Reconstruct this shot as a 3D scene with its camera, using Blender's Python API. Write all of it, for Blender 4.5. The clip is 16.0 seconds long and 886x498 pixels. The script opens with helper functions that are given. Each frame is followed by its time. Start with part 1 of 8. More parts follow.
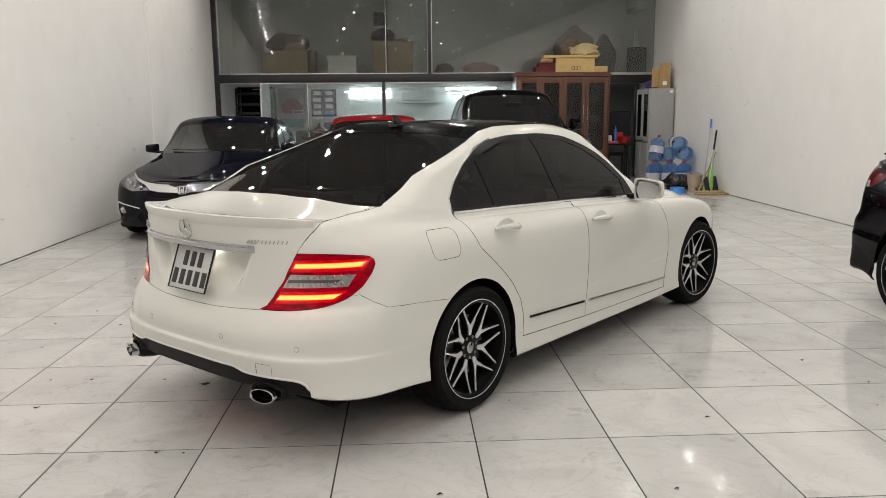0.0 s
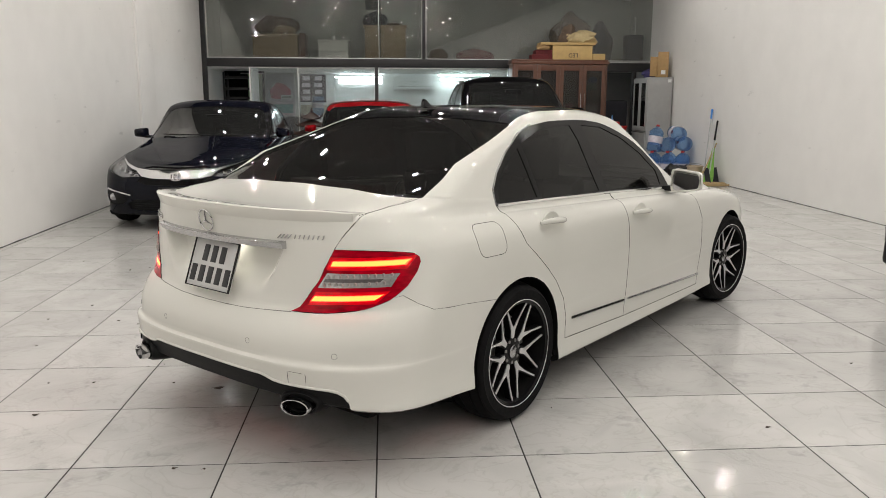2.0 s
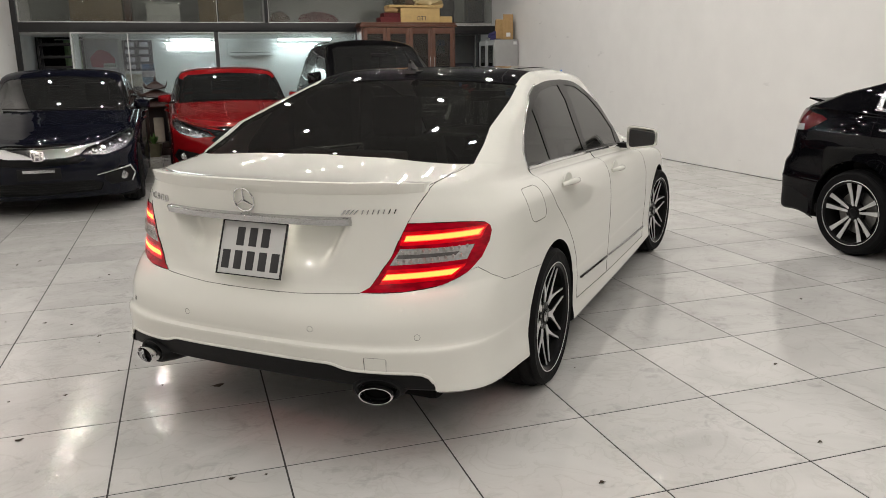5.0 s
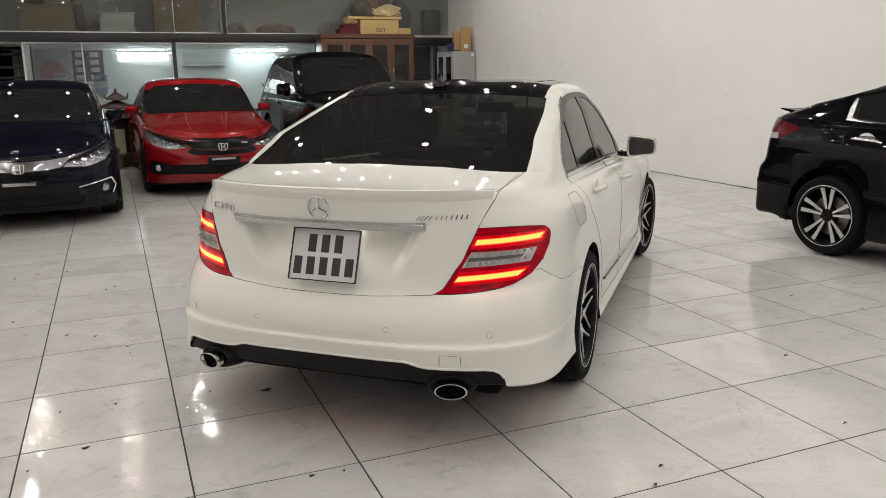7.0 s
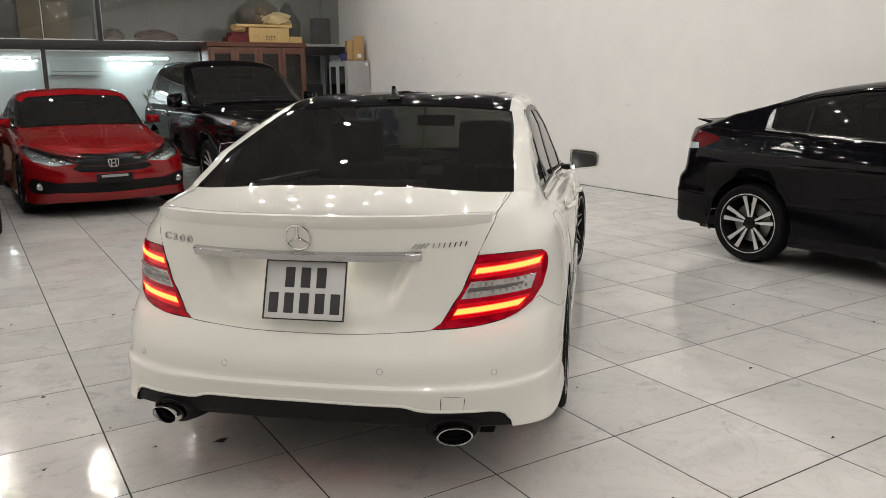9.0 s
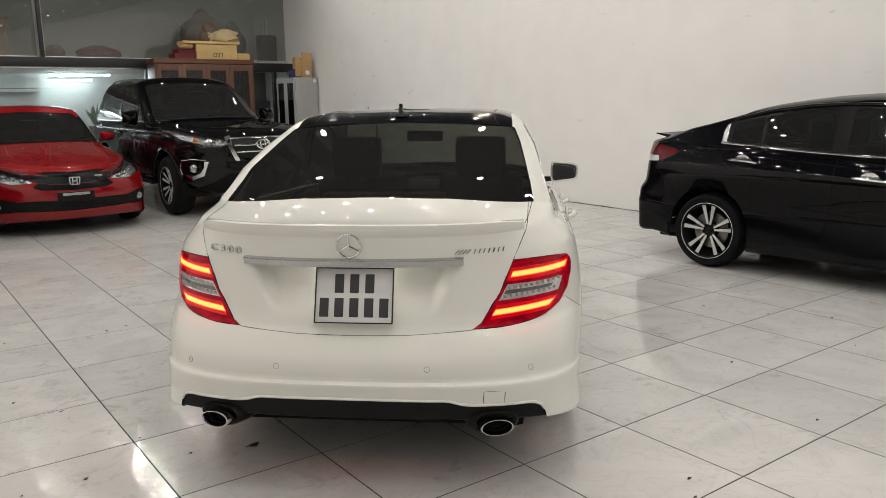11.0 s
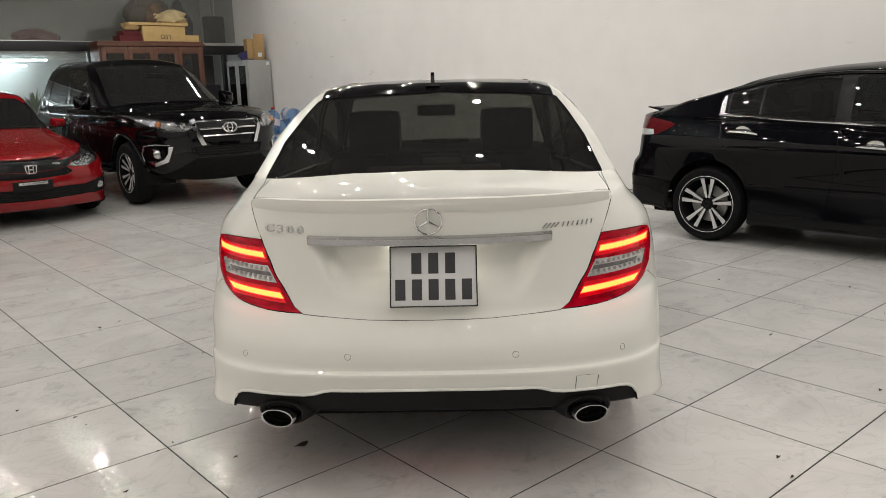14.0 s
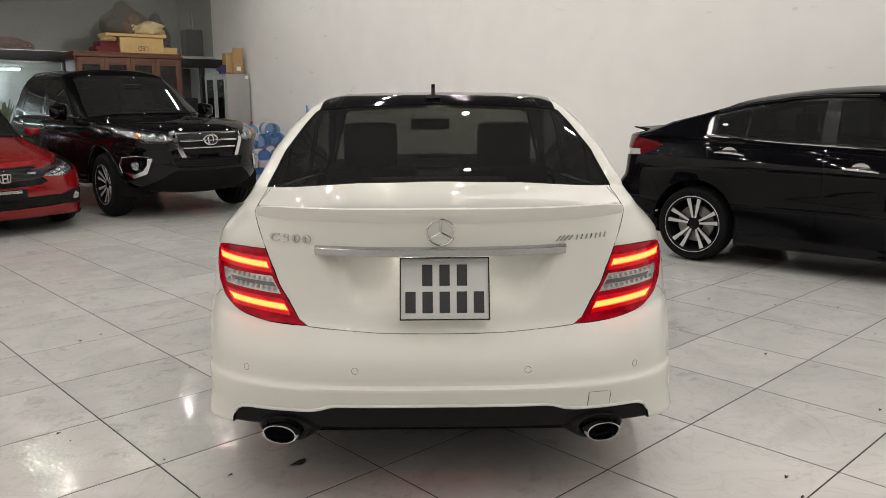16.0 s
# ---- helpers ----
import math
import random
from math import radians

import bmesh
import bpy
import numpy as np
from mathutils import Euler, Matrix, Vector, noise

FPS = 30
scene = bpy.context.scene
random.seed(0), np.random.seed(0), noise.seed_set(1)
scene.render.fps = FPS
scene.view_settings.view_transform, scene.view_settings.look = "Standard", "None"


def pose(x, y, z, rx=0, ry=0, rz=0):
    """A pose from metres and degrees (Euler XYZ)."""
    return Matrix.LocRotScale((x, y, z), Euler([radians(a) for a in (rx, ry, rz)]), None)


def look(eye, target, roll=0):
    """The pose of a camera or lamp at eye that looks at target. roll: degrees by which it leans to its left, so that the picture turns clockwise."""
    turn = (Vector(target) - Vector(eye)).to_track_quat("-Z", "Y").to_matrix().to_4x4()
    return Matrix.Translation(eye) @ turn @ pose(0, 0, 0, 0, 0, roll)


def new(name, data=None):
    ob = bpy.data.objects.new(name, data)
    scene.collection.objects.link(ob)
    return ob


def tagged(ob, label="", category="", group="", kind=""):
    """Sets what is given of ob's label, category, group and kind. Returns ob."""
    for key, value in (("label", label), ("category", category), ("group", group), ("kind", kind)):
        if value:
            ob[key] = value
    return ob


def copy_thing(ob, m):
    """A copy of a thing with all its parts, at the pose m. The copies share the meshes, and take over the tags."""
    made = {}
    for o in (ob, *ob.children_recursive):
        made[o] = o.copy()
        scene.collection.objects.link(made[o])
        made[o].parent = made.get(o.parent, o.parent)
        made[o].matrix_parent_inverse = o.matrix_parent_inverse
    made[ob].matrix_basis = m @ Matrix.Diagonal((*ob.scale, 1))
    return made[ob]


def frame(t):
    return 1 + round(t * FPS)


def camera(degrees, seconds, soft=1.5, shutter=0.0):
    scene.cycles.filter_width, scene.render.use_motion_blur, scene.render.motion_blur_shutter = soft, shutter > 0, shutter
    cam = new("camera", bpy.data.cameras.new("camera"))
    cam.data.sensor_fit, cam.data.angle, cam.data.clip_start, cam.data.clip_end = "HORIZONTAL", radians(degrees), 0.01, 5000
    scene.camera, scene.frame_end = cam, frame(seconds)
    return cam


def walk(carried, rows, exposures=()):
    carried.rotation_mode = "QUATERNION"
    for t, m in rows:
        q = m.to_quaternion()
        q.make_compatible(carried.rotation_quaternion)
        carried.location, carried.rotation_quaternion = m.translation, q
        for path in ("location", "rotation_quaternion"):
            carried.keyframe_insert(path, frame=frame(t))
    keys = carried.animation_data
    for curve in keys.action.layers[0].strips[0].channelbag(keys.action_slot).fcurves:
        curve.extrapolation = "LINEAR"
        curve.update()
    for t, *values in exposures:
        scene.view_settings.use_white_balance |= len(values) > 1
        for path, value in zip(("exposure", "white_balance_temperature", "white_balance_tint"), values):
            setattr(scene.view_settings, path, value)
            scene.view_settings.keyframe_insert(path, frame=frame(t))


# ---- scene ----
cam = camera(59.0, 16.0, 0.5)
PATH = [
    (0, (-0.294, -0.282, 1.45), (-0.201, 1.686, 1.104), -0.5),
    (0.5, (-0.329, -0.28, 1.445), (-0.242, 1.688, 1.099), -0.4),
    (1, (-0.375, -0.23, 1.437), (-0.285, 1.736, 1.083), -0.1),
    (1.5, (-0.444, -0.099, 1.421), (-0.333, 1.865, 1.059), -0.0),
    (2, (-0.553, 0.046, 1.427), (-0.409, 2.005, 1.052), 0.2),
    (2.5, (-0.731, 0.059, 1.428), (-0.505, 2.009, 1.043), 0.4),
    (3, (-0.885, 0.079, 1.418), (-0.574, 2.013, 1.011), 0.4),
    (3.5, (-0.989, 0.21, 1.403), (-0.612, 2.126, 0.969), 0.3),
    (4, (-1.095, 0.354, 1.399), (-0.66, 2.253, 0.947), 0.1),
    (4.2, (-1.177, 0.393, 1.398), (-0.704, 2.283, 0.943), -0.1),
    (6.3, (-1.787, 0.294, 1.443), (-1.076, 2.107, 0.99), -0.9),
    (6.5, (-1.853, 0.321, 1.44), (-1.131, 2.132, 0.992), -0.8),
    (7, (-1.938, 0.364, 1.434), (-1.192, 2.167, 0.996), -0.7),
    (7.5, (-1.94, 0.472, 1.429), (-1.156, 2.261, 0.999), -0.7),
    (8, (-1.924, 0.612, 1.437), (-1.098, 2.383, 1.013), -0.5),
    (8.5, (-2.04, 0.718, 1.441), (-1.14, 2.455, 1.026), -0.8),
    (9, (-2.175, 0.79, 1.45), (-1.156, 2.459, 1.031), -0.6),
    (9.2, (-2.212, 0.779, 1.448), (-1.154, 2.426, 1.037), -0.3),
    (11.3, (-2.664, 0.844, 1.472), (-1.496, 2.421, 1.088), -0.8),
    (11.5, (-2.694, 0.87, 1.475), (-1.527, 2.446, 1.085), -0.9),
    (12, (-2.707, 0.955, 1.465), (-1.534, 2.524, 1.06), -1.3),
    (12.5, (-2.672, 1.114, 1.453), (-1.484, 2.666, 1.03), -1.5),
    (13, (-2.686, 1.233, 1.455), (-1.472, 2.762, 1.019), -1.6),
    (13.5, (-2.782, 1.294, 1.443), (-1.533, 2.794, 1.006), -1.6),
    (14, (-2.841, 1.304, 1.394), (-1.561, 2.781, 0.972), -1.5),
    (14.5, (-2.85, 1.303, 1.363), (-1.548, 2.768, 0.96), -1.2),
    (15, (-2.859, 1.306, 1.346), (-1.545, 2.764, 0.961), -1.0),
    (15.5, (-2.878, 1.325, 1.348), (-1.552, 2.774, 0.972), -0.7),
    (16, (-2.899, 1.434, 1.359), (-1.557, 2.869, 0.984), -0.3),
]
walk(cam, [(t, look(eye, target, roll)) for t, eye, target, roll in PATH], [(0, 0.03), (4, 0.0), (7, -0.04), (9, -0.05), (16, -0.04)])

# ---- world, light, exposure ----
world = bpy.data.worlds.new("world")
scene.world = world
world.use_nodes = True
world.node_tree.nodes["Background"].inputs[0].default_value = (0.02, 0.022, 0.026, 1)
world.node_tree.nodes["Background"].inputs[1].default_value = 0.3

# room, metres
XL, XR, YB, YF, ZC = -4.28, 5.25, 16.8, -13.0, 4.2


# ---- materials ----
def node_material(name):
    m = bpy.data.materials.new(name)
    m.use_nodes = True
    return m, m.node_tree.nodes, m.node_tree.links, m.node_tree.nodes["Principled BSDF"]


def mat(name, color, rough=0.5, metal=0.0, coat=0.0, grain=0.0, scale=20.0, bump=0.0, spec=0.5, dirt=0.0, rvar=0.0):
    """A surface with variation at two scales, in object space."""
    m, n, l, b = node_material(name)
    b.inputs["Roughness"].default_value = rough
    b.inputs["Metallic"].default_value = metal
    b.inputs["Coat Weight"].default_value = coat
    b.inputs["Coat Roughness"].default_value = 0.018
    b.inputs["Specular IOR Level"].default_value = spec
    b.inputs["Base Color"].default_value = (*color, 1)
    if grain or bump or dirt or rvar:
        tc = n.new("ShaderNodeTexCoord")
        n1 = n.new("ShaderNodeTexNoise")
        n1.inputs["Scale"].default_value = scale
        n1.inputs["Detail"].default_value = 5
        n2 = n.new("ShaderNodeTexNoise")
        n2.inputs["Scale"].default_value = scale * 0.13
        n2.inputs["Detail"].default_value = 3
        for q in (n1, n2):
            l.new(tc.outputs["Object"], q.inputs["Vector"])
        mix = n.new("ShaderNodeMath")
        mix.operation = "ADD"
        l.new(n1.outputs["Fac"], mix.inputs[0])
        l.new(n2.outputs["Fac"], mix.inputs[1])
        ramp = n.new("ShaderNodeMapRange")
        ramp.inputs["From Min"].default_value, ramp.inputs["From Max"].default_value = 0.7, 1.3
        ramp.inputs["To Min"].default_value, ramp.inputs["To Max"].default_value = 1 - grain - dirt, 1 + grain
        l.new(mix.outputs[0], ramp.inputs["Value"])
        hsv = n.new("ShaderNodeHueSaturation")
        hsv.inputs["Color"].default_value = (*color, 1)
        l.new(ramp.outputs[0], hsv.inputs["Value"])
        l.new(hsv.outputs[0], b.inputs["Base Color"])
        if rvar:
            r2 = n.new("ShaderNodeMapRange")
            r2.inputs["From Min"].default_value, r2.inputs["From Max"].default_value = 0.3, 0.7
            r2.inputs["To Min"].default_value, r2.inputs["To Max"].default_value = rough - rvar, rough + rvar
            l.new(n2.outputs["Fac"], r2.inputs["Value"])
            l.new(r2.outputs[0], b.inputs["Roughness"])
        if bump:
            bp = n.new("ShaderNodeBump")
            bp.inputs["Strength"].default_value = bump
            bp.inputs["Distance"].default_value = 0.01
            l.new(n1.outputs["Fac"], bp.inputs["Height"])
            l.new(bp.outputs[0], b.inputs["Normal"])
    return m


def glass_mat(name, tint, ior=1.5, rough=0.0, haze=None):
    """A thin pane: tinted see-through with a Fresnel gloss."""
    m, n, l, b = node_material(name)
    n.remove(b)
    tr = n.new("ShaderNodeBsdfTransparent")
    tr.inputs[0].default_value = (*tint, 1)
    gl = n.new("ShaderNodeBsdfGlossy")
    gl.inputs["Roughness"].default_value = rough
    # Schlick's curve, the same from both sides of the thin pane
    lw = n.new("ShaderNodeLayerWeight")
    lw.inputs["Blend"].default_value = 0.5
    power = n.new("ShaderNodeMath")
    power.operation = "POWER"
    power.inputs[1].default_value = 5
    l.new(lw.outputs["Facing"], power.inputs[0])
    r0 = ((ior - 1) / (ior + 1)) ** 2 * 1.3
    gloss = n.new("ShaderNodeMath")
    gloss.operation = "MULTIPLY_ADD"
    gloss.inputs[1].default_value, gloss.inputs[2].default_value = 1 - r0, r0
    l.new(power.outputs[0], gloss.inputs[0])
    mx = n.new("ShaderNodeMixShader")
    l.new(gloss.outputs[0], mx.inputs[0])
    base = tr
    if haze:
        df = n.new("ShaderNodeBsdfDiffuse")
        df.inputs[0].default_value = (*haze[0], 1)
        m2 = n.new("ShaderNodeMixShader")
        m2.inputs[0].default_value = haze[1]
        l.new(tr.outputs[0], m2.inputs[1])
        l.new(df.outputs[0], m2.inputs[2])
        base = m2
    l.new(base.outputs[0], mx.inputs[1])
    l.new(gl.outputs[0], mx.inputs[2])
    l.new(mx.outputs[0], n["Material Output"].inputs[0])
    return m


def glow(name, color, strength):
    m, n, l, b = node_material(name)
    b.inputs["Base Color"].default_value = (*color, 1)
    b.inputs["Emission Color"].default_value = (*color, 1)
    b.inputs["Emission Strength"].default_value = strength
    return m


def tile_mat(name, island):
    """Polished grey-white marble-look porcelain, each tile with its own veins."""
    m, n, l, b = node_material(name)
    tc = n.new("ShaderNodeTexCoord")
    geo = n.new("ShaderNodeNewGeometry") if island else n.new("ShaderNodeObjectInfo")
    rnd = geo.outputs["Random Per Island"] if island else geo.outputs["Random"]
    scl = n.new("ShaderNodeVectorMath")
    scl.operation = "SCALE"
    scl.inputs[0].default_value = (37, 53, 29)
    l.new(rnd, scl.inputs["Scale"])
    add = n.new("ShaderNodeVectorMath")
    l.new(tc.outputs["Object"], add.inputs[0])
    l.new(scl.outputs[0], add.inputs[1])
    big = n.new("ShaderNodeTexNoise")
    big.inputs["Scale"].default_value, big.inputs["Detail"].default_value, big.inputs["Distortion"].default_value = 2.2, 6, 1.2
    vein = n.new("ShaderNodeTexNoise")
    vein.inputs["Scale"].default_value, vein.inputs["Detail"].default_value, vein.inputs["Distortion"].default_value = 3.1, 8, 2.2
    for q in (big, vein):
        l.new(add.outputs[0], q.inputs["Vector"])
    r = n.new("ShaderNodeValToRGB")
    r.color_ramp.elements[0].position, r.color_ramp.elements[0].color = 0.30, (0.478, 0.472, 0.455, 1)
    r.color_ramp.elements[1].position, r.color_ramp.elements[1].color = 0.62, (0.556, 0.549, 0.532, 1)
    l.new(big.outputs["Fac"], r.inputs[0])
    v = n.new("ShaderNodeValToRGB")
    e = v.color_ramp.elements
    e[0].position, e[0].color = 0.46, (1, 1, 1, 1)
    e[1].position, e[1].color = 0.52, (1, 1, 1, 1)
    mid = e.new(0.5)
    mid.color = (0.93, 0.925, 0.915, 1)
    l.new(vein.outputs["Fac"], v.inputs[0])
    mul = n.new("ShaderNodeMix")
    mul.data_type, mul.blend_type = "RGBA", "MULTIPLY"
    mul.inputs["Factor"].default_value = 1
    l.new(r.outputs[0], mul.inputs["A"])
    l.new(v.outputs[0], mul.inputs["B"])
    tone = n.new("ShaderNodeMapRange")
    tone.inputs["To Min"].default_value, tone.inputs["To Max"].default_value = 0.94, 1.05
    l.new(rnd, tone.inputs["Value"])
    hs = n.new("ShaderNodeHueSaturation")
    # short grey flecks, gathered in patches
    fleck = n.new("ShaderNodeTexNoise")
    fleck.inputs["Scale"].default_value, fleck.inputs["Detail"].default_value, fleck.inputs["Distortion"].default_value = 16, 5, 0.8
    patch = n.new("ShaderNodeTexNoise")
    patch.inputs["Scale"].default_value, patch.inputs["Detail"].default_value = 3.5, 3
    for q in (fleck, patch):
        l.new(add.outputs[0], q.inputs["Vector"])
    both = n.new("ShaderNodeMath")
    both.operation = "MULTIPLY"
    l.new(fleck.outputs["Fac"], both.inputs[0])
    l.new(patch.outputs["Fac"], both.inputs[1])
    fl = n.new("ShaderNodeMapRange")
    fl.inputs["From Min"].default_value, fl.inputs["From Max"].default_value = 0.32, 0.42
    fl.inputs["To Min"].default_value, fl.inputs["To Max"].default_value = 1.0, 0.84
    l.new(both.outputs[0], fl.inputs["Value"])
    h0 = n.new("ShaderNodeHueSaturation")
    l.new(mul.outputs["Result"], h0.inputs["Color"])
    l.new(fl.outputs[0], h0.inputs["Value"])
    l.new(h0.outputs[0], hs.inputs["Color"])
    l.new(tone.outputs[0], hs.inputs["Value"])
    l.new(hs.outputs[0], b.inputs["Base Color"])
    # faint dried-water smears in the polish
    sm = n.new("ShaderNodeTexNoise")
    sm.inputs["Scale"].default_value, sm.inputs["Detail"].default_value = 6, 8
    l.new(add.outputs[0], sm.inputs["Vector"])
    rr = n.new("ShaderNodeMapRange")
    rr.inputs["From Min"].default_value, rr.inputs["From Max"].default_value = 0.35, 0.7
    rr.inputs["To Min"].default_value, rr.inputs["To Max"].default_value = 0.0, 0.002
    l.new(sm.outputs["Fac"], rr.inputs["Value"])
    l.new(rr.outputs[0], b.inputs["Roughness"])
    bp = n.new("ShaderNodeBump")
    # the slightly wavy glaze breaks up mirrored lamps
    wave = n.new("ShaderNodeTexNoise")
    wave.inputs["Scale"].default_value, wave.inputs["Detail"].default_value = 60, 1.5
    l.new(add.outputs[0], wave.inputs["Vector"])
    bp.inputs["Distance"].default_value = 0.006
    patchy = n.new("ShaderNodeMapRange")
    patchy.inputs["From Min"].default_value, patchy.inputs["From Max"].default_value = 0.38, 0.62
    patchy.inputs["To Min"].default_value, patchy.inputs["To Max"].default_value = 0.03, 0.20
    l.new(patch.outputs["Fac"], patchy.inputs["Value"])
    l.new(patchy.outputs[0], bp.inputs["Strength"])
    l.new(wave.outputs["Fac"], bp.inputs["Height"])
    l.new(bp.outputs[0], b.inputs["Normal"])
    return m


M_WALL = mat("wall_paint", (0.80, 0.79, 0.77), 0.55, grain=0.02, scale=3.0, bump=0.03, dirt=0.02)


def scuffed(m):
    """Adds sparse grey scuffs and rub marks to a painted wall."""
    n, l = m.node_tree.nodes, m.node_tree.links
    tc = n.new("ShaderNodeTexCoord")
    mp = n.new("ShaderNodeMapping")
    mp.inputs["Scale"].default_value = (1.0, 0.45, 1.5)
    l.new(tc.outputs["Object"], mp.inputs["Vector"])
    a = n.new("ShaderNodeTexNoise")
    a.inputs["Scale"].default_value, a.inputs["Detail"].default_value = 5.5, 6
    l.new(mp.outputs[0], a.inputs["Vector"])
    r = n.new("ShaderNodeMapRange")
    r.inputs["From Min"].default_value, r.inputs["From Max"].default_value = 0.69, 0.76
    r.inputs["To Min"].default_value, r.inputs["To Max"].default_value = 1.0, 0.80
    l.new(a.outputs["Fac"], r.inputs["Value"])
    old = n["Principled BSDF"].inputs["Base Color"].links[0].from_socket
    h = n.new("ShaderNodeHueSaturation")
    l.new(old, h.inputs["Color"])
    l.new(r.outputs[0], h.inputs["Value"])
    l.new(h.outputs[0], n["Principled BSDF"].inputs["Base Color"])
    return m


scuffed(M_WALL)


def wavy(m, strength=0.9):
    """Gives a lacquer the faint waviness of pressed sheet metal."""
    n, l = m.node_tree.nodes, m.node_tree.links
    tc = n.new("ShaderNodeTexCoord")
    a = n.new("ShaderNodeTexNoise")
    a.inputs["Scale"].default_value, a.inputs["Detail"].default_value = 7, 1
    l.new(tc.outputs["Object"], a.inputs["Vector"])
    bp = n.new("ShaderNodeBump")
    bp.inputs["Strength"].default_value, bp.inputs["Distance"].default_value = strength, 0.006
    l.new(a.outputs["Fac"], bp.inputs["Height"])
    l.new(bp.outputs[0], n["Principled BSDF"].inputs["Coat Normal"])


M_CEIL = mat("ceiling_paint", (0.07, 0.07, 0.07), 0.8, grain=0.02, scale=3.0)
M_GROUT = mat("grout", (0.03, 0.029, 0.028), 0.9, grain=0.2, scale=30)
M_TILE = tile_mat("marble_tile", False)
M_TILE_FAR = tile_mat("marble_tile_joined", True)
M_WHITE = mat("white_car_paint", (0.70, 0.695, 0.645), 0.28, coat=1.0, grain=0.01, scale=4, spec=0.0)
M_BLUE = mat("dark_blue_metallic_paint", (0.0045, 0.0052, 0.010), 0.30, coat=0.42, grain=0.1, scale=6, spec=0.0)
M_RED = mat("red_car_paint", (0.20, 0.004, 0.006), 0.3, metal=0.15, coat=1.0, grain=0.03, scale=5, spec=0.0)
M_BLACK = mat("black_car_paint", (0.003, 0.003, 0.004), 0.25, coat=0.5, grain=0.1, scale=5, spec=0.0)
M_BLACK_SUV = mat("black_suv_paint", (0.0025, 0.0025, 0.003), 0.25, coat=0.65, grain=0.1, scale=5, spec=0.0)
wavy(M_BLACK_SUV, 0.45)
wavy(M_RED, 0.3)
wavy(M_BLUE, 0.3)
M_TRIM = mat("black_trim_plastic", (0.008, 0.008, 0.0085), 0.5, grain=0.15, scale=60, bump=0.05, spec=0.15)
M_GLOSSBLACK = mat("gloss_black", (0.006, 0.006, 0.007), 0.04, spec=0.5, grain=0.1, scale=8)
M_WINFRAME = mat("window_frame_black", (0.006, 0.006, 0.0065), 0.22, spec=0.16, grain=0.1, scale=20)
M_GRILLE = mat("satin_black_grille", (0.004, 0.004, 0.0045), 0.16, spec=0.14, grain=0.1, scale=20)
M_RUBBER = mat("tyre_rubber", (0.006, 0.006, 0.0065), 0.75, grain=0.25, scale=40, bump=0.2, spec=0.12, rvar=0.1)
M_CHROME = mat("chrome", (0.75, 0.75, 0.76), 0.08, metal=1.0)
M_ALLOY = mat("machined_alloy", (0.74, 0.74, 0.74), 0.40, metal=0.55, grain=0.05, scale=30)
M_RIMDARK = mat("dark_rim_paint", (0.006, 0.006, 0.0065), 0.3, coat=0.2, spec=0.1)
M_STEEL = mat("steel", (0.35, 0.34, 0.33), 0.38, metal=1.0, grain=0.15, scale=40)
# near-black for parts, and for shade painted into gaps, hollows and the doorway
M_DARK = mat("near_black_and_shade", (0.008, 0.008, 0.008), 0.9, grain=0.2, scale=20, spec=0.1)
M_TINT = glass_mat("tinted_car_glass", (0.15, 0.155, 0.145), 1.45, 0.0, ((0.5, 0.49, 0.47), 0.019))
M_TINT_SCREEN = glass_mat("tinted_windscreen", (0.09, 0.095, 0.095), 1.42, 0.0, ((0.5, 0.51, 0.50), 0.026))
M_TINT_DARK = glass_mat("dark_tinted_car_glass", (0.06, 0.062, 0.058), 1.36, 0.0, ((0.5, 0.5, 0.48), 0.004))
M_CABIN = mat("cabin_fabric", (0.015, 0.014, 0.014), 0.8, grain=0.2, scale=60)


# ---- helpers for building ----
def link(name, bm, material, parent=None, label="", smooth=40):
    me = bpy.data.meshes.new(name)
    bm.normal_update()
    bm.to_mesh(me)
    bm.free()
    me.materials.append(material)
    if any(f.material_index for f in me.polygons):
        me.materials.append(M_DARK)
    if smooth:
        me.polygons.foreach_set("use_smooth", [True] * len(me.polygons))
        me.set_sharp_from_angle(angle=radians(smooth))
    ob = new(name, me)
    if parent:
        ob.parent = parent
    if label:
        ob["label"] = label
    return ob


def part(name, bm, material, parent, label="", smooth=40):
    """One mesh object under a thing or under a part."""
    return link(name, bm, material, parent, label, smooth)


def empty(name, m=None):
    e = new(name)
    e.empty_display_size = 0.1
    if m is not None:
        e.matrix_world = m
    return e


def shaped(verts, faces):
    bm = bmesh.new()
    vs = [bm.verts.new(v) for v in verts]
    for f in faces:
        try:
            bm.faces.new([vs[i] for i in f])
        except ValueError:
            pass
    return bm


def box(x0, x1, y0, y1, z0, z1, bevel=0.0, m=None):
    bm = bmesh.new()
    bmesh.ops.create_cube(bm, size=1)
    bmesh.ops.transform(bm, matrix=Matrix.Translation(((x0 + x1) / 2, (y0 + y1) / 2, (z0 + z1) / 2)) @ Matrix.Diagonal((x1 - x0, y1 - y0, z1 - z0, 1)), verts=bm.verts)
    if bevel:
        bmesh.ops.bevel(bm, geom=bm.edges[:], offset=bevel, segments=2, affect="EDGES", profile=0.7)
    if m is not None:
        bmesh.ops.transform(bm, matrix=m, verts=bm.verts)
    return bm


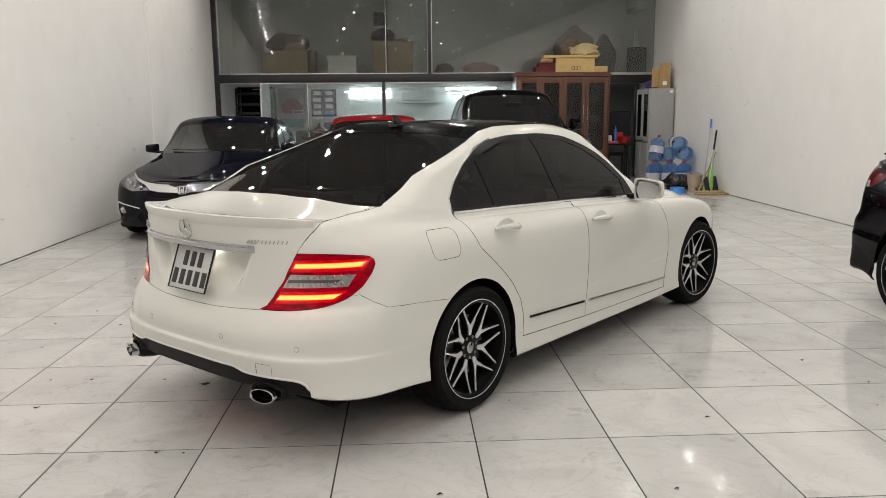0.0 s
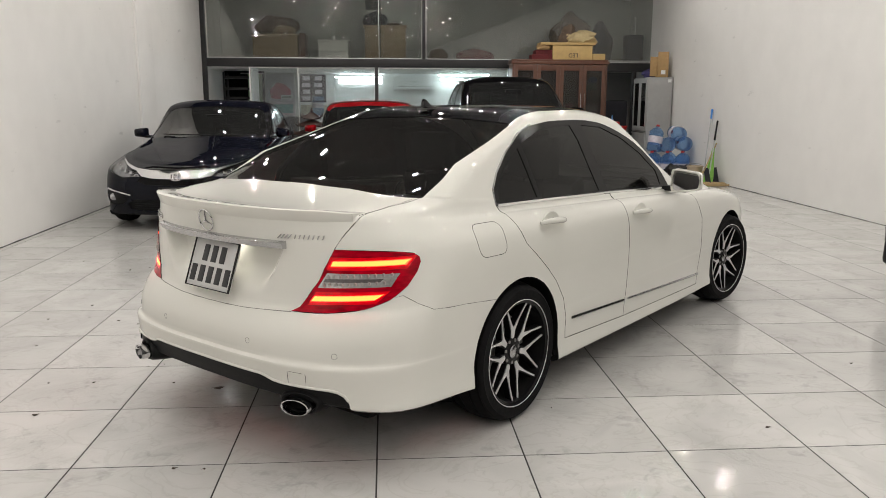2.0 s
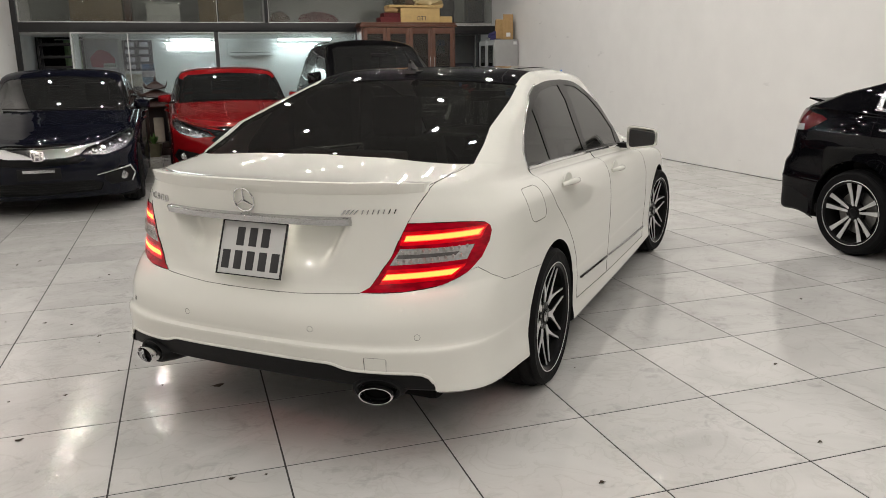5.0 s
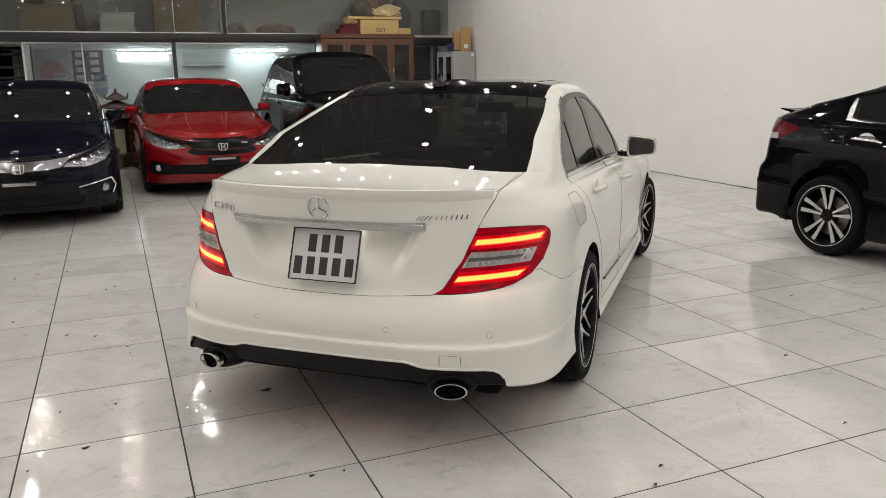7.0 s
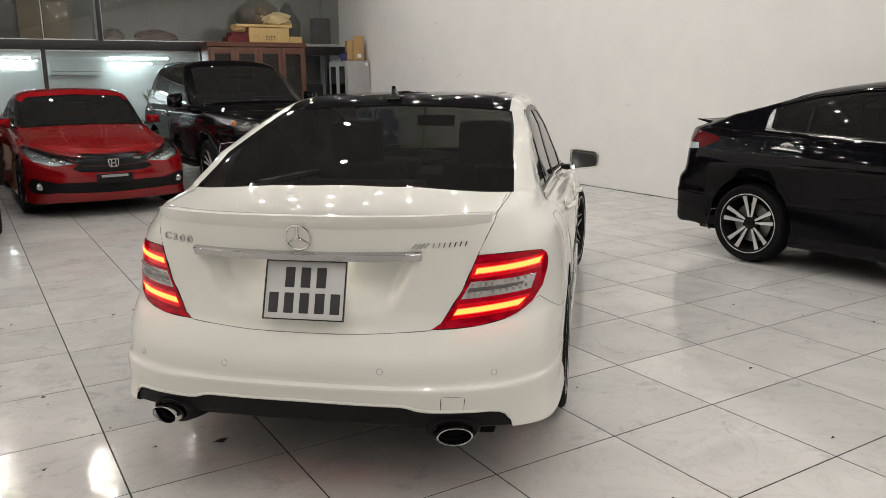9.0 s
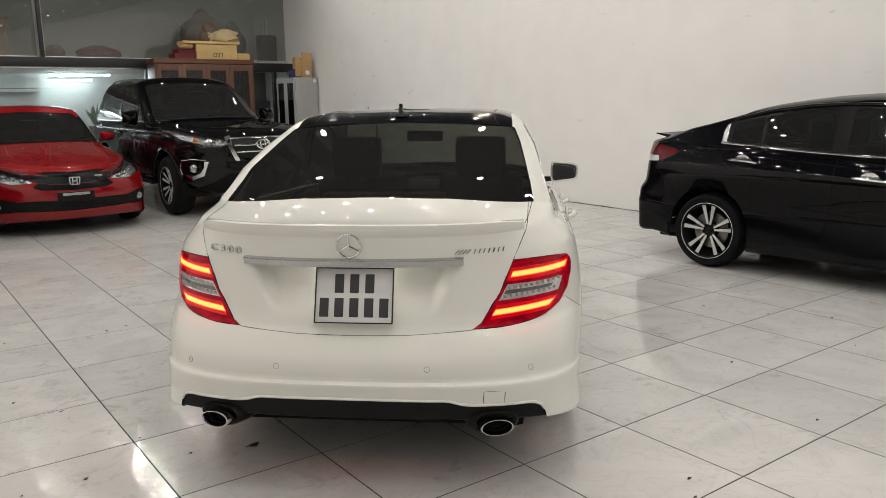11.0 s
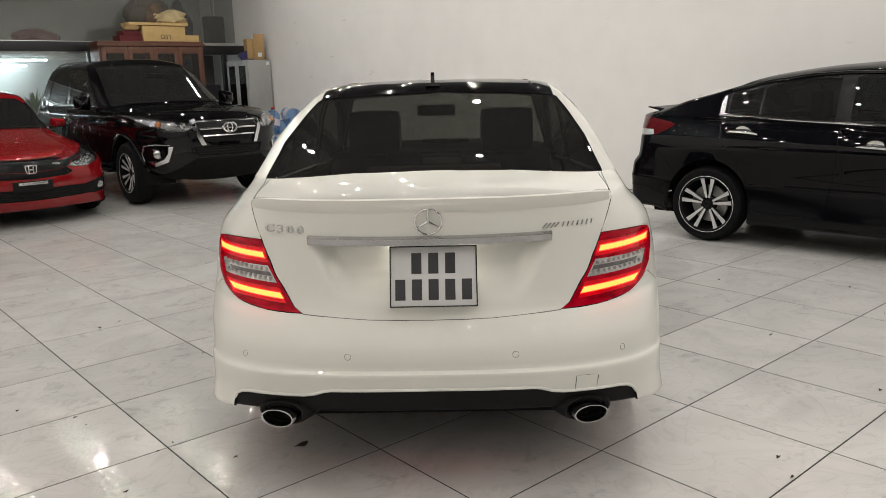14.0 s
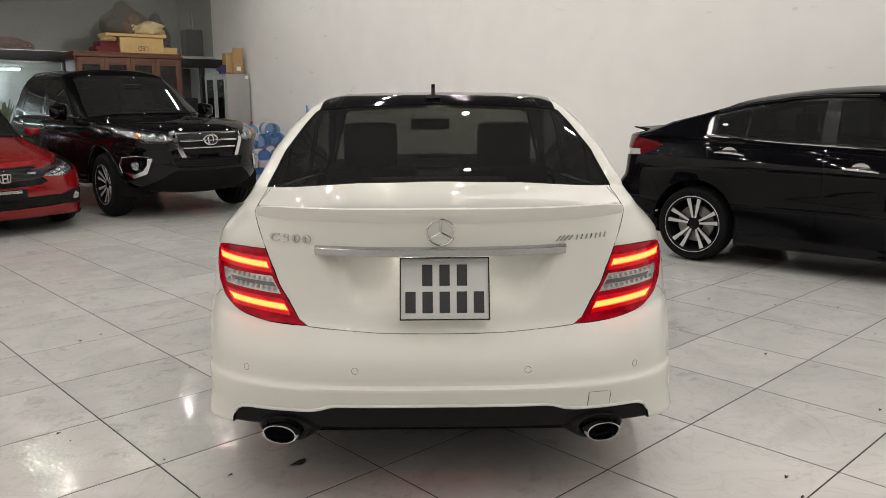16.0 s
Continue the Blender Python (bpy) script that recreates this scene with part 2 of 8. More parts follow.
def lathe(profile, segs=48, axis="x", m=None):
    """A turned form: profile of (radius, along axis)."""
    n = len(profile)
    vs, fs = [], []
    for i in range(segs):
        a = 2 * math.pi * i / segs
        for r, h in profile:
            c, s = r * math.cos(a), r * math.sin(a)
            vs.append({"x": (h, c, s), "y": (c, h, s), "z": (c, s, h)}[axis])
    for i in range(segs):
        j = (i + 1) % segs
        for k in range(n - 1):
            fs.append((i * n + k, i * n + k + 1, j * n + k + 1, j * n + k))
    bm = shaped(vs, fs)
    bmesh.ops.remove_doubles(bm, verts=bm.verts, dist=1e-5)
    bmesh.ops.recalc_face_normals(bm, faces=bm.faces)
    if m is not None:
        bmesh.ops.transform(bm, matrix=m, verts=bm.verts)
    return bm


def merge(*bms):
    out = bms[0]
    for b in bms[1:]:
        me = bpy.data.meshes.new("tmp")
        b.to_mesh(me)
        b.free()
        out.from_mesh(me)
        bpy.data.meshes.remove(me)
    return out


def tube(points, r, segs=8, closed=False):
    """A round bar along points; r a number or one for each point."""
    ps = [Vector(p) for p in points]
    n = len(ps)
    rs = r if isinstance(r, (list, tuple)) else [r] * n
    vs, fs = [], []
    up = Vector((0, 0, 1))
    for i, p in enumerate(ps):
        a = ps[(i + 1) % n] if (closed or i < n - 1) else p
        b = ps[i - 1] if (closed or i > 0) else p
        d = (a - b).normalized()
        u = d.cross(up)
        if u.length < 1e-3:
            u = d.cross(Vector((1, 0, 0)))
        u.normalize()
        w = u.cross(d)
        for k in range(segs):
            t = 2 * math.pi * k / segs
            vs.append(p + (u * math.cos(t) + w * math.sin(t)) * rs[i])
    for i in range(n if closed else n - 1):
        j = (i + 1) % n
        for k in range(segs):
            q = (k + 1) % segs
            fs.append((i * segs + k, i * segs + q, j * segs + q, j * segs + k))
    if not closed:
        fs.append(tuple(range(segs))[::-1])
        fs.append(tuple((n - 1) * segs + k for k in range(segs)))
    bm = shaped(vs, fs)
    bmesh.ops.recalc_face_normals(bm, faces=bm.faces)
    return bm


def plate(outline, depth, axis="y", bevel=0.0):
    """A flat piece cut to an outline of (a, b), extruded by depth along the axis."""
    vs = []
    for d in (0, depth):
        for a, b in outline:
            vs.append({"x": (d, a, b), "y": (a, d, b), "z": (a, b, d)}[axis])
    n = len(outline)
    fs = [tuple(range(n)), tuple(range(2 * n - 1, n - 1, -1))] + [(i, i + n, (i + 1) % n + n, (i + 1) % n) for i in range(n)]
    bm = shaped(vs, fs)
    bmesh.ops.recalc_face_normals(bm, faces=bm.faces)
    if bevel:
        bmesh.ops.bevel(bm, geom=bm.edges[:], offset=bevel, segments=2, affect="EDGES", profile=0.7)
    return bm


def curve(points):
    """A smooth monotone curve through (t, value) points."""
    t = np.array([p[0] for p in points], float)
    v = np.array([p[1] for p in points], float)
    if len(t) == 1:
        return lambda x: v[0] + 0 * np.asarray(x, float)
    h = np.diff(t)
    d = np.diff(v) / h
    m = np.zeros(len(t))
    m[0], m[-1] = d[0], d[-1]
    for i in range(1, len(t) - 1):
        m[i] = 0 if d[i - 1] * d[i] <= 0 else 2 * d[i - 1] * d[i] / (d[i - 1] + d[i])

    def f(x):
        x = np.clip(np.asarray(x, float), t[0], t[-1])
        i = np.clip(np.searchsorted(t, x) - 1, 0, len(h) - 1)
        s = (x - t[i]) / h[i]
        return v[i] * (1 + 2 * s) * (1 - s) ** 2 + m[i] * h[i] * s * (1 - s) ** 2 + v[i + 1] * s * s * (3 - 2 * s) + m[i + 1] * h[i] * s * s * (s - 1)
    return f


# ---- car bodies ----
# A body is lofted upwards through rings that run round the car in plan:
# (rear y, rear corner length, rear squareness, front y, front corner length, front squareness, half width, [(y, z), ...], crown)
NR, NS, NF = 28, 50, 24


def even(points, n):
    """n points at even steps along a dense line, without the last."""
    d = np.concatenate([[0], np.cumsum(np.linalg.norm(np.diff(points, axis=0), axis=1))])
    t = np.linspace(0, d[-1], n + 1)[:-1]
    return np.stack([np.interp(t, d, points[:, k]) for k in (0, 1)], 1)


def ring(spec, taper):
    yr, lr, nr, yf, lf, nf, w, zs, crown = spec
    a = np.linspace(0, math.pi / 2, 400)
    rear = np.stack([w * np.sin(a) ** (2 / nr), yr + lr * (1 - np.cos(a) ** (2 / nr))], 1)
    front = np.stack([w * np.sin(a) ** (2 / nf), yf - lf * (1 - np.cos(a) ** (2 / nf))], 1)
    side = np.stack([np.full(NS + 1, w), np.linspace(yr + lr, yf - lf, NS + 1)], 1)
    p = np.concatenate([even(rear, NR), side, even(front, NF)[::-1]])
    z = curve(zs)(p[:, 1]) - crown * (p[:, 0] / w) ** 2
    return np.stack([p[:, 0] * curve(taper)(p[:, 1]), p[:, 1], z], 1)


def loft(rings, tapers, sub=3):
    """The half body as a grid of points [level, column], by Catmull-Rom up each column; rings with the same name twice make an edge."""
    R = [ring(s, t) for s, t in zip(rings, tapers)]
    K = len(R)
    rows = []
    for k in range(K - 1):
        a, b, c, d = R[max(k - 1, 0)], R[k], R[k + 1], R[min(k + 2, K - 1)]
        for j in range(sub):
            t = j / sub
            l0 = np.linalg.norm(b - a, axis=1)[:, None] + 1e-6
            l1 = np.linalg.norm(c - b, axis=1)[:, None] + 1e-6
            l2 = np.linalg.norm(d - c, axis=1)[:, None] + 1e-6
            m1 = (c - b) if k == 0 else ((b - a) / l0 * l1 * 0.5 + (c - b) * 0.5)
            m2 = (c - b) if k == K - 2 else ((d - c) / l2 * l1 * 0.5 + (c - b) * 0.5)
            h = ((2 * t**3 - 3 * t**2 + 1) * b + (t**3 - 2 * t**2 + t) * m1 + (-2 * t**3 + 3 * t**2) * c + (t**3 - t**2) * m2)
            rows.append(h)
    rows.append(R[-1])
    return np.stack(rows)


def skin(grid):
    """Both halves of the lofted grid as one bmesh."""
    K, N, _ = grid.shape
    vs = [tuple(v) for v in grid.reshape(-1, 3)]
    vs += [(-x, y, z) for x, y, z in vs]
    o = K * N
    fs = []
    for k in range(K - 1):
        for i in range(N - 1):
            a, b, c, d = k * N + i, k * N + i + 1, (k + 1) * N + i + 1, (k + 1) * N + i
            fs.append((a, b, c, d))
            fs.append((o + d, o + c, o + b, o + a))
    bm = shaped(vs, fs)
    bmesh.ops.remove_doubles(bm, verts=bm.verts, dist=0.0008)
    bmesh.ops.dissolve_degenerate(bm, dist=0.0003, edges=bm.edges)
    return bm


AX = {"x": (1, 2), "y": (0, 2), "z": (0, 1)}


def inside(poly, a, b):
    r = False
    n = len(poly)
    for i in range(n):
        (x0, y0), (x1, y1) = poly[i], poly[i - 1]
        if (y0 > b) != (y1 > b) and a < (x1 - x0) * (b - y0) / (y1 - y0) + x0:
            r = not r
    return r


def cut(bm, poly, axis, test):
    """Cuts the faces that pass test(centre, normal) along the outline, seen along the axis. Returns the faces within."""
    i, j = AX[axis]
    bm.normal_update()
    lo = [min(p[k] for p in poly) - 0.02 for k in (0, 1)]
    hi = [max(p[k] for p in poly) + 0.02 for k in (0, 1)]

    def near(f):
        c = [v.co for v in f.verts]
        return not (max(v[i] for v in c) < lo[0] or min(v[i] for v in c) > hi[0] or max(v[j] for v in c) < lo[1] or min(v[j] for v in c) > hi[1])
    region = [f for f in bm.faces if test(f.calc_center_median(), f.normal) and near(f)]
    for k in range(len(poly)):
        p, q = poly[k - 1], poly[k]
        co, no = Vector((0, 0, 0)), Vector((0, 0, 0))
        co[i], co[j] = p
        no[i], no[j] = q[1] - p[1], p[0] - q[0]
        if no.length < 1e-6:
            continue
        # only the faces near this stretch of the outline
        s0 = [min(p[m], q[m]) - 0.004 for m in (0, 1)]
        s1 = [max(p[m], q[m]) + 0.004 for m in (0, 1)]
        part_faces = [f for f in region if f.is_valid]
        sel = []
        for f in part_faces:
            c = [v.co for v in f.verts]
            if not (max(v[i] for v in c) < s0[0] or min(v[i] for v in c) > s1[0] or max(v[j] for v in c) < s0[1] or min(v[j] for v in c) > s1[1]):
                sel.append(f)
        es = {e for f in sel for e in f.edges}
        vs = {v for f in sel for v in f.verts}
        keep = {f for f in part_faces if f not in set(sel)}
        out = bmesh.ops.bisect_plane(bm, geom=sel + list(es) + list(vs), dist=1e-5, plane_co=co, plane_no=no)
        region = list(keep) + [g for g in out["geom"] if isinstance(g, bmesh.types.BMFace)]
        region = [f for f in set(region) if f.is_valid]
    return [f for f in region if inside(poly, f.calc_center_median()[i], f.calc_center_median()[j])]


def take(bm, faces):
    """Lifts faces out of bm into a bmesh of their own."""
    index, vs, fs = {}, [], []
    for f in faces:
        row = []
        for v in f.verts:
            if v not in index:
                index[v] = len(vs)
                vs.append(v.co.copy())
            row.append(index[v])
        fs.append(row)
    out = shaped(vs, fs)
    bmesh.ops.delete(bm, geom=faces, context="FACES")
    return out


def seam(bm, gap=0.0022, deep=0.008, lift=0.0):
    """Folds a panel's rim inwards, so that neighbours meet in a groove."""
    if not bm.faces:
        return bm
    bm.normal_update()
    rim = {v for e in bm.edges if e.is_boundary and abs(sum(v.co.x for v in e.verts)) > 0.01 for v in e.verts}
    nor = {v: v.normal.copy() for v in bm.verts}
    if lift:
        for v in bm.verts:
            v.co += nor[v] * lift
    edges = [e for e in bm.edges if e.is_boundary]
    old = {v for e in edges for v in e.verts}
    ext = bmesh.ops.extrude_edge_only(bm, edges=edges)
    for g in ext["geom"]:
        if isinstance(g, bmesh.types.BMFace):
            g.material_index = 1
    for v in [g for g in ext["geom"] if isinstance(g, bmesh.types.BMVert)]:
        src = min((e.other_vert(v) for e in v.link_edges if e.other_vert(v) in old), key=lambda u: (u.co - v.co).length, default=None)
        if src is not None:
            v.co -= nor[src] * deep
    # draw the rim back by the half gap
    for v in old:
        if not v.is_valid:
            continue
        inner = [e.other_vert(v) for e in v.link_edges if e.other_vert(v) not in old and len(e.link_faces) == 2 and (e.other_vert(v).co - v.co).dot(nor[v]) > -0.5 * deep]
        if inner:
            c = sum((u.co for u in inner), Vector()) / len(inner)
            d = c - v.co
            if d.length > 1e-4:
                v.co += d.normalized() * min(gap, d.length * 0.4)
    return bm


def circle_poly(cy, cz, r, n=36, low=-0.2):
    """A wheel arch seen from the side, open towards the ground."""
    pts = [(cy + r * math.cos(a), cz + r * math.sin(a)) for a in [math.pi * (k / (n - 1)) for k in range(n)]]
    return [(cy + r, low)] + pts + [(cy - r, low)]


def rounded(poly, r, steps=4):
    """An outline with rounded corners."""
    out = []
    n = len(poly)
    for i in range(n):
        p, a, b = Vector(poly[i]), Vector(poly[i - 1]), Vector(poly[(i + 1) % n])
        d1, d2 = (a - p), (b - p)
        k = min(r, d1.length * 0.45, d2.length * 0.45)
        s, e = p + d1.normalized() * k, p + d2.normalized() * k
        for t in range(steps + 1):
            u = t / steps
            out.append(tuple(s * (1 - u) ** 2 + p * 2 * u * (1 - u) + e * u * u))
    return out


def wheel(parent, x, y, r, rim, width, side, spokes, style, steer=0):
    """tyre, rim with spokes, brake disc and centre cap; side +1 for the car's right."""
    w2 = width / 2
    t = []
    for k in range(25):
        a = math.pi * (k / 24)
        # from the inner bead over the tread to the outer bead
        h = -math.cos(a)
        rr = rim + (r - rim) * min(1.0, math.sin(a) ** 0.38 * 1.0)
        t.append((rr, w2 * (1.0 if abs(h) > 0.98 else 1) * h * (1.06 if 0.2 < math.sin(a) < 0.85 else 1)))
    grooves = []
    for rr, h in t:
        grooves.append((rr - (0.008 if abs(abs(h) - 0.25 * w2) < 0.010 or abs(abs(h) - 0.68 * w2) < 0.010 else 0), h))
    mw = pose(x, y, r, 0, 0, steer)
    hub = empty("wheel")
    hub.parent = parent
    hub.matrix_local = mw
    part("tyre", lathe(grooves, 64, "x"), M_RUBBER, hub)
    s = side
    lip = [(rim - 0.045, -w2 * s), (rim + 0.004, -w2 * 0.96 * s), (rim - 0.012, -w2 * 0.5 * s), (rim - 0.016, w2 * 0.55 * s), (rim - 0.002, w2 * 0.94 * s), (rim + 0.008, w2 * 0.97 * s), (rim + 0.002, w2 * 1.0 * s), (rim - 0.012, w2 * 0.93 * s), (rim - 0.02, w2 * 0.5 * s)]
    part("rim", lathe(lip, 64, "x"), M_RIMDARK, hub)
    if style != "plain":
        part("rim_edge", lathe([(rim + 0.003, w2 * 0.965 * s), (rim + 0.006, w2 * 1.0 * s), (rim + 0.003, w2 * 1.015 * s), (rim + 0.0005, w2 * 0.985 * s)], 64, "x"), M_ALLOY, hub)
    part("rim_well", lathe([(rim - 0.018, w2 * 0.8 * s), (rim - 0.03, -w2 * 0.3 * s), (0.09, -w2 * 0.35 * s), (0.002, -w2 * 0.35 * s)], 48, "x"), M_DARK, hub)
    part("brake_disc", lathe([(0.07, 0.0), (0.155, 0.0), (0.155, 0.02 * s), (0.07, 0.02 * s)], 40, "x"), M_STEEL, hub)
    x_out, x_hub = w2 * 0.86 * s, w2 * 0.62 * s
    for k in range(spokes):
        a = 2 * math.pi * k / spokes + math.pi / 2
        if style == "paired":
            a = 4 * math.pi * (k // 2) / spokes + math.pi / 2 + (0.21 if k % 2 else -0.21)
        turn = Matrix.Rotation(a, 4, "X")
        if style == "split":
            for q in (-1, 1):
                # each arm of the pair runs from the hub to the rim, spreading outwards
                o = [(0.060, 0.0), (0.064, 0.0105 * q), (0.100, 0.0150 * q), (0.150, 0.0412 * q), (0.2305, 0.0970 * q), (0.2345, 0.0895 * q), (0.153, 0.0340 * q), (0.116, 0.0055 * q), (0.110, 0.0)]
                vs, fs = [], []
                for rad, off in o:
                    u = (rad - 0.05) / (rim - 0.05)
                    xo = x_hub + (x_out - x_hub) * u**1.6
                    vs.append((xo, rad, off))
                for rad, off in o:
                    u = (rad - 0.05) / (rim - 0.05)
                    xo = x_hub + (x_out - x_hub) * u**1.6 - 0.03 * s
                    vs.append((xo, rad, off * 1.0))
                n = len(o)
                fs = [tuple(range(n)), tuple(range(2 * n - 1, n - 1, -1))] + [(i, i + n, (i + 1) % n + n, (i + 1) % n) for i in range(n)]
                bm = shaped([turn @ Vector(v) for v in vs], fs)
                bmesh.ops.recalc_face_normals(bm, faces=bm.faces)
                part("spoke", bm, M_ALLOY, hub, smooth=20)
                # dark flank beside the machined face
                bm = shaped([turn @ (Vector(v) + Vector((-0.004 * s, 0, 0.006 * q * (1 if i % n in (1, 2, 3, 4) else -1)))) for i, v in enumerate(vs)], fs)
                bmesh.ops.recalc_face_normals(bm, faces=bm.faces)
                part("spoke_flank", bm, M_RIMDARK, hub, smooth=20)
        else:
            o = [(0.05, -0.030), (0.05, 0.030), (rim * 0.6, 0.034), (rim - 0.012, 0.052), (rim - 0.012, -0.052), (rim * 0.6, -0.034)]
            if style == "paired":
                o = [(0.05, -0.009), (0.05, 0.009), (rim * 0.6, 0.0140), (rim - 0.002, 0.021), (rim - 0.002, -0.021), (rim * 0.6, -0.0140)]
            for grow, back, mt, nm in ((0.86, 0.0, M_ALLOY, "spoke"), (1.0, 0.006, M_RIMDARK, "spoke_flank")):
                vs = []
                for dx in (0, 0.03):
                    for rad, off in o:
                        u = (rad - 0.05) / (rim - 0.05)
                        vs.append((x_hub + (x_out - x_hub) * u**1.5 - (dx + back) * s, rad, off * grow))
                n = len(o)
                fs = [tuple(range(n)), tuple(range(2 * n - 1, n - 1, -1))] + [(i, i + n, (i + 1) % n + n, (i + 1) % n) for i in range(n)]
                bm = shaped([turn @ Vector(v) for v in vs], fs)
                bmesh.ops.recalc_face_normals(bm, faces=bm.faces)
                part(nm, bm, mt, hub, smooth=20)
        b = turn @ Matrix.Translation((x_hub - 0.002 * s, 0.056, 0.0))
        bolt = lathe([(0.0, 0.004 * s), (0.008, 0.004 * s), (0.009, -0.01 * s)], 8, "x", turn @ Matrix.Rotation(math.pi / spokes, 4, "X") @ Matrix.Translation((x_hub - 0.004 * s, 0.052, 0)))
        if spokes <= 7:
            part("wheel_bolt", bolt, M_STEEL, hub)
    part("centre_cap", lathe([(0.0, x_hub + 0.004 * s), (0.026, x_hub + 0.003 * s), (0.030, x_hub + 0.006 * s), (0.034, x_hub), (0.062, x_hub - 0.004 * s), (0.066, x_hub - 0.03 * s)], 32, "x"), M_RIMDARK, hub)
    part("cap_badge", lathe([(0.0, x_hub + 0.009 * s), (0.024, x_hub + 0.008 * s), (0.029, x_hub + 0.004 * s)], 24, "x"), M_SATIN if style == "split" else M_RIMDARK, hub)
    return hub


def arch_liner(parent, y, z, r, x0, x1):
    """The dark inner wing over a wheel."""
    vs, fs = [], []
    n = 20
    for k in range(n + 1):
        a = math.pi * (k / n) * 1.2 - 0.1 * math.pi
        for x in (x0, x1):
            vs.append((x, y + r * math.cos(a), max(0.12, z + r * math.sin(a))))
    for k in range(n):
        fs.append((2 * k, 2 * k + 1, 2 * k + 3, 2 * k + 2))
    inner = [2 * k for k in range(n + 1)]
    fs.append(inner)
    return part("wheel_liner", shaped(vs, fs), M_DARK, parent)


# ---- large structure ----
M_FRAME = mat("black_powder_coat", (0.012, 0.012, 0.013), 0.4, grain=0.15, scale=40)
M_ALU = mat("aluminium_edge", (0.55, 0.55, 0.54), 0.35, metal=1.0, grain=0.08, scale=40)
M_PANE = glass_mat("showroom_glass", (0.74, 0.76, 0.74), 1.5, 0.0, ((0.5, 0.5, 0.47), 0.060))
M_PANE_CLEAR = glass_mat("clear_glass", (0.80, 0.83, 0.82), 1.5, 0.0, ((0.6, 0.6, 0.6), 0.10))
M_DARK_END = mat("unseen_dark_end", (0.02, 0.021, 0.023), 0.06, coat=0.3)
M_LOFTWALL = mat("loft_wall_paint", (0.42, 0.425, 0.405), 0.7, grain=0.06, scale=3)
# darker copy of the loft wall paint, with the corner's shade in its colour
M_CORNER = mat("corner_wall_shaded", (0.20, 0.20, 0.195), 0.7, grain=0.08, scale=3)
M_OFFICE = mat("office_wall_paint", (0.74, 0.75, 0.74), 0.6, grain=0.04, scale=2)
M_LED = glow("downlight_lens", (1.0, 0.95, 0.89), 690)
M_TUBE = glow("fluorescent_tube", (0.84, 0.96, 1.0), 52)
YO = 20.2


def structure(name, bm, material, label, category):
    return tagged(link(name, bm, material), label, category, kind="structure")


structure("wall_west", box(XL - 0.2, XL, YF, YO, 0, ZC), M_WALL, "white plastered showroom wall", "wall")
structure("wall_east", box(XR, XR + 0.2, YF, YO, 0, ZC), M_WALL, "white plastered showroom wall with faint scuffs", "wall")
# the south end is never in view; a dark wall added for the reflections
structure("wall_south", box(XL, XR, YF - 0.2, YF, 0, ZC), M_DARK_END, "unseen dark glossy end wall, added to keep reflections dark", "wall")
structure("wall_north", box(XL, XR, YO, YO + 0.2, 0, ZC), M_OFFICE, "pale painted wall behind the office", "wall")
structure("ceiling", box(XL, XR, YF, YO, ZC, ZC + 0.15), M_CEIL, "dark grey painted showroom ceiling", "ceiling")
structure("pilaster", box(XL, XL + 0.035, 12.45, 13.25, 0, ZC, 0.004), M_WALL, "shallow white pilaster on the wall", "pilaster")
floor = structure("floor", box(XL, XR, YF, YO, -0.2, -0.0014), M_GROUT, "polished marble-look tile floor with dark joints", "floor")
structure("loft_floor", box(XL, XR, YB + 0.1, YO, 2.06, 2.22), M_OFFICE, "slab of the storage loft over the office", "floor")
structure("loft_wall", box(XL, XR, 18.86, 18.92, 2.22, ZC), M_LOFTWALL, "grey back wall of the storage loft", "wall")


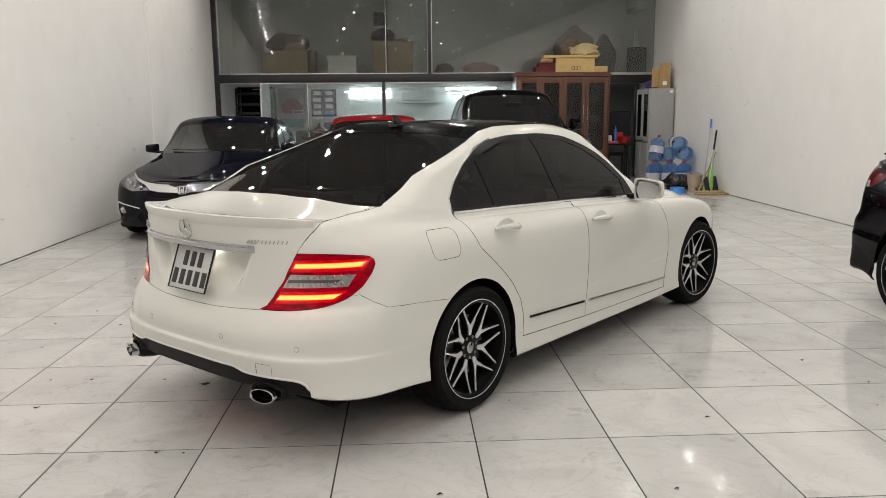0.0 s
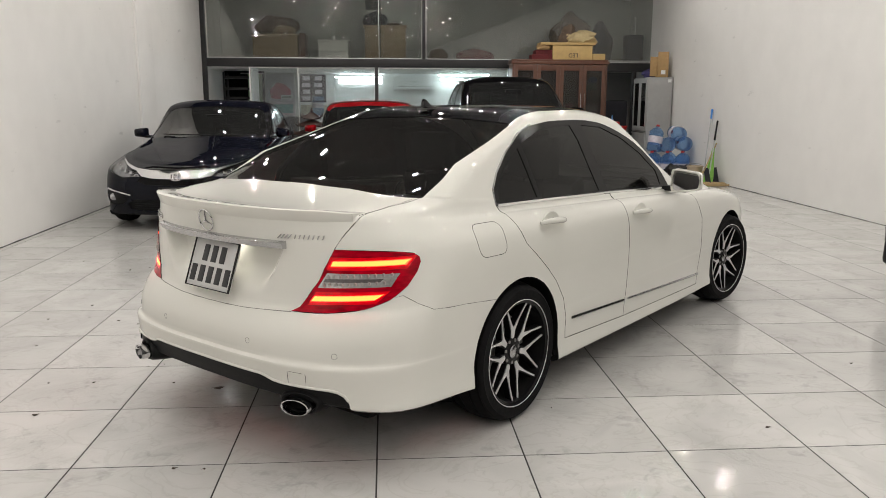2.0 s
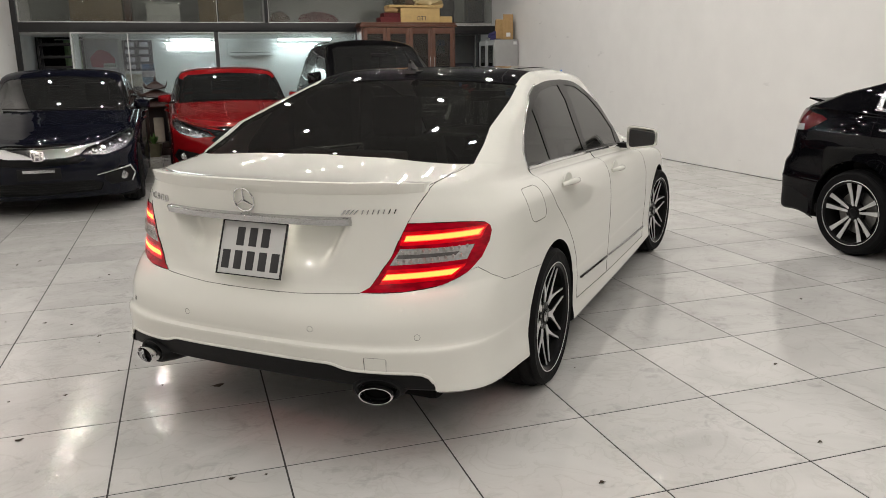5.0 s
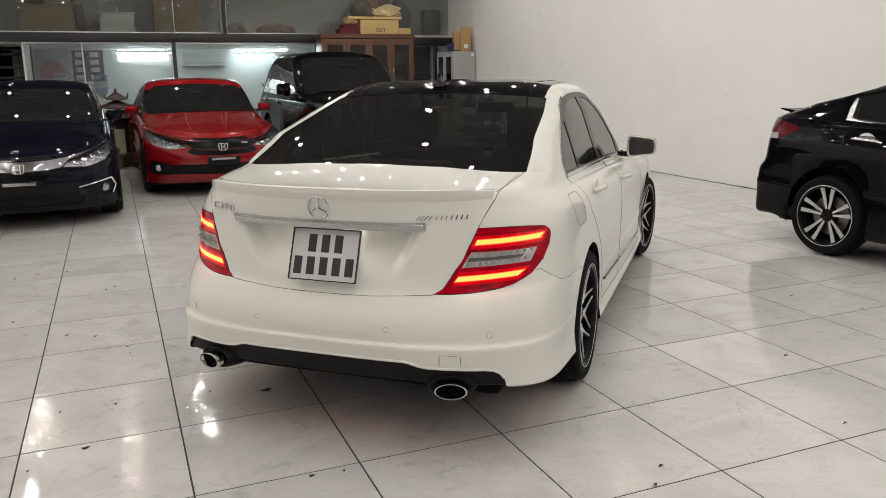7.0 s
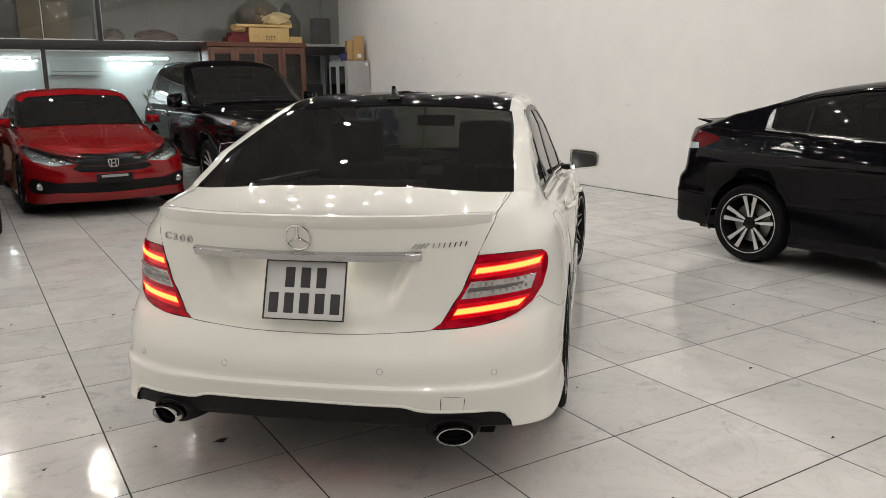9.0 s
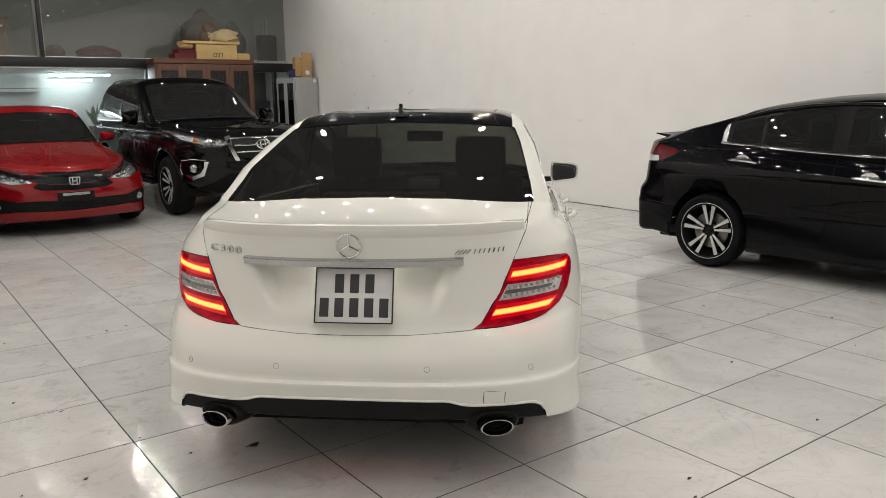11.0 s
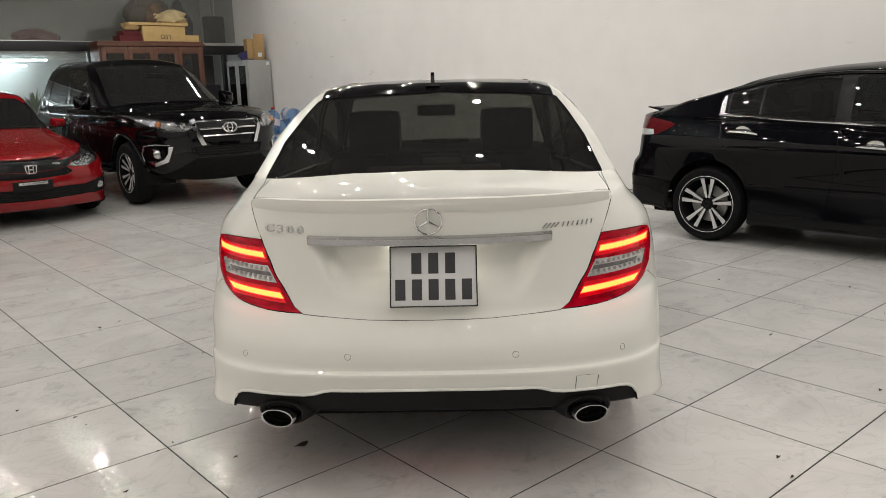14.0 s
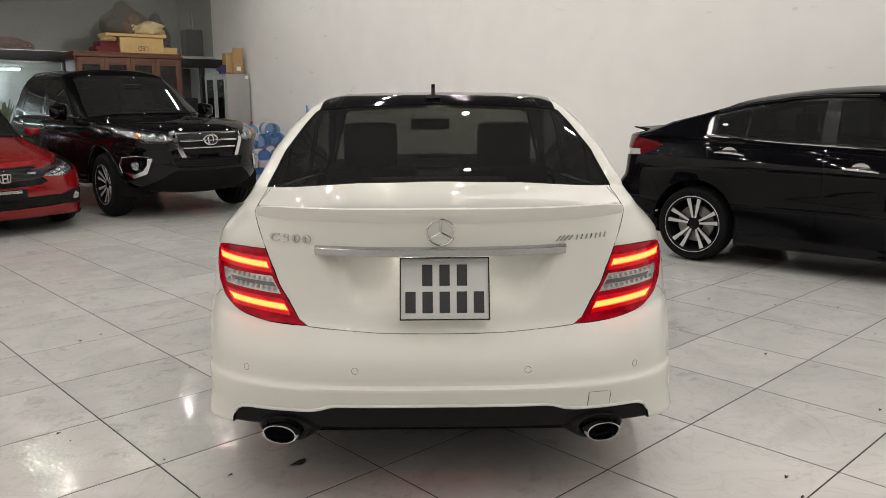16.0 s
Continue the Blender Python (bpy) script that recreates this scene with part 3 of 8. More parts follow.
def office_partition():
    """The black steel frame with the glass of the loft above and of the office below."""
    fr = tagged(empty("glass_partition", pose(0, YB, 0)), "black steel frame with tall glass panes and aluminium edges", "partition", kind="structure")
    for x0, x1, z0, z1 in ((XL, XL + 0.09, 0, ZC), (XL + 0.09, 2.9, 2.08, 2.25), (2.9, XR, 2.02, 2.20), (0.235, 0.300, 2.25, ZC), (-0.76, -0.685, 0, 2.08), (2.05, 2.12, 0, 2.08), (4.72, 4.80, 0, 2.02)):
        part("post" if z1 - z0 > 1 else "beam", box(x0, x1, 0, 0.10, z0, z1, 0.004), M_FRAME, fr)
    # loft panes stand a little out of line with one another
    for x0, x1, z0, z1, turn, m, nm in ((-4.17, -0.62, 2.28, 4.17, 4.0, M_PANE, "loft_pane"), (-0.66, 0.22, 2.28, 4.17, 3.6, M_PANE, "loft_pane"), (0.32, 5.22, 2.27, 4.17, 3.25, M_PANE, "loft_pane"), (-3.32, -2.36, 0.05, 2.05, 6, M_PANE_CLEAR, "office_pane"), (-2.34, -0.77, 0.05, 2.05, -0.8, M_PANE_CLEAR, "office_pane"), (-0.68, 2.04, 0.05, 2.05, 0.5, M_PANE_CLEAR, "office_pane")):
        mx = Matrix.Translation(((x0 + x1) / 2, 0.06 + (0.2 if nm == "loft_pane" else 0), 0)) @ Matrix.Rotation(radians(turn), 4, "Z")
        w = (x1 - x0) / 2
        g = part(nm, box(-w, w, -0.004, 0.004, z0, z1, 0, mx), m, fr, smooth=0)
        g.visible_shadow = False
        part("bottom_edge", box(-w, w, -0.012, 0.012, z0 - 0.02, z0, 0.002, mx), M_ALU, g)
        if nm == "loft_pane":
            part("side_edge", box(-w - 0.012, -w, -0.01, 0.01, z0, z1, 0.002, mx), M_ALU, g)
        else:
            part("top_edge", box(-w, w, -0.012, 0.012, z1, z1 + 0.02, 0.002, mx), M_ALU, g)
            part("side_edge", box(-w - 0.014, -w, -0.012, 0.012, z0, z1, 0.002, mx), M_ALU, g)
            part("side_edge", box(w, w + 0.014, -0.012, 0.012, z0, z1, 0.002, mx), M_ALU, g)
    return fr


office_partition()
rng = random.Random(8)
for nm, x, s in (("joint_west", XL, 1), ("joint_east", XR, -1)):
    pts = [(x + s * 0.002, y, 0.001) for y in np.arange(YF + 0.1, YB, 0.12)]
    structure(nm, tube(pts, [0.004 + 0.006 * rng.random() ** 2 for _ in pts], 6), M_GROUT, "grimy dark joint between wall and floor", "trim")
structure("shelf_edge", box(3.95, 5.05, YB - 0.05, YB - 0.01, 2.205, 2.225, 0.002), M_ALU, "bright metal edge under the loft glass", "trim")


def downlights():
    base = empty("downlight")
    dome = [(0.0, -0.014), (0.014, -0.013), (0.026, -0.009), (0.033, -0.004), (0.036, 0.0)]
    part("lens", lathe(dome, 16, "z"), M_LED, base)
    part("rim", lathe([(0.036, -0.001), (0.042, -0.006), (0.056, -0.004), (0.058, 0.0)], 18, "z"), M_CEIL, base)
    tagged(base, "round domed downlight, lit, on the dark ceiling", "downlight", "ceiling downlights")
    first = True
    for x in (-3.5, -2.2, -0.9, 0.4, 1.7, 3.0, 4.3):
        for j in range(14):
            m = pose(x, 14.65 - 1.45 * j, ZC - 0.001)
            if first:
                base.matrix_world = m
                first = False
            else:
                copy_thing(base, m)


downlights()


# ---- parts that all cars share ----
from mathutils.bvhtree import BVHTree

SEDAN_TAPER = [(-1.1, 0.955), (-0.6, 0.985), (0.2, 1.0), (1.6, 1.0), (2.6, 0.985), (3.7, 0.94)]
WHITE_LOW = [(-1.1, 0.968), (-0.7, 0.985), (-0.35, 1.0), (0.1, 1.0), (1.6, 1.0), (2.6, 0.985), (3.7, 0.94)]
WHITE_HIGH = [(-1.1, 0.972), (-0.6, 0.990), (-0.1, 1.0), (1.6, 1.0), (2.6, 0.985), (3.7, 0.94)]
NO_TAPER = [(-2, 1.0), (4, 1.0)]

M_LENS_RED = mat("red_lamp_lens", (0.075, 0.0008, 0.002), 0.08, coat=0.22, grain=0.12, scale=90, spec=0.1)
M_LENS_LIT = glow("lit_red_lens", (0.125, 0.0006, 0.004), 1.4)
M_LENS_LIT.node_tree.nodes["Principled BSDF"].inputs["Roughness"].default_value = 0.07
M_LENS_LIT.node_tree.nodes["Principled BSDF"].inputs["Specular IOR Level"].default_value = 0.18
M_LED_RED = glow("lit_red_led", (1.0, 0.010, 0.0036), 25.0)
M_LED_CORE = glow("lit_red_led_core", (1.0, 0.034, 0.0064), 25.0)
M_LENS_GLOW = glow("glowing_red_lens", (0.30, 0.0012, 0.004), 1.3)
M_BADGE = mat("badge_chrome", (0.56, 0.56, 0.56), 0.12, metal=1.0)
for m_lens in (M_LENS_LIT, M_LENS_GLOW, M_LED_RED, M_LED_CORE):
    m_lens.node_tree.nodes["Principled BSDF"].inputs["Roughness"].default_value = 0.04


def faceted(m, strength, low, high):
    """The uneven glow of a ribbed reflector behind a lit lens."""
    n, l = m.node_tree.nodes, m.node_tree.links
    tc = n.new("ShaderNodeTexCoord")
    mp = n.new("ShaderNodeMapping")
    mp.inputs["Scale"].default_value = (22, 22, 70)
    l.new(tc.outputs["Object"], mp.inputs["Vector"])
    a = n.new("ShaderNodeTexNoise")
    a.inputs["Scale"].default_value, a.inputs["Detail"].default_value = 1.0, 3
    l.new(mp.outputs[0], a.inputs["Vector"])
    r = n.new("ShaderNodeMapRange")
    r.inputs["From Min"].default_value, r.inputs["From Max"].default_value = 0.3, 0.7
    r.inputs["To Min"].default_value, r.inputs["To Max"].default_value = strength * low, strength * high
    l.new(a.outputs["Fac"], r.inputs["Value"])
    l.new(r.outputs[0], n["Principled BSDF"].inputs["Emission Strength"])


faceted(M_LENS_LIT, 1.4, 0.35, 1.5)
faceted(M_LENS_GLOW, 1.3, 0.6, 1.35)
M_CLEAR = mat("clear_lamp_reflector", (0.62, 0.61, 0.60), 0.18, metal=0.5, coat=1.0, grain=0.2, scale=120)
M_LAMP_GLASS = glass_mat("lamp_glass", (0.86, 0.87, 0.88), 1.5)
M_LAMP_BOWL = mat("lamp_reflector", (0.42, 0.42, 0.43), 0.22, metal=0.9, grain=0.5, scale=70, bump=0.3)
M_SMOKE = mat("smoked_lamp_strip", (0.16, 0.15, 0.15), 0.25, metal=0.4, coat=0.5, grain=0.2, scale=80)
M_SHELF = mat("grey_shelf_and_gap", (0.16, 0.155, 0.145), 0.6, grain=0.1, scale=40)
M_AMBER = mat("amber_lens", (0.5, 0.16, 0.03), 0.2, coat=1.0)
M_WHITEPLASTIC = mat("number_plate_white", (0.56, 0.56, 0.55), 0.4, grain=0.03, scale=20)
M_INK = mat("black_ink", (0.02, 0.02, 0.022), 0.5)
M_MIRROR = mat("mirror_glass", (0.55, 0.55, 0.56), 0.02, metal=1.0)
M_SATIN = mat("satin_silver", (0.52, 0.52, 0.53), 0.25, metal=1.0)
M_CLEARGLASS = glass_mat("windscreen_glass", (0.60, 0.62, 0.58), 1.5)


def letter_mesh(body, size, depth):
    """A letter or figure as a raised bmesh, in the built-in font."""
    txt = bpy.data.curves.new("letters", "FONT")
    txt.body, txt.size, txt.extrude = body, size, depth
    txt.offset = size * 0.012
    txt.align_x, txt.align_y = "CENTER", "CENTER"
    tmp = bpy.data.objects.new("letters_tmp", txt)
    scene.collection.objects.link(tmp)
    me = bpy.data.meshes.new_from_object(tmp.evaluated_get(bpy.context.evaluated_depsgraph_get()))
    bpy.data.objects.remove(tmp)
    bm = bmesh.new()
    bm.from_mesh(me)
    bpy.data.meshes.remove(me)
    for f in bm.faces:
        f.material_index = 0
    return bm


def shell(grid):
    bm = skin(grid)
    bm.normal_update()
    return bm, BVHTree.FromBMesh(bm)


def on_body(tree, a, b, axis, s=1):
    """The body's surface over (a, b), looked at from behind (y), from the front (f), from the side (x) or from above (z)."""
    o, d = {"y": ((a, -6, b), (0, 1, 0)), "f": ((a, 8, b), (0, -1, 0)), "x": ((4 * s, a, b), (-s, 0, 0)), "z": ((a, b, 4), (0, 0, -1))}[axis]
    p, n, _, _ = tree.ray_cast(Vector(o), Vector(d))
    return (p, n) if p is not None else (Vector(o) + Vector(d) * 4, -Vector(d))


def strip_on(tree, pts, axis, r, s=1, proud=0.0, flat=1.0):
    """A rounded strip laid along points on the body."""
    out = []
    for k in range(len(pts) - 1):
        for t in range(6):
            u = t / 6
            out.append([pts[k][q] * (1 - u) + pts[k + 1][q] * u for q in (0, 1)])
    out.append(list(pts[-1]))
    ps = []
    for a, b in out:
        p, n = on_body(tree, a, b, axis, s)
        ps.append(p + n * proud)
    return tube(ps, r, 8)


def wall_tests(s):
    return lambda c, n: c.x * s > 0.25 and abs(n.x) > 0.25


def arches(bm, ys, zc, r):
    for y in ys:
        for s in (1, -1):
            f = cut(bm, circle_poly(y, zc, r), "x", lambda c, n: c.x * s > 0.45 and c.z < zc + r + 0.1)
            bmesh.ops.delete(bm, geom=f, context="FACES")


def seat(name, parent, x, y, z=0.30):
    """A car seat: cushion, back and head restraint."""
    s = part(name, merge(box(x - 0.25, x + 0.25, y, y + 0.5, z, z + 0.18, 0.05), box(x - 0.25, x + 0.25, -0.06, 0.09, 0, 0.62, 0.05, Matrix.Translation((0, y, z + 0.1)) @ Matrix.Rotation(radians(14), 4, "X"))), M_CABIN, parent)
    part("head_restraint", merge(box(x - 0.145, x + 0.145, y - 0.25, y - 0.14, z + 0.70, z + 0.94, 0.054), tube([(x - 0.06, y - 0.19, z + 0.6), (x - 0.06, y - 0.195, z + 0.8)], 0.007, 6), tube([(x + 0.06, y - 0.19, z + 0.6), (x + 0.06, y - 0.195, z + 0.8)], 0.007, 6)), M_CABIN, s)
    return s


def cabin(parent, front, rear, w, z=0.30, dash=1.75, roof=1.3, wheel_side=-1):
    part("cabin_floor", box(-w, w, rear - 0.4, dash + 0.3, z - 0.08, z, 0.02), M_CABIN, parent)
    seat("front_seat", parent, -0.36, front, z)
    seat("front_seat", parent, 0.36, front, z)
    part("rear_seat", merge(box(-0.62, 0.62, rear, rear + 0.5, z, z + 0.2, 0.05), box(-0.62, 0.62, -0.06, 0.08, 0, 0.55, 0.05, Matrix.Translation((0, rear, z + 0.15)) @ Matrix.Rotation(radians(20), 4, "X"))), M_CABIN, parent)
    part("dashboard", merge(box(-w, w, dash - 0.25, dash + 0.25, z + 0.30, z + 0.58, 0.06), box(wheel_side * 0.36 - 0.18, wheel_side * 0.36 + 0.18, dash - 0.25, dash, z + 0.52, z + 0.66, 0.04)), M_CABIN, parent)
    a = radians(24)
    part("steering_wheel", tube([(wheel_side * 0.36 + 0.18 * math.cos(t), dash - 0.38 - 0.18 * math.sin(t) * math.sin(a), z + 0.50 + 0.18 * math.sin(t) * math.cos(a)) for t in [2 * math.pi * k / 24 for k in range(24)]], 0.014, 6, True), M_TRIM, parent)


def side_mirror(parent, x, y, z, s, material, w=0.20, h=0.13, facing=-1):
    """A door mirror on a short stalk; its glass looks to the car's rear."""
    m = Matrix.Translation((x, y, z))
    vs, fs = [], []
    n = 24
    prof = ((0.0, 0.96), (-0.006, 1.0), (0.03, 1.0), (0.07, 0.86), (0.10, 0.6), (0.115, 0.25))
    for d, k in prof:
        for i in range(n):
            a = 2 * math.pi * (i + 0.5) / n
            cx, cz = math.copysign(abs(math.cos(a)) ** 0.32, math.cos(a)), math.copysign(abs(math.sin(a)) ** 0.32, math.sin(a))
            vs.append((w / 2 * cx * k, d, h / 2 * cz * k * (1.0 - 0.16 * cx * s)))
    for j in range(len(prof) - 1):
        for i in range(n):
            fs.append((j * n + i, j * n + (i + 1) % n, (j + 1) * n + (i + 1) % n, (j + 1) * n + i))
    fs.append(tuple((len(prof) - 1) * n + i for i in range(n)))
    bm = shaped(vs, fs)
    bmesh.ops.recalc_face_normals(bm, faces=bm.faces)
    bmesh.ops.transform(bm, matrix=m, verts=bm.verts)
    house = part("door_mirror", bm, material, parent)
    g = shaped([(v[0] * 0.88, 0.016, v[2] * 0.86) for v in vs[:n]], [tuple(range(n))])
    bmesh.ops.recalc_face_normals(g, faces=g.faces)
    bmesh.ops.transform(g, matrix=m @ Matrix.Rotation(radians(7 * s), 4, "Z") @ Matrix.Rotation(radians(-16), 4, "X"), verts=g.verts)
    part("mirror_glass", g, M_MIRROR, house)
    rim = tube([m @ Vector((v[0] * 0.95, -0.002, v[2] * 0.95)) for v in vs[:n]], 0.006, 6, True)
    part("mirror_rim", rim, M_TRIM if material is not M_WHITE else M_WHITE, house)
    part("mirror_stalk", box(-0.09, 0.03, 0.0, 0.06, -0.016, 0.016, 0.012, m @ Matrix.Translation((-s * w * 0.5, 0.02, -h * 0.42)) @ Matrix.Diagonal((s, 1, 1, 1))), M_TRIM, house)
    return house


def door_handle(parent, tree, y, z, s, material, length=0.2):
    p0, n0 = on_body(tree, y, z, "x", s)
    cup = lathe([(0.0, 0.0), (0.05, 0.0012), (0.062, 0.002), (0.064, -0.004)], 28, "x")
    bmesh.ops.transform(cup, matrix=Matrix.Translation(p0 + Vector((0.001 * s, 0, -0.01 if material is M_CHROME else 0))) @ Matrix.Diagonal((s, 1.15, 1.0 if material is M_CHROME else 0.72, 1)), verts=cup.verts)
    pts, rs = [], []
    for k in range(9):
        u = k / 8
        p, n = on_body(tree, y - length / 2 + length * u, z - 0.012 * u, "x", s)
        pts.append(p + n * (0.006 + 0.034 * math.sin(math.pi * min(1, max(0, u))) ** 0.45))
        rs.append(0.010 + 0.005 * math.sin(math.pi * u))
    h = part("door_handle", tube(pts, rs, 10), material, parent)
    part("handle_cup", cup, material, h)
    return h


def gap_line(parent, tree, pts, axis, s=1, r=0.0017, m=M_DARK):
    """A thin line along the gap between two panels, its shade painted in by colour."""
    return part("gap_shade_line", strip_on(tree, pts, axis, r, s, -0.0006), m, parent)


# a plain saloon body, from which the other saloons are drawn out
SALOON_RINGS = [
    (-0.86, 0.40, 3.0, 3.40, 0.4, 2.4, 0.868, [(-0.9, 0.255), (-0.72, 0.232), (-0.36, 0.245), (-0.1, 0.20), (0, 0.18), (3.4, 0.19)], 0),
    (-0.92, 0.46, 3.1, 3.48, 0.55, 2.3, 0.894, [(-0.9, 0.285), (-0.72, 0.252), (-0.36, 0.268), (-0.1, 0.22), (0.3, 0.20), (2.4, 0.19), (3.4, 0.20)], 0),
    (-0.975, 0.50, 3.1, 3.55, 0.6, 2.3, 0.886, [(-0.98, 0.375), (-0.4, 0.31), (0.3, 0.27), (2.3, 0.25), (3.5, 0.30)], 0),
    (-1.018, 0.53, 2.9, 3.60, 0.6, 2.3, 0.884, [(-1.03, 0.470), (0, 0.45), (3.5, 0.46)], 0),
    (-1.026, 0.53, 2.9, 3.60, 0.6, 2.3, 0.886, [(-1.03, 0.490), (0, 0.48), (3.5, 0.48)], 0),
    (-1.020, 0.53, 2.8, 3.60, 0.6, 2.3, 0.882, [(-1.03, 0.510), (0, 0.50), (3.5, 0.50)], 0),
    (-1.010, 0.55, 2.7, 3.585, 0.6, 2.3, 0.880, [(-1.03, 0.60), (0, 0.60), (3.5, 0.58)], 0),
    (-0.975, 0.56, 2.6, 3.56, 0.6, 2.3, 0.880, [(-1.03, 0.635), (0, 0.65), (3.5, 0.64)], 0),
    (-0.955, 0.57, 2.5, 3.53, 0.6, 2.3, 0.880, [(-1.03, 0.66), (0, 0.69), (3.5, 0.68)], 0),
    (-0.945, 0.59, 2.42, 3.47, 0.65, 2.3, 0.878, [(-1.03, 0.78), (0, 0.79), (2.4, 0.76), (3.5, 0.72)], 0),
    (-0.952, 0.61, 2.4, 3.36, 0.75, 2.3, 0.856, [(-1.03, 0.90), (0, 0.895), (2.0, 0.84), (2.8, 0.79), (3.5, 0.74)], 0),
    (-0.968, 0.66, 2.4, 3.25, 0.85, 2.3, 0.818, [(-1.03, 0.985), (-0.3, 0.975), (0.2, 0.965), (1.8, 0.90), (2.8, 0.83), (3.4, 0.755)], 0.02),
    (-0.978, 0.68, 2.4, 3.22, 0.85, 2.3, 0.790, [(-1.03, 1.024), (-0.6, 1.015), (-0.2, 1.00), (0.2, 0.985), (1.8, 0.912), (2.8, 0.84), (3.4, 0.765)], 0.03),
    (-0.93, 0.66, 2.5, 3.15, 0.85, 2.3, 0.772, [(-1.03, 1.016), (-0.6, 1.02), (-0.2, 1.008), (0.2, 0.993), (1.8, 0.92), (2.8, 0.85), (3.4, 0.78)], 0.015),
    (-0.47, 0.33, 3.4, 2.28, 0.50, 2.6, 0.758, [(-0.47, 1.062), (-0.1, 1.03), (0.3, 1.005), (1.8, 0.928), (2.0, 0.935), (2.28, 0.965)], 0.012),
    (-0.44, 0.30, 3.4, 2.24, 0.50, 2.6, 0.753, [(-0.45, 1.075), (-0.1, 1.043), (0.3, 1.017), (1.8, 0.940), (2.0, 0.95), (2.28, 0.98)], 0.012),
    (0.36, 0.06, 3.0, 1.52, 0.25, 3.0, 0.600, [(0.3, 1.330), (0.45, 1.350), (0.6, 1.364), (1.0, 1.366), (1.3, 1.345), (1.55, 1.308)], 0.02),
    (0.40, 0.08, 3.0, 1.44, 0.25, 3.0, 0.555, [(0.3, 1.342), (0.45, 1.368), (0.6, 1.389), (1.0, 1.394), (1.3, 1.374), (1.55, 1.340)], 0.02),
    (0.46, 0.2, 3.0, 1.35, 0.2, 2.8, 0.40, [(0.3, 1.382), (0.6, 1.409), (1.0, 1.414), (1.45, 1.385)], 0.01),
    (0.60, 0.1, 3.0, 1.20, 0.1, 2.8, 0.10, [(0.3, 1.395), (0.6, 1.416), (1.0, 1.422), (1.45, 1.395)], 0.0),
]


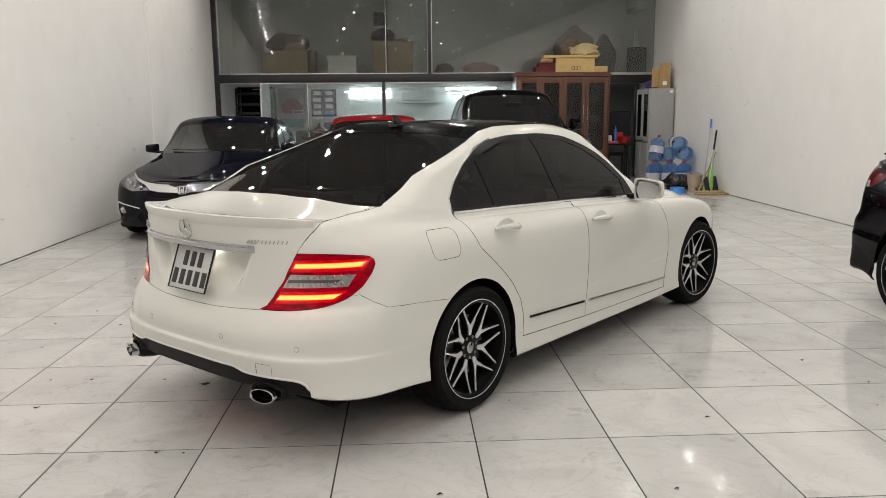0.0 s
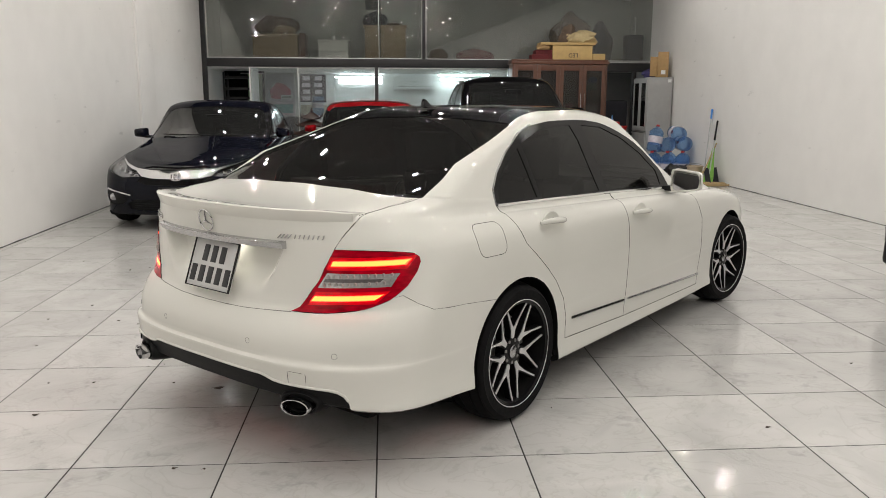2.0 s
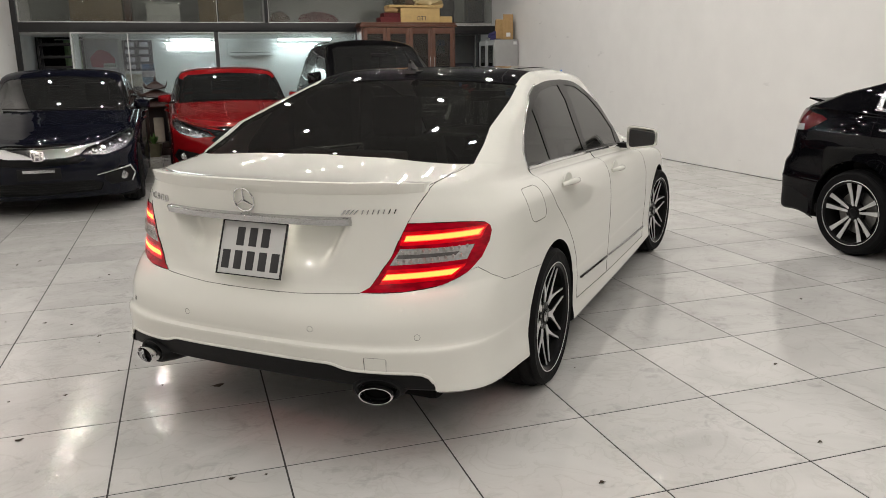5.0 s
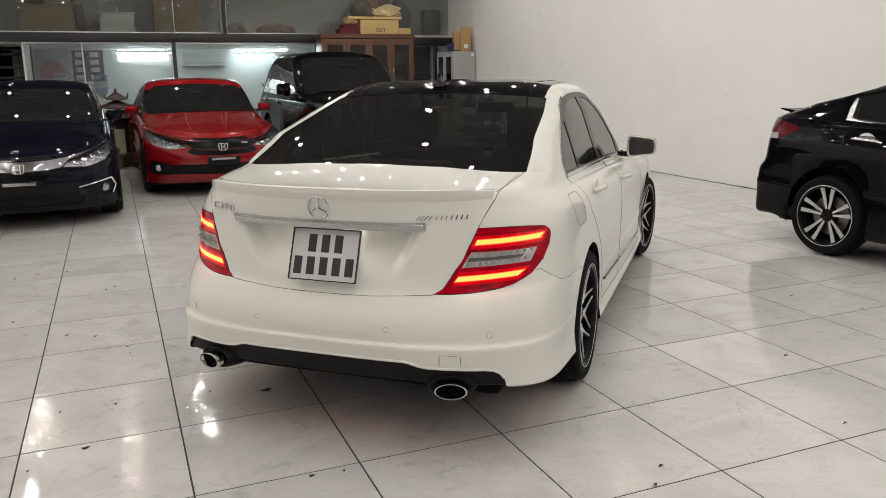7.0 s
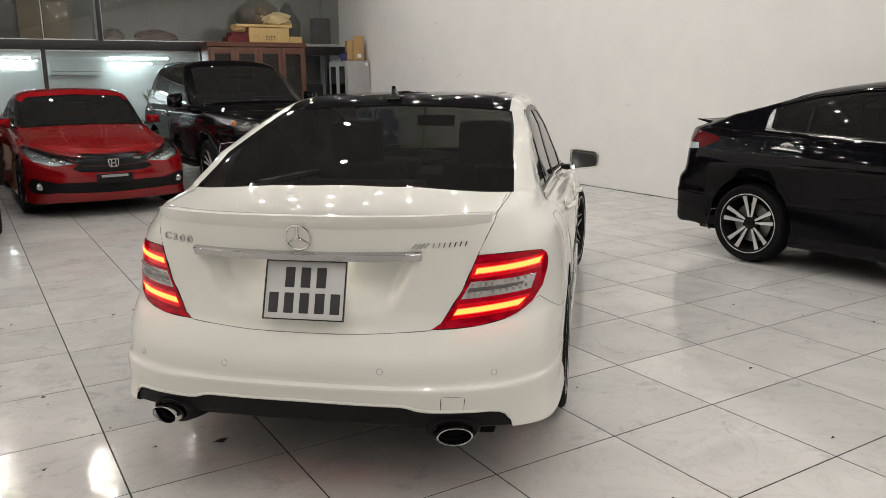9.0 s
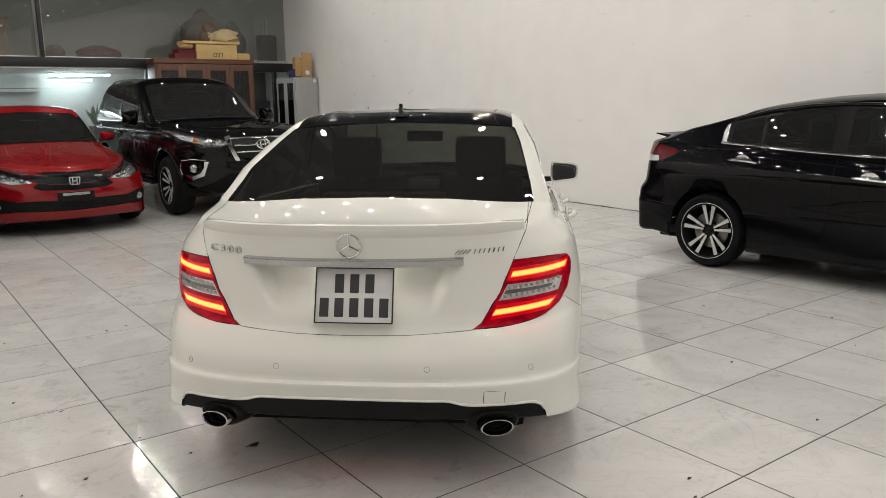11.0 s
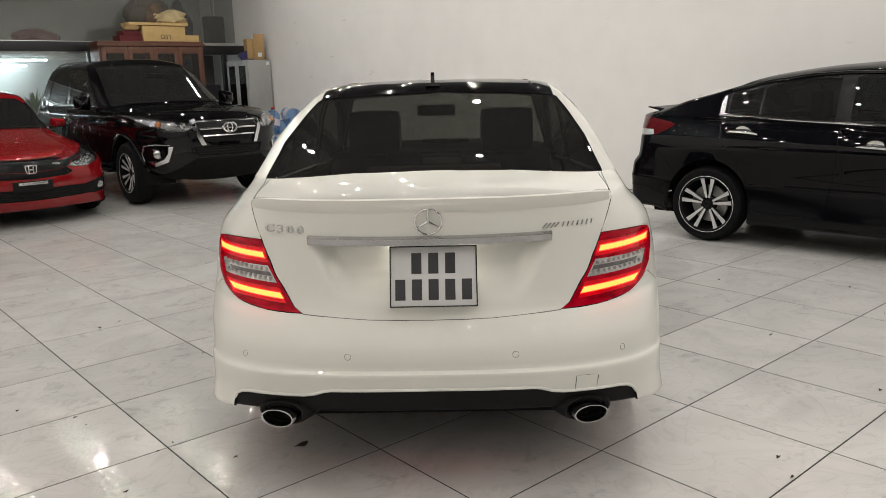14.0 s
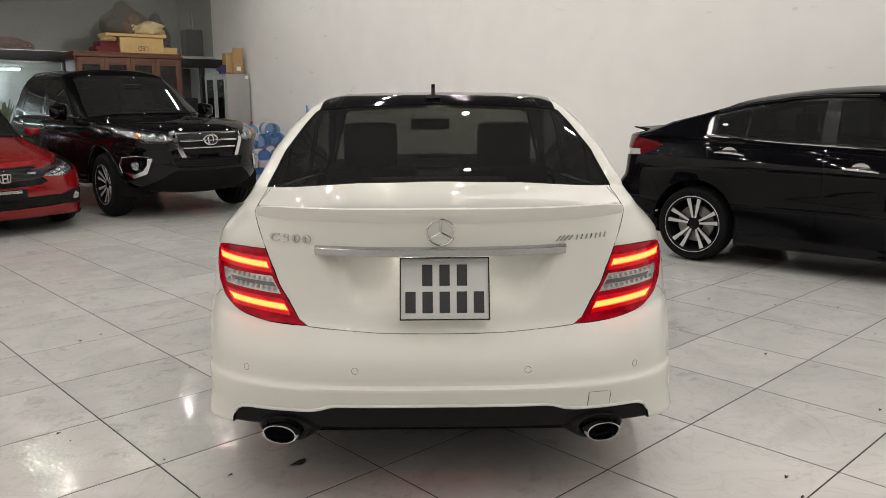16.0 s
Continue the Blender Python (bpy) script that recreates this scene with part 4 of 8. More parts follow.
# ---- the white sedan ----
WHITE_RINGS = [
    (-0.93, 0.42, 3.1, 3.40, 0.4, 2.4, 0.815, [(-0.95, 0.296), (-0.72, 0.268), (-0.36, 0.245), (-0.1, 0.20), (0, 0.18), (3.4, 0.19)], 0),
    (-0.985, 0.46, 3.2, 3.48, 0.55, 2.3, 0.853, [(-0.95, 0.314), (-0.72, 0.282), (-0.36, 0.260), (-0.1, 0.22), (0.3, 0.200), (2.4, 0.19), (3.4, 0.20)], 0),
    (-0.990, 0.48, 3.2, 3.49, 0.55, 2.3, 0.853, [(-0.95, 0.332), (-0.72, 0.306), (-0.36, 0.288), (-0.1, 0.24), (0.3, 0.224), (2.4, 0.21), (3.4, 0.22)], 0),
    (-1.003, 0.50, 3.1, 3.55, 0.6, 2.3, 0.846, [(-0.98, 0.375), (-0.4, 0.350), (0.3, 0.272), (2.3, 0.25), (3.5, 0.30)], 0),
    (-1.019, 0.52, 3.0, 3.60, 0.6, 2.3, 0.8475, [(-1.03, 0.440), (-0.36, 0.420), (0, 0.415), (3.5, 0.44)], 0),
    (-1.022, 0.53, 2.95, 3.60, 0.6, 2.3, 0.848, [(-1.03, 0.458), (-0.36, 0.440), (0, 0.436), (3.5, 0.455)], 0),
    (-1.009, 0.53, 2.9, 3.60, 0.6, 2.3, 0.8475, [(-1.03, 0.468), (-0.36, 0.450), (0, 0.446), (3.5, 0.465)], 0),
    (-1.012, 0.54, 2.8, 3.60, 0.6, 2.3, 0.849, [(-1.03, 0.496), (-0.36, 0.486), (0, 0.484), (3.5, 0.49)], 0),
    (-1.0105, 0.55, 2.75, 3.595, 0.6, 2.3, 0.851, [(-1.03, 0.536), (0, 0.54), (3.5, 0.54)], 0),
    (-1.0035, 0.55, 2.7, 3.59, 0.6, 2.3, 0.852, [(-1.03, 0.562), (0, 0.575), (3.5, 0.56)], 0),
    (-0.9885, 0.55, 2.65, 3.585, 0.6, 2.3, 0.853, [(-1.03, 0.594), (0, 0.605), (3.5, 0.59)], 0),
    (-0.9710, 0.56, 2.6, 3.56, 0.6, 2.3, 0.853, [(-1.03, 0.622), (0, 0.65), (3.5, 0.64)], 0),
    (-0.9540, 0.57, 2.5, 3.53, 0.6, 2.3, 0.853, [(-1.03, 0.646), (0, 0.69), (3.5, 0.68)], 0),
    (-0.945, 0.59, 2.42, 3.47, 0.65, 2.3, 0.846, [(-1.03, 0.78), (0, 0.79), (2.4, 0.76), (3.5, 0.72)], 0),
    (-0.952, 0.61, 2.4, 3.36, 0.75, 2.3, 0.820, [(-1.03, 0.90), (0, 0.888), (2.0, 0.835), (2.8, 0.79), (3.5, 0.74)], 0),
    (-0.968, 0.66, 2.4, 3.25, 0.85, 2.3, 0.776, [(-1.03, 0.985), (-0.3, 0.966), (0.2, 0.952), (1.8, 0.885), (2.8, 0.83), (3.4, 0.755)], 0.02),
    (-0.978, 0.68, 2.4, 3.22, 0.85, 2.3, 0.752, [(-1.03, 1.024), (-0.6, 1.012), (-0.2, 0.988), (0.2, 0.970), (1.8, 0.898), (2.8, 0.84), (3.4, 0.765)], 0.03),
    (-0.93, 0.66, 2.5, 3.15, 0.85, 2.3, 0.738, [(-1.03, 1.016), (-0.6, 1.018), (-0.2, 0.996), (0.2, 0.978), (1.8, 0.906), (2.8, 0.85), (3.4, 0.78)], 0.015),
    (-0.47, 0.26, 3.6, 2.28, 0.38, 3.2, 0.728, [(-0.47, 1.056), (-0.1, 1.018), (0.3, 0.990), (1.8, 0.916), (2.0, 0.93), (2.28, 0.965)], 0.012),
    (-0.44, 0.22, 3.6, 2.24, 0.38, 3.2, 0.723, [(-0.45, 1.068), (-0.1, 1.030), (0.3, 1.002), (1.8, 0.928), (2.0, 0.945), (2.28, 0.98)], 0.012),
    (0.36, 0.06, 3.0, 1.58, 0.22, 3.4, 0.598, [(0.3, 1.326), (0.45, 1.344), (0.6, 1.358), (1.0, 1.358), (1.3, 1.336), (1.55, 1.298)], 0.02),
    (0.40, 0.08, 3.0, 1.46, 0.25, 3.0, 0.556, [(0.3, 1.340), (0.45, 1.364), (0.6, 1.383), (1.0, 1.386), (1.3, 1.366), (1.55, 1.332)], 0.02),
    (0.44, 0.14, 3.0, 1.40, 0.2, 2.8, 0.470, [(0.3, 1.352), (0.45, 1.373), (0.6, 1.391), (1.0, 1.395), (1.3, 1.376), (1.45, 1.358)], 0.01),
    (0.60, 0.1, 3.0, 1.20, 0.1, 2.8, 0.10, [(0.3, 1.358), (0.6, 1.395), (1.0, 1.399), (1.45, 1.366)], 0.0),
]
LID_EDGE = [(0.640, 1.12), (0.622, 0.985), (0.580, 0.893), (0.527, 0.764), (0.462, 0.660), (0.430, 0.640), (0.20, 0.629)]


def white_car():
    car = empty("car", pose(-0.615, 3.903, 0, 0, 0, -42.43))
    tagged(car, "white four-door sedan with black glass roof and lit red tail lamps", "car")
    bm, tree = shell(loft(WHITE_RINGS, [WHITE_LOW] * 13 + [WHITE_HIGH] * 5 + [NO_TAPER] * 6))
    arches(bm, (0.033, 2.795), 0.320, 0.342)

    # glass
    half = [(0.0, 1.060), (0.3, 1.056), (0.650, 1.038), (0.640, 1.090), (0.617, 1.175), (0.588, 1.258), (0.563, 1.308), (0.535, 1.318), (0.30, 1.334), (0.0, 1.342)]
    rear_glass = half + [(-a, b) for a, b in half[-2:0:-1]]
    f = cut(bm, rear_glass, "y", lambda c, n: n.y < -0.06 and -0.55 < c.y < 0.5)
    part("rear_window", seam(take(bm, f), 0.001, 0.004, -0.004), M_TINT, car, "dark tinted rear window")
    wind = [(0.0, 0.985), (0.45, 0.975), (0.70, 0.955), (0.64, 1.10), (0.55, 1.30), (0.50, 1.315), (0.0, 1.335)]
    f = cut(bm, wind + [(-a, b) for a, b in wind[-2:0:-1]], "y", lambda c, n: n.y > 0.15 and 1.3 < c.y < 2.3)
    part("windscreen", seam(take(bm, f), 0.001, 0.004, -0.004), M_CLEARGLASS, car, "clear windscreen")
    roof = [(0.0, 0.18), (0.40, 0.19), (0.548, 0.20), (0.550, 0.375), (0.536, 0.65), (0.524, 1.2), (0.47, 1.46), (0.0, 1.50)]
    f = cut(bm, roof + [(-a, b) for a, b in roof[-2:0:-1]], "z", lambda c, n: n.z > 0.3 and c.z > 1.295 and 0.18 < c.y < 1.55)
    top = part("roof_panel", seam(take(bm, f), 0.001, 0.006), M_GLOSSBLACK, car, "glossy black glass roof panel")
    for s in (1, -1):
        gap_line(top, tree, [(0.482 * s, 0.375), (0.462 * s, 0.42), (0.452 * s, 0.52), (0.452 * s, 1.2)], "z", 1, 0.003)

    for s in (1, -1):
        side = wall_tests(s)
        dlo = [(-0.005, 0.972), (0.0, 1.040), (0.060, 1.110), (0.165, 1.193), (0.300, 1.263), (0.460, 1.306), (0.70, 1.324), (0.92, 1.323), (1.15, 1.306), (1.40, 1.244), (1.645, 1.138), (1.83, 1.015), (1.898, 0.920), (1.898, 0.892), (1.05, 0.934)]
        arc = curve(dlo[1:12])
        dlo = dlo[:1] + [(float(y), float(arc(y))) for y in np.linspace(0.0, 1.83, 44)] + dlo[12:]
        f = cut(bm, dlo, "x", lambda c, n: c.x * s > 0.45 and c.z > 0.88 and abs(n.x) > 0.2)
        frame_bm = take(bm, f)
        panes = {
            "quarter_window": ([(0.030, 0.994), (0.352, 0.977), (0.262, 1.207), (0.205, 1.180), (0.105, 1.112), (0.045, 1.046)], M_TINT_DARK),
            "rear_door_window": ([(0.388, 0.975), (0.990, 0.953), (0.830, 1.298), (0.70, 1.297), (0.49, 1.281), (0.350, 1.244), (0.298, 1.222)], M_TINT_DARK),
            "front_door_window": ([(1.085, 0.949), (1.80, 0.918), (1.770, 1.008), (1.60, 1.120), (1.38, 1.220), (1.17, 1.280), (0.950, 1.297)], M_TINT_DARK),
        }
        cuts = []
        for nm, (poly, m) in panes.items():
            f = cut(frame_bm, poly, "x", lambda c, n: True)
            cuts.append((nm, take(frame_bm, f), m))
        frame = part("window_frame", seam(frame_bm, 0.001, 0.006), M_WINFRAME, car)
        for nm, b, m in cuts:
            part(nm, seam(b, 0.0005, 0.003, -0.003), m, frame, "dark tinted side window")
        part("chrome_strip", strip_on(tree, [(0.0, 0.974), (0.5, 0.957), (1.05, 0.934), (1.88, 0.892)], "x", 0.010, s, 0.000), M_CHROME, frame)
        part("bright_edge", strip_on(tree, [(-0.008, 0.975), (-0.004, 1.042), (0.055, 1.113), (0.160, 1.197), (0.296, 1.268), (0.458, 1.311)], "x", 0.004, s, 0.001), M_SATIN, frame)

        # doors
        rear_edge = [(-0.010, 0.979), (0.082, 0.808), (0.259, 0.664), (0.336, 0.592), (0.413, 0.494), (0.445, 0.397), (0.446, 0.287)]
        mid_edge = [(1.09, 0.260), (1.113, 0.44), (1.112, 0.668), (1.105, 0.809), (1.085, 0.944)]
        front_edge = [(1.93, 0.900), (2.11, 0.825), (2.209, 0.678), (2.242, 0.482), (2.188, 0.238)]
        f = cut(bm, rear_edge + mid_edge, "x", lambda c, n: c.x * s > 0.5 and c.z < 1.0)
        d = part("rear_door", seam(take(bm, f)), M_WHITE, car)
        door_handle(d, tree, 0.317, 0.876, s, M_WHITE)
        part("side_strip", strip_on(tree, [(0.504, 0.379), (1.075, 0.352)], "x", 0.007, s, 0.003), M_GLOSSBLACK, d)
        f = cut(bm, mid_edge + [(1.50, 0.924)] + front_edge, "x", lambda c, n: c.x * s > 0.5 and c.z < 0.97)
        d = part("front_door", seam(take(bm, f)), M_WHITE, car)
        door_handle(d, tree, 1.265, 0.822, s, M_WHITE)
        part("side_strip", strip_on(tree, [(1.132, 0.351), (2.205, 0.303)], "x", 0.007, s, 0.003), M_SATIN, d)
        side_mirror(d, 0.882 * s, 1.80, 0.950, s, M_WHITE, 0.185, 0.13)
        gap_line(d, tree, mid_edge, "x", s)
        gap_line(d, tree, front_edge, "x", s)
        gap_line(d, tree, [rear_edge[-1], mid_edge[0], front_edge[-1]], "x", s)
        gap_line(d, tree, rear_edge, "x", s)
    fuel = rounded([(-0.283, 0.928), (-0.080, 0.923), (-0.067, 0.789), (-0.260, 0.792)], 0.045)
    f = cut(bm, fuel, "x", lambda c, n: c.x > 0.5)
    flap = part("fuel_flap", seam(take(bm, f), 0.001, 0.006), M_WHITE, car)
    gap_line(flap, tree, fuel + [fuel[0]], "x", 1, 0.0014)

    # boot lid with its hollow for the plate
    f = cut(bm, LID_EDGE + [(0.0, 0.627)] + [(-a, b) for a, b in LID_EDGE[::-1]], "y", lambda c, n: c.y < -0.455 and (n.y < -0.1 or n.z > 0.4))
    lid = take(bm, f)
    low = [e for e in lid.edges if all(v.co.z < 0.96 for v in e.verts)]
    bmesh.ops.subdivide_edges(lid, edges=low, cuts=2, use_grid_fill=True)
    for v in lid.verts:
        x, z = abs(v.co.x), v.co.z
        if z < 0.90:
            edge = 0.285 + (z - 0.675) * 0.50
            u = min(1, max(0, (edge - x + 0.01) / 0.065))
            t = min(1, max(0, (z - 0.682) / 0.11))
            top = min(1, max(0, (0.893 - z) / 0.008))
            u, t = u * u * (3 - 2 * u), t * t * (3 - 2 * t)
            v.co.y += 0.068 * u * t * top
    boot = part("boot_lid", seam(lid, 0.003, 0.012), M_WHITE, car)
    part("spoiler_lip", strip_lip(tree), M_WHITE, boot)
    for s in (1, -1):
        gap_line(boot, tree, [(a * s, b) for a, b in LID_EDGE[2:5]], "y", 1, 0.0015)
        # painted grey, not near-black, for the light on the gap's lower lip
        gap_line(boot, tree, [(a * s, b) for a, b in LID_EDGE[4:]] + [(0.0, 0.627)], "y", 1, 0.0015, M_SHELF)
        gap_line(boot, tree, [(0.616 * s, -0.73), (0.628 * s, -0.64), (0.640 * s, -0.46), (0.645 * s, -0.38)], "z", 1, 0.0015)
    bar = []
    for k in range(25):
        x = -0.40 + 0.8 * k / 24
        p, n = on_body(tree, x, 0.90, "y")
        bar.append((x, p.y))
    vs, fs = [], []
    prof = ((0.012, 0.906), (-0.020, 0.904), (-0.026, 0.899), (-0.014, 0.876), (0.02, 0.872))
    for x, y in bar:
        for d, z in prof:
            vs.append((x, y + d, z))
    for k in range(24):
        for j in range(4):
            fs.append((k * 5 + j, k * 5 + j + 1, k * 5 + j + 6, k * 5 + j + 5))
    fs += [(0, 1, 2, 3, 4), (120, 121, 122, 123, 124)]
    b = shaped(vs, fs)
    bmesh.ops.recalc_face_normals(b, faces=b.faces)
    bar_ob = part("chrome_bar", b, M_SATIN, boot, "chrome bar above the number plate")
    for s in (1, -1):
        part("plate_lamp", box(0.09 * s - 0.022, 0.09 * s + 0.022, -0.918, -0.895, 0.868, 0.876, 0.003), M_PLATE_LAMP, bar_ob)

    # badges as plain shapes
    p, n = on_body(tree, 0, 0.955, "y")
    rot = Vector((0, -1, 0)).rotation_difference(n).to_matrix().to_4x4()
    mb = Matrix.Translation(p) @ rot
    ringb = tube([mb @ Vector((0.043 * math.cos(a), -0.007, 0.043 * math.sin(a))) for a in [2 * math.pi * k / 40 for k in range(40)]], 0.0032, 8, True)
    badge = part("round_badge", ringb, M_CHROME, boot, "chrome ring badge")
    for k in range(3):
        a = math.pi / 2 + k * 2 * math.pi / 3
        part("badge_bar", tube([mb @ Vector((0, -0.009, 0)), mb @ Vector((0.042 * math.cos(a), -0.005, 0.042 * math.sin(a)))], [0.0055, 0.0018], 6), M_CHROME, badge)
    # raised model number, and plain bars for the other lettering
    for xm, body in ((-0.538, "C"), (-0.498, "3"), (-0.462, "0"), (-0.426, "0")):
        p, n = on_body(tree, xm, 0.921, "y")
        r = Vector((0, -1, 0)).rotation_difference(n).to_matrix().to_4x4()
        lt = part("badge_letter", letter_mesh(body, 0.042, 0.0035), M_BADGE, boot, smooth=20)
        lt.matrix_local = Matrix.Translation(p + n * 0.003) @ r @ Matrix.Rotation(math.pi / 2, 4, "X") @ Matrix.Diagonal((1.42, 0.88, 1, 1))
    for k in range(11):
        # three broad slanting bars, then narrow upright strokes
        xm, h, w, lean = (0.376 + 0.0135 * k, 0.016, 0.0030, 0.008) if k < 4 else (0.438 + 0.0165 * (k - 4), 0.016, 0.0018, 0.003)
        p, n = on_body(tree, xm, 0.923, "y")
        r = Vector((0, -1, 0)).rotation_difference(n).to_matrix().to_4x4()
        bb = plate([(-w - lean, -h / 2), (w - lean, -h / 2), (w + lean, h / 2), (-w + lean, h / 2)], -0.004, "y")
        bmesh.ops.transform(bb, matrix=Matrix.Translation(p) @ r, verts=bb.verts)
        part("badge_bar", bb, M_BADGE, boot, smooth=20)

    # number plate: a framed white plate with plain dark bars
    mp = Matrix.Translation((0.012, -0.952, 0.770)) @ Matrix.Rotation(radians(-20), 4, "X")
    np_ob = part("number_plate", box(-0.14, 0.14, -0.006, 0.004, -0.098, 0.098, 0.003, mp), M_WHITEPLASTIC, boot, "white square number plate with plain dark bars")
    fr = frame_plate([(-0.142, -0.100), (0.142, -0.100), (0.142, 0.100), (-0.142, 0.100)], [(-0.138, -0.096), (0.138, -0.096), (0.138, 0.096), (-0.138, 0.096)], -0.008)
    bmesh.ops.transform(fr, matrix=mp @ Matrix.Translation((0, -0.003, 0)), verts=fr.verts)
    part("plate_frame", fr, M_GLOSSBLACK, np_ob)
    for row, xs in ((0.043, (-0.055, 0.0, 0.055)), (-0.043, (-0.108, -0.054, 0.0, 0.054, 0.108))):
        for x in xs:
            part("plate_bar", box(x - 0.0165, x + 0.0165, -0.0085, -0.004, row - 0.034, row + 0.034, 0.002, mp), M_INK, np_ob)

    # tail lamps
    for s in (1, -1):
        lamp_poly = [(-1.1, .640), (-.93, .640), (-.86, .644), (-.78, .660), (-.70, .695), (-.645, .740), (-.605, .790), (-.586, .826), (-.588, .846), (-.606, .860), (-.66, .870), (-.80, .880), (-1.1, .885)]
        f = cut(bm, lamp_poly, "x", lambda c, n: c.x * s > 0.4 and c.y < -0.5)
        lamp_bm = take(bm, f)
        zones = (
            ("light_core", [(0.572, 0.8355), (0.566, 0.8190), (0.764, 0.8225), (0.772, 0.8390)], M_LED_CORE),
            ("light_core", [(0.512, 0.7020), (0.501, 0.6845), (0.705, 0.6945), (0.724, 0.7120)], M_LED_CORE),
            ("upper_light_bar", [(0.572, 0.838), (0.564, 0.816), (0.768, 0.820), (0.776, 0.842)], M_LED_RED),
            ("lower_light_bar", [(0.512, 0.704), (0.498, 0.682), (0.704, 0.692), (0.728, 0.715)], M_LED_RED),
            ("upper_lens", [(0.562, 0.852), (0.552, 0.802), (0.772, 0.806), (0.784, 0.852)], M_LENS_GLOW),
            ("lower_lens", [(0.515, 0.720), (0.490, 0.668), (0.710, 0.680), (0.742, 0.726)], M_LENS_GLOW),
            ("dark_band", [(0.548, 0.771), (0.540, 0.757), (0.712, 0.760), (0.722, 0.772)], M_SMOKE),
            ("clear_band", [(0.554, 0.792), (0.522, 0.735), (0.742, 0.742), (0.758, 0.790)], M_CLEAR),
        )
        got = []
        for nm, poly, m in zones:
            f = cut(lamp_bm, [(a * s, b) for a, b in poly], "y", lambda c, n: True)
            got.append((nm, take(lamp_bm, f), m))
        lamp = part("tail_lamp", seam(lamp_bm, 0.0012, 0.008, 0.003), M_LENS_LIT, car, "lit red tail lamp with a clear band")
        for nm, b, m in got:
            if len(b.faces):
                part(nm, seam(b, 0.0, 0.003, 0.0025), m, lamp)
        for row in (0.778, 0.748):
            for k in range(10):
                x = 0.56 + 0.020 * k - (0.015 if row < 0.76 else 0)
                p, n = on_body(tree, x * s, row + 0.001 * k, "y")
                part("led", lathe([(0.0, -0.004), (0.0062, -0.003), (0.0075, 0.001)], 8, "y", Matrix.Translation(p + n * 0.004)), M_STEEL, lamp)

    # bumper, lower insert, sensors, tow cover, exhausts
    f = cut(bm, [(-1.2, 0.0), (-1.2, 0.634), (-0.93, 0.648), (-0.84, 0.656), (-0.74, 0.690), (-0.662, 0.706), (-0.618, 0.673), (-0.557, 0.642), (-0.36, 0.627), (-0.10, 0.597), (-0.10, 0.0)], "x", lambda c, n: c.y < -0.08)
    bumper = take(bm, f)
    dif = [(0.705, 0.270), (0.700, 0.305), (0.693, 0.332), (0.680, 0.352), (0.660, 0.364), (0.63, 0.370), (0.43, 0.375), (0.395, 0.380), (0.36, 0.392), (0.335, 0.396), (0.0, 0.398)]
    f = cut(bumper, [(0.69, 0.0), (0.708, 0.22)] + dif + [(-a, b) for a, b in dif[-2::-1]] + [(-0.708, 0.22), (-0.69, 0.0)], "y", lambda c, n: c.y < -0.5 and n.y < 0.2)
    insert = take(bumper, f)
    tow = rounded([(0.472, 0.379), (0.546, 0.376), (0.550, 0.430), (0.476, 0.433)], 0.008)
    f = cut(bumper, tow, "y", lambda c, n: n.y < -0.2)
    cover = take(bumper, f)
    bump = part("rear_bumper", seam(bumper, 0.002, 0.012), M_WHITE, car)
    cap = part("tow_cover", seam(cover, 0.001, 0.004), M_WHITE, bump)
    gap_line(cap, tree, tow[:-1] + [tow[-1], tow[0]], "y", 1, 0.0008, M_SHELF)
    part("insert_lip", strip_on(tree, [(a, b + 0.004) for a, b in dif[2:]] + [(-a, b + 0.004) for a, b in dif[-2:1:-1]], "y", 0.0055, 1, 0.0), M_WHITE, bump)
    for s in (1, -1):
        gap_line(bump, tree, [(-0.662, 0.706), (-0.618, 0.673), (-0.557, 0.642), (-0.36, 0.627), (-0.16, 0.604)], "x", s, 0.0012, M_SHELF)
    part("bumper_insert", seam(insert, 0.0, 0.012, -0.008), M_TRIM, bump, "black plastic lower bumper insert")
    for x, z in ((0.640, 0.500), (0.274, 0.517)):
        for s in (1, -1):
            p, n = on_body(tree, x * s, z, "y")
            q = Vector((0, 0, 1)).rotation_difference(n).to_matrix().to_4x4()
            part("parking_sensor", tube([Matrix.Translation(p + n * 0.0002) @ q @ Vector((0.0105 * math.cos(a), 0.0105 * math.sin(a), 0)) for a in [2 * math.pi * k / 20 for k in range(20)]], 0.0006, 6, True), M_TRIM, bump)
    for s in (1, -1):
        prof = [(0.046, 0.05), (0.051, 0.0), (0.054, -0.006), (0.058, -0.006), (0.060, 0.0), (0.058, 0.055)]
        mx = Matrix.Translation((0.522 * s, -0.990, 0.303)) @ Matrix.Rotation(radians(16 * s), 4, "Z") @ Matrix.Diagonal((1.02, 1, 0.52, 1))
        ex = lathe(prof, 36, "y", mx)
        tip = part("exhaust_tip", ex, M_CHROME, car, "oval chrome exhaust tip")
        part("exhaust_surround", lathe([(0.063, 0.060), (0.068, 0.034), (0.078, 0.030), (0.090, 0.042), (0.100, 0.09), (0.102, 0.14)], 36, "y", mx @ Matrix.Translation((0, 0, 0.012))), M_TRIM, bump)
        part("exhaust_pipe", lathe([(0.050, 0.05), (0.050, 0.30)], 24, "y", mx), M_DARK, tip)
        part("exhaust_inside", lathe([(0.0, 0.06), (0.047, 0.05), (0.048, 0.02)], 28, "y", mx), M_DARK, tip)

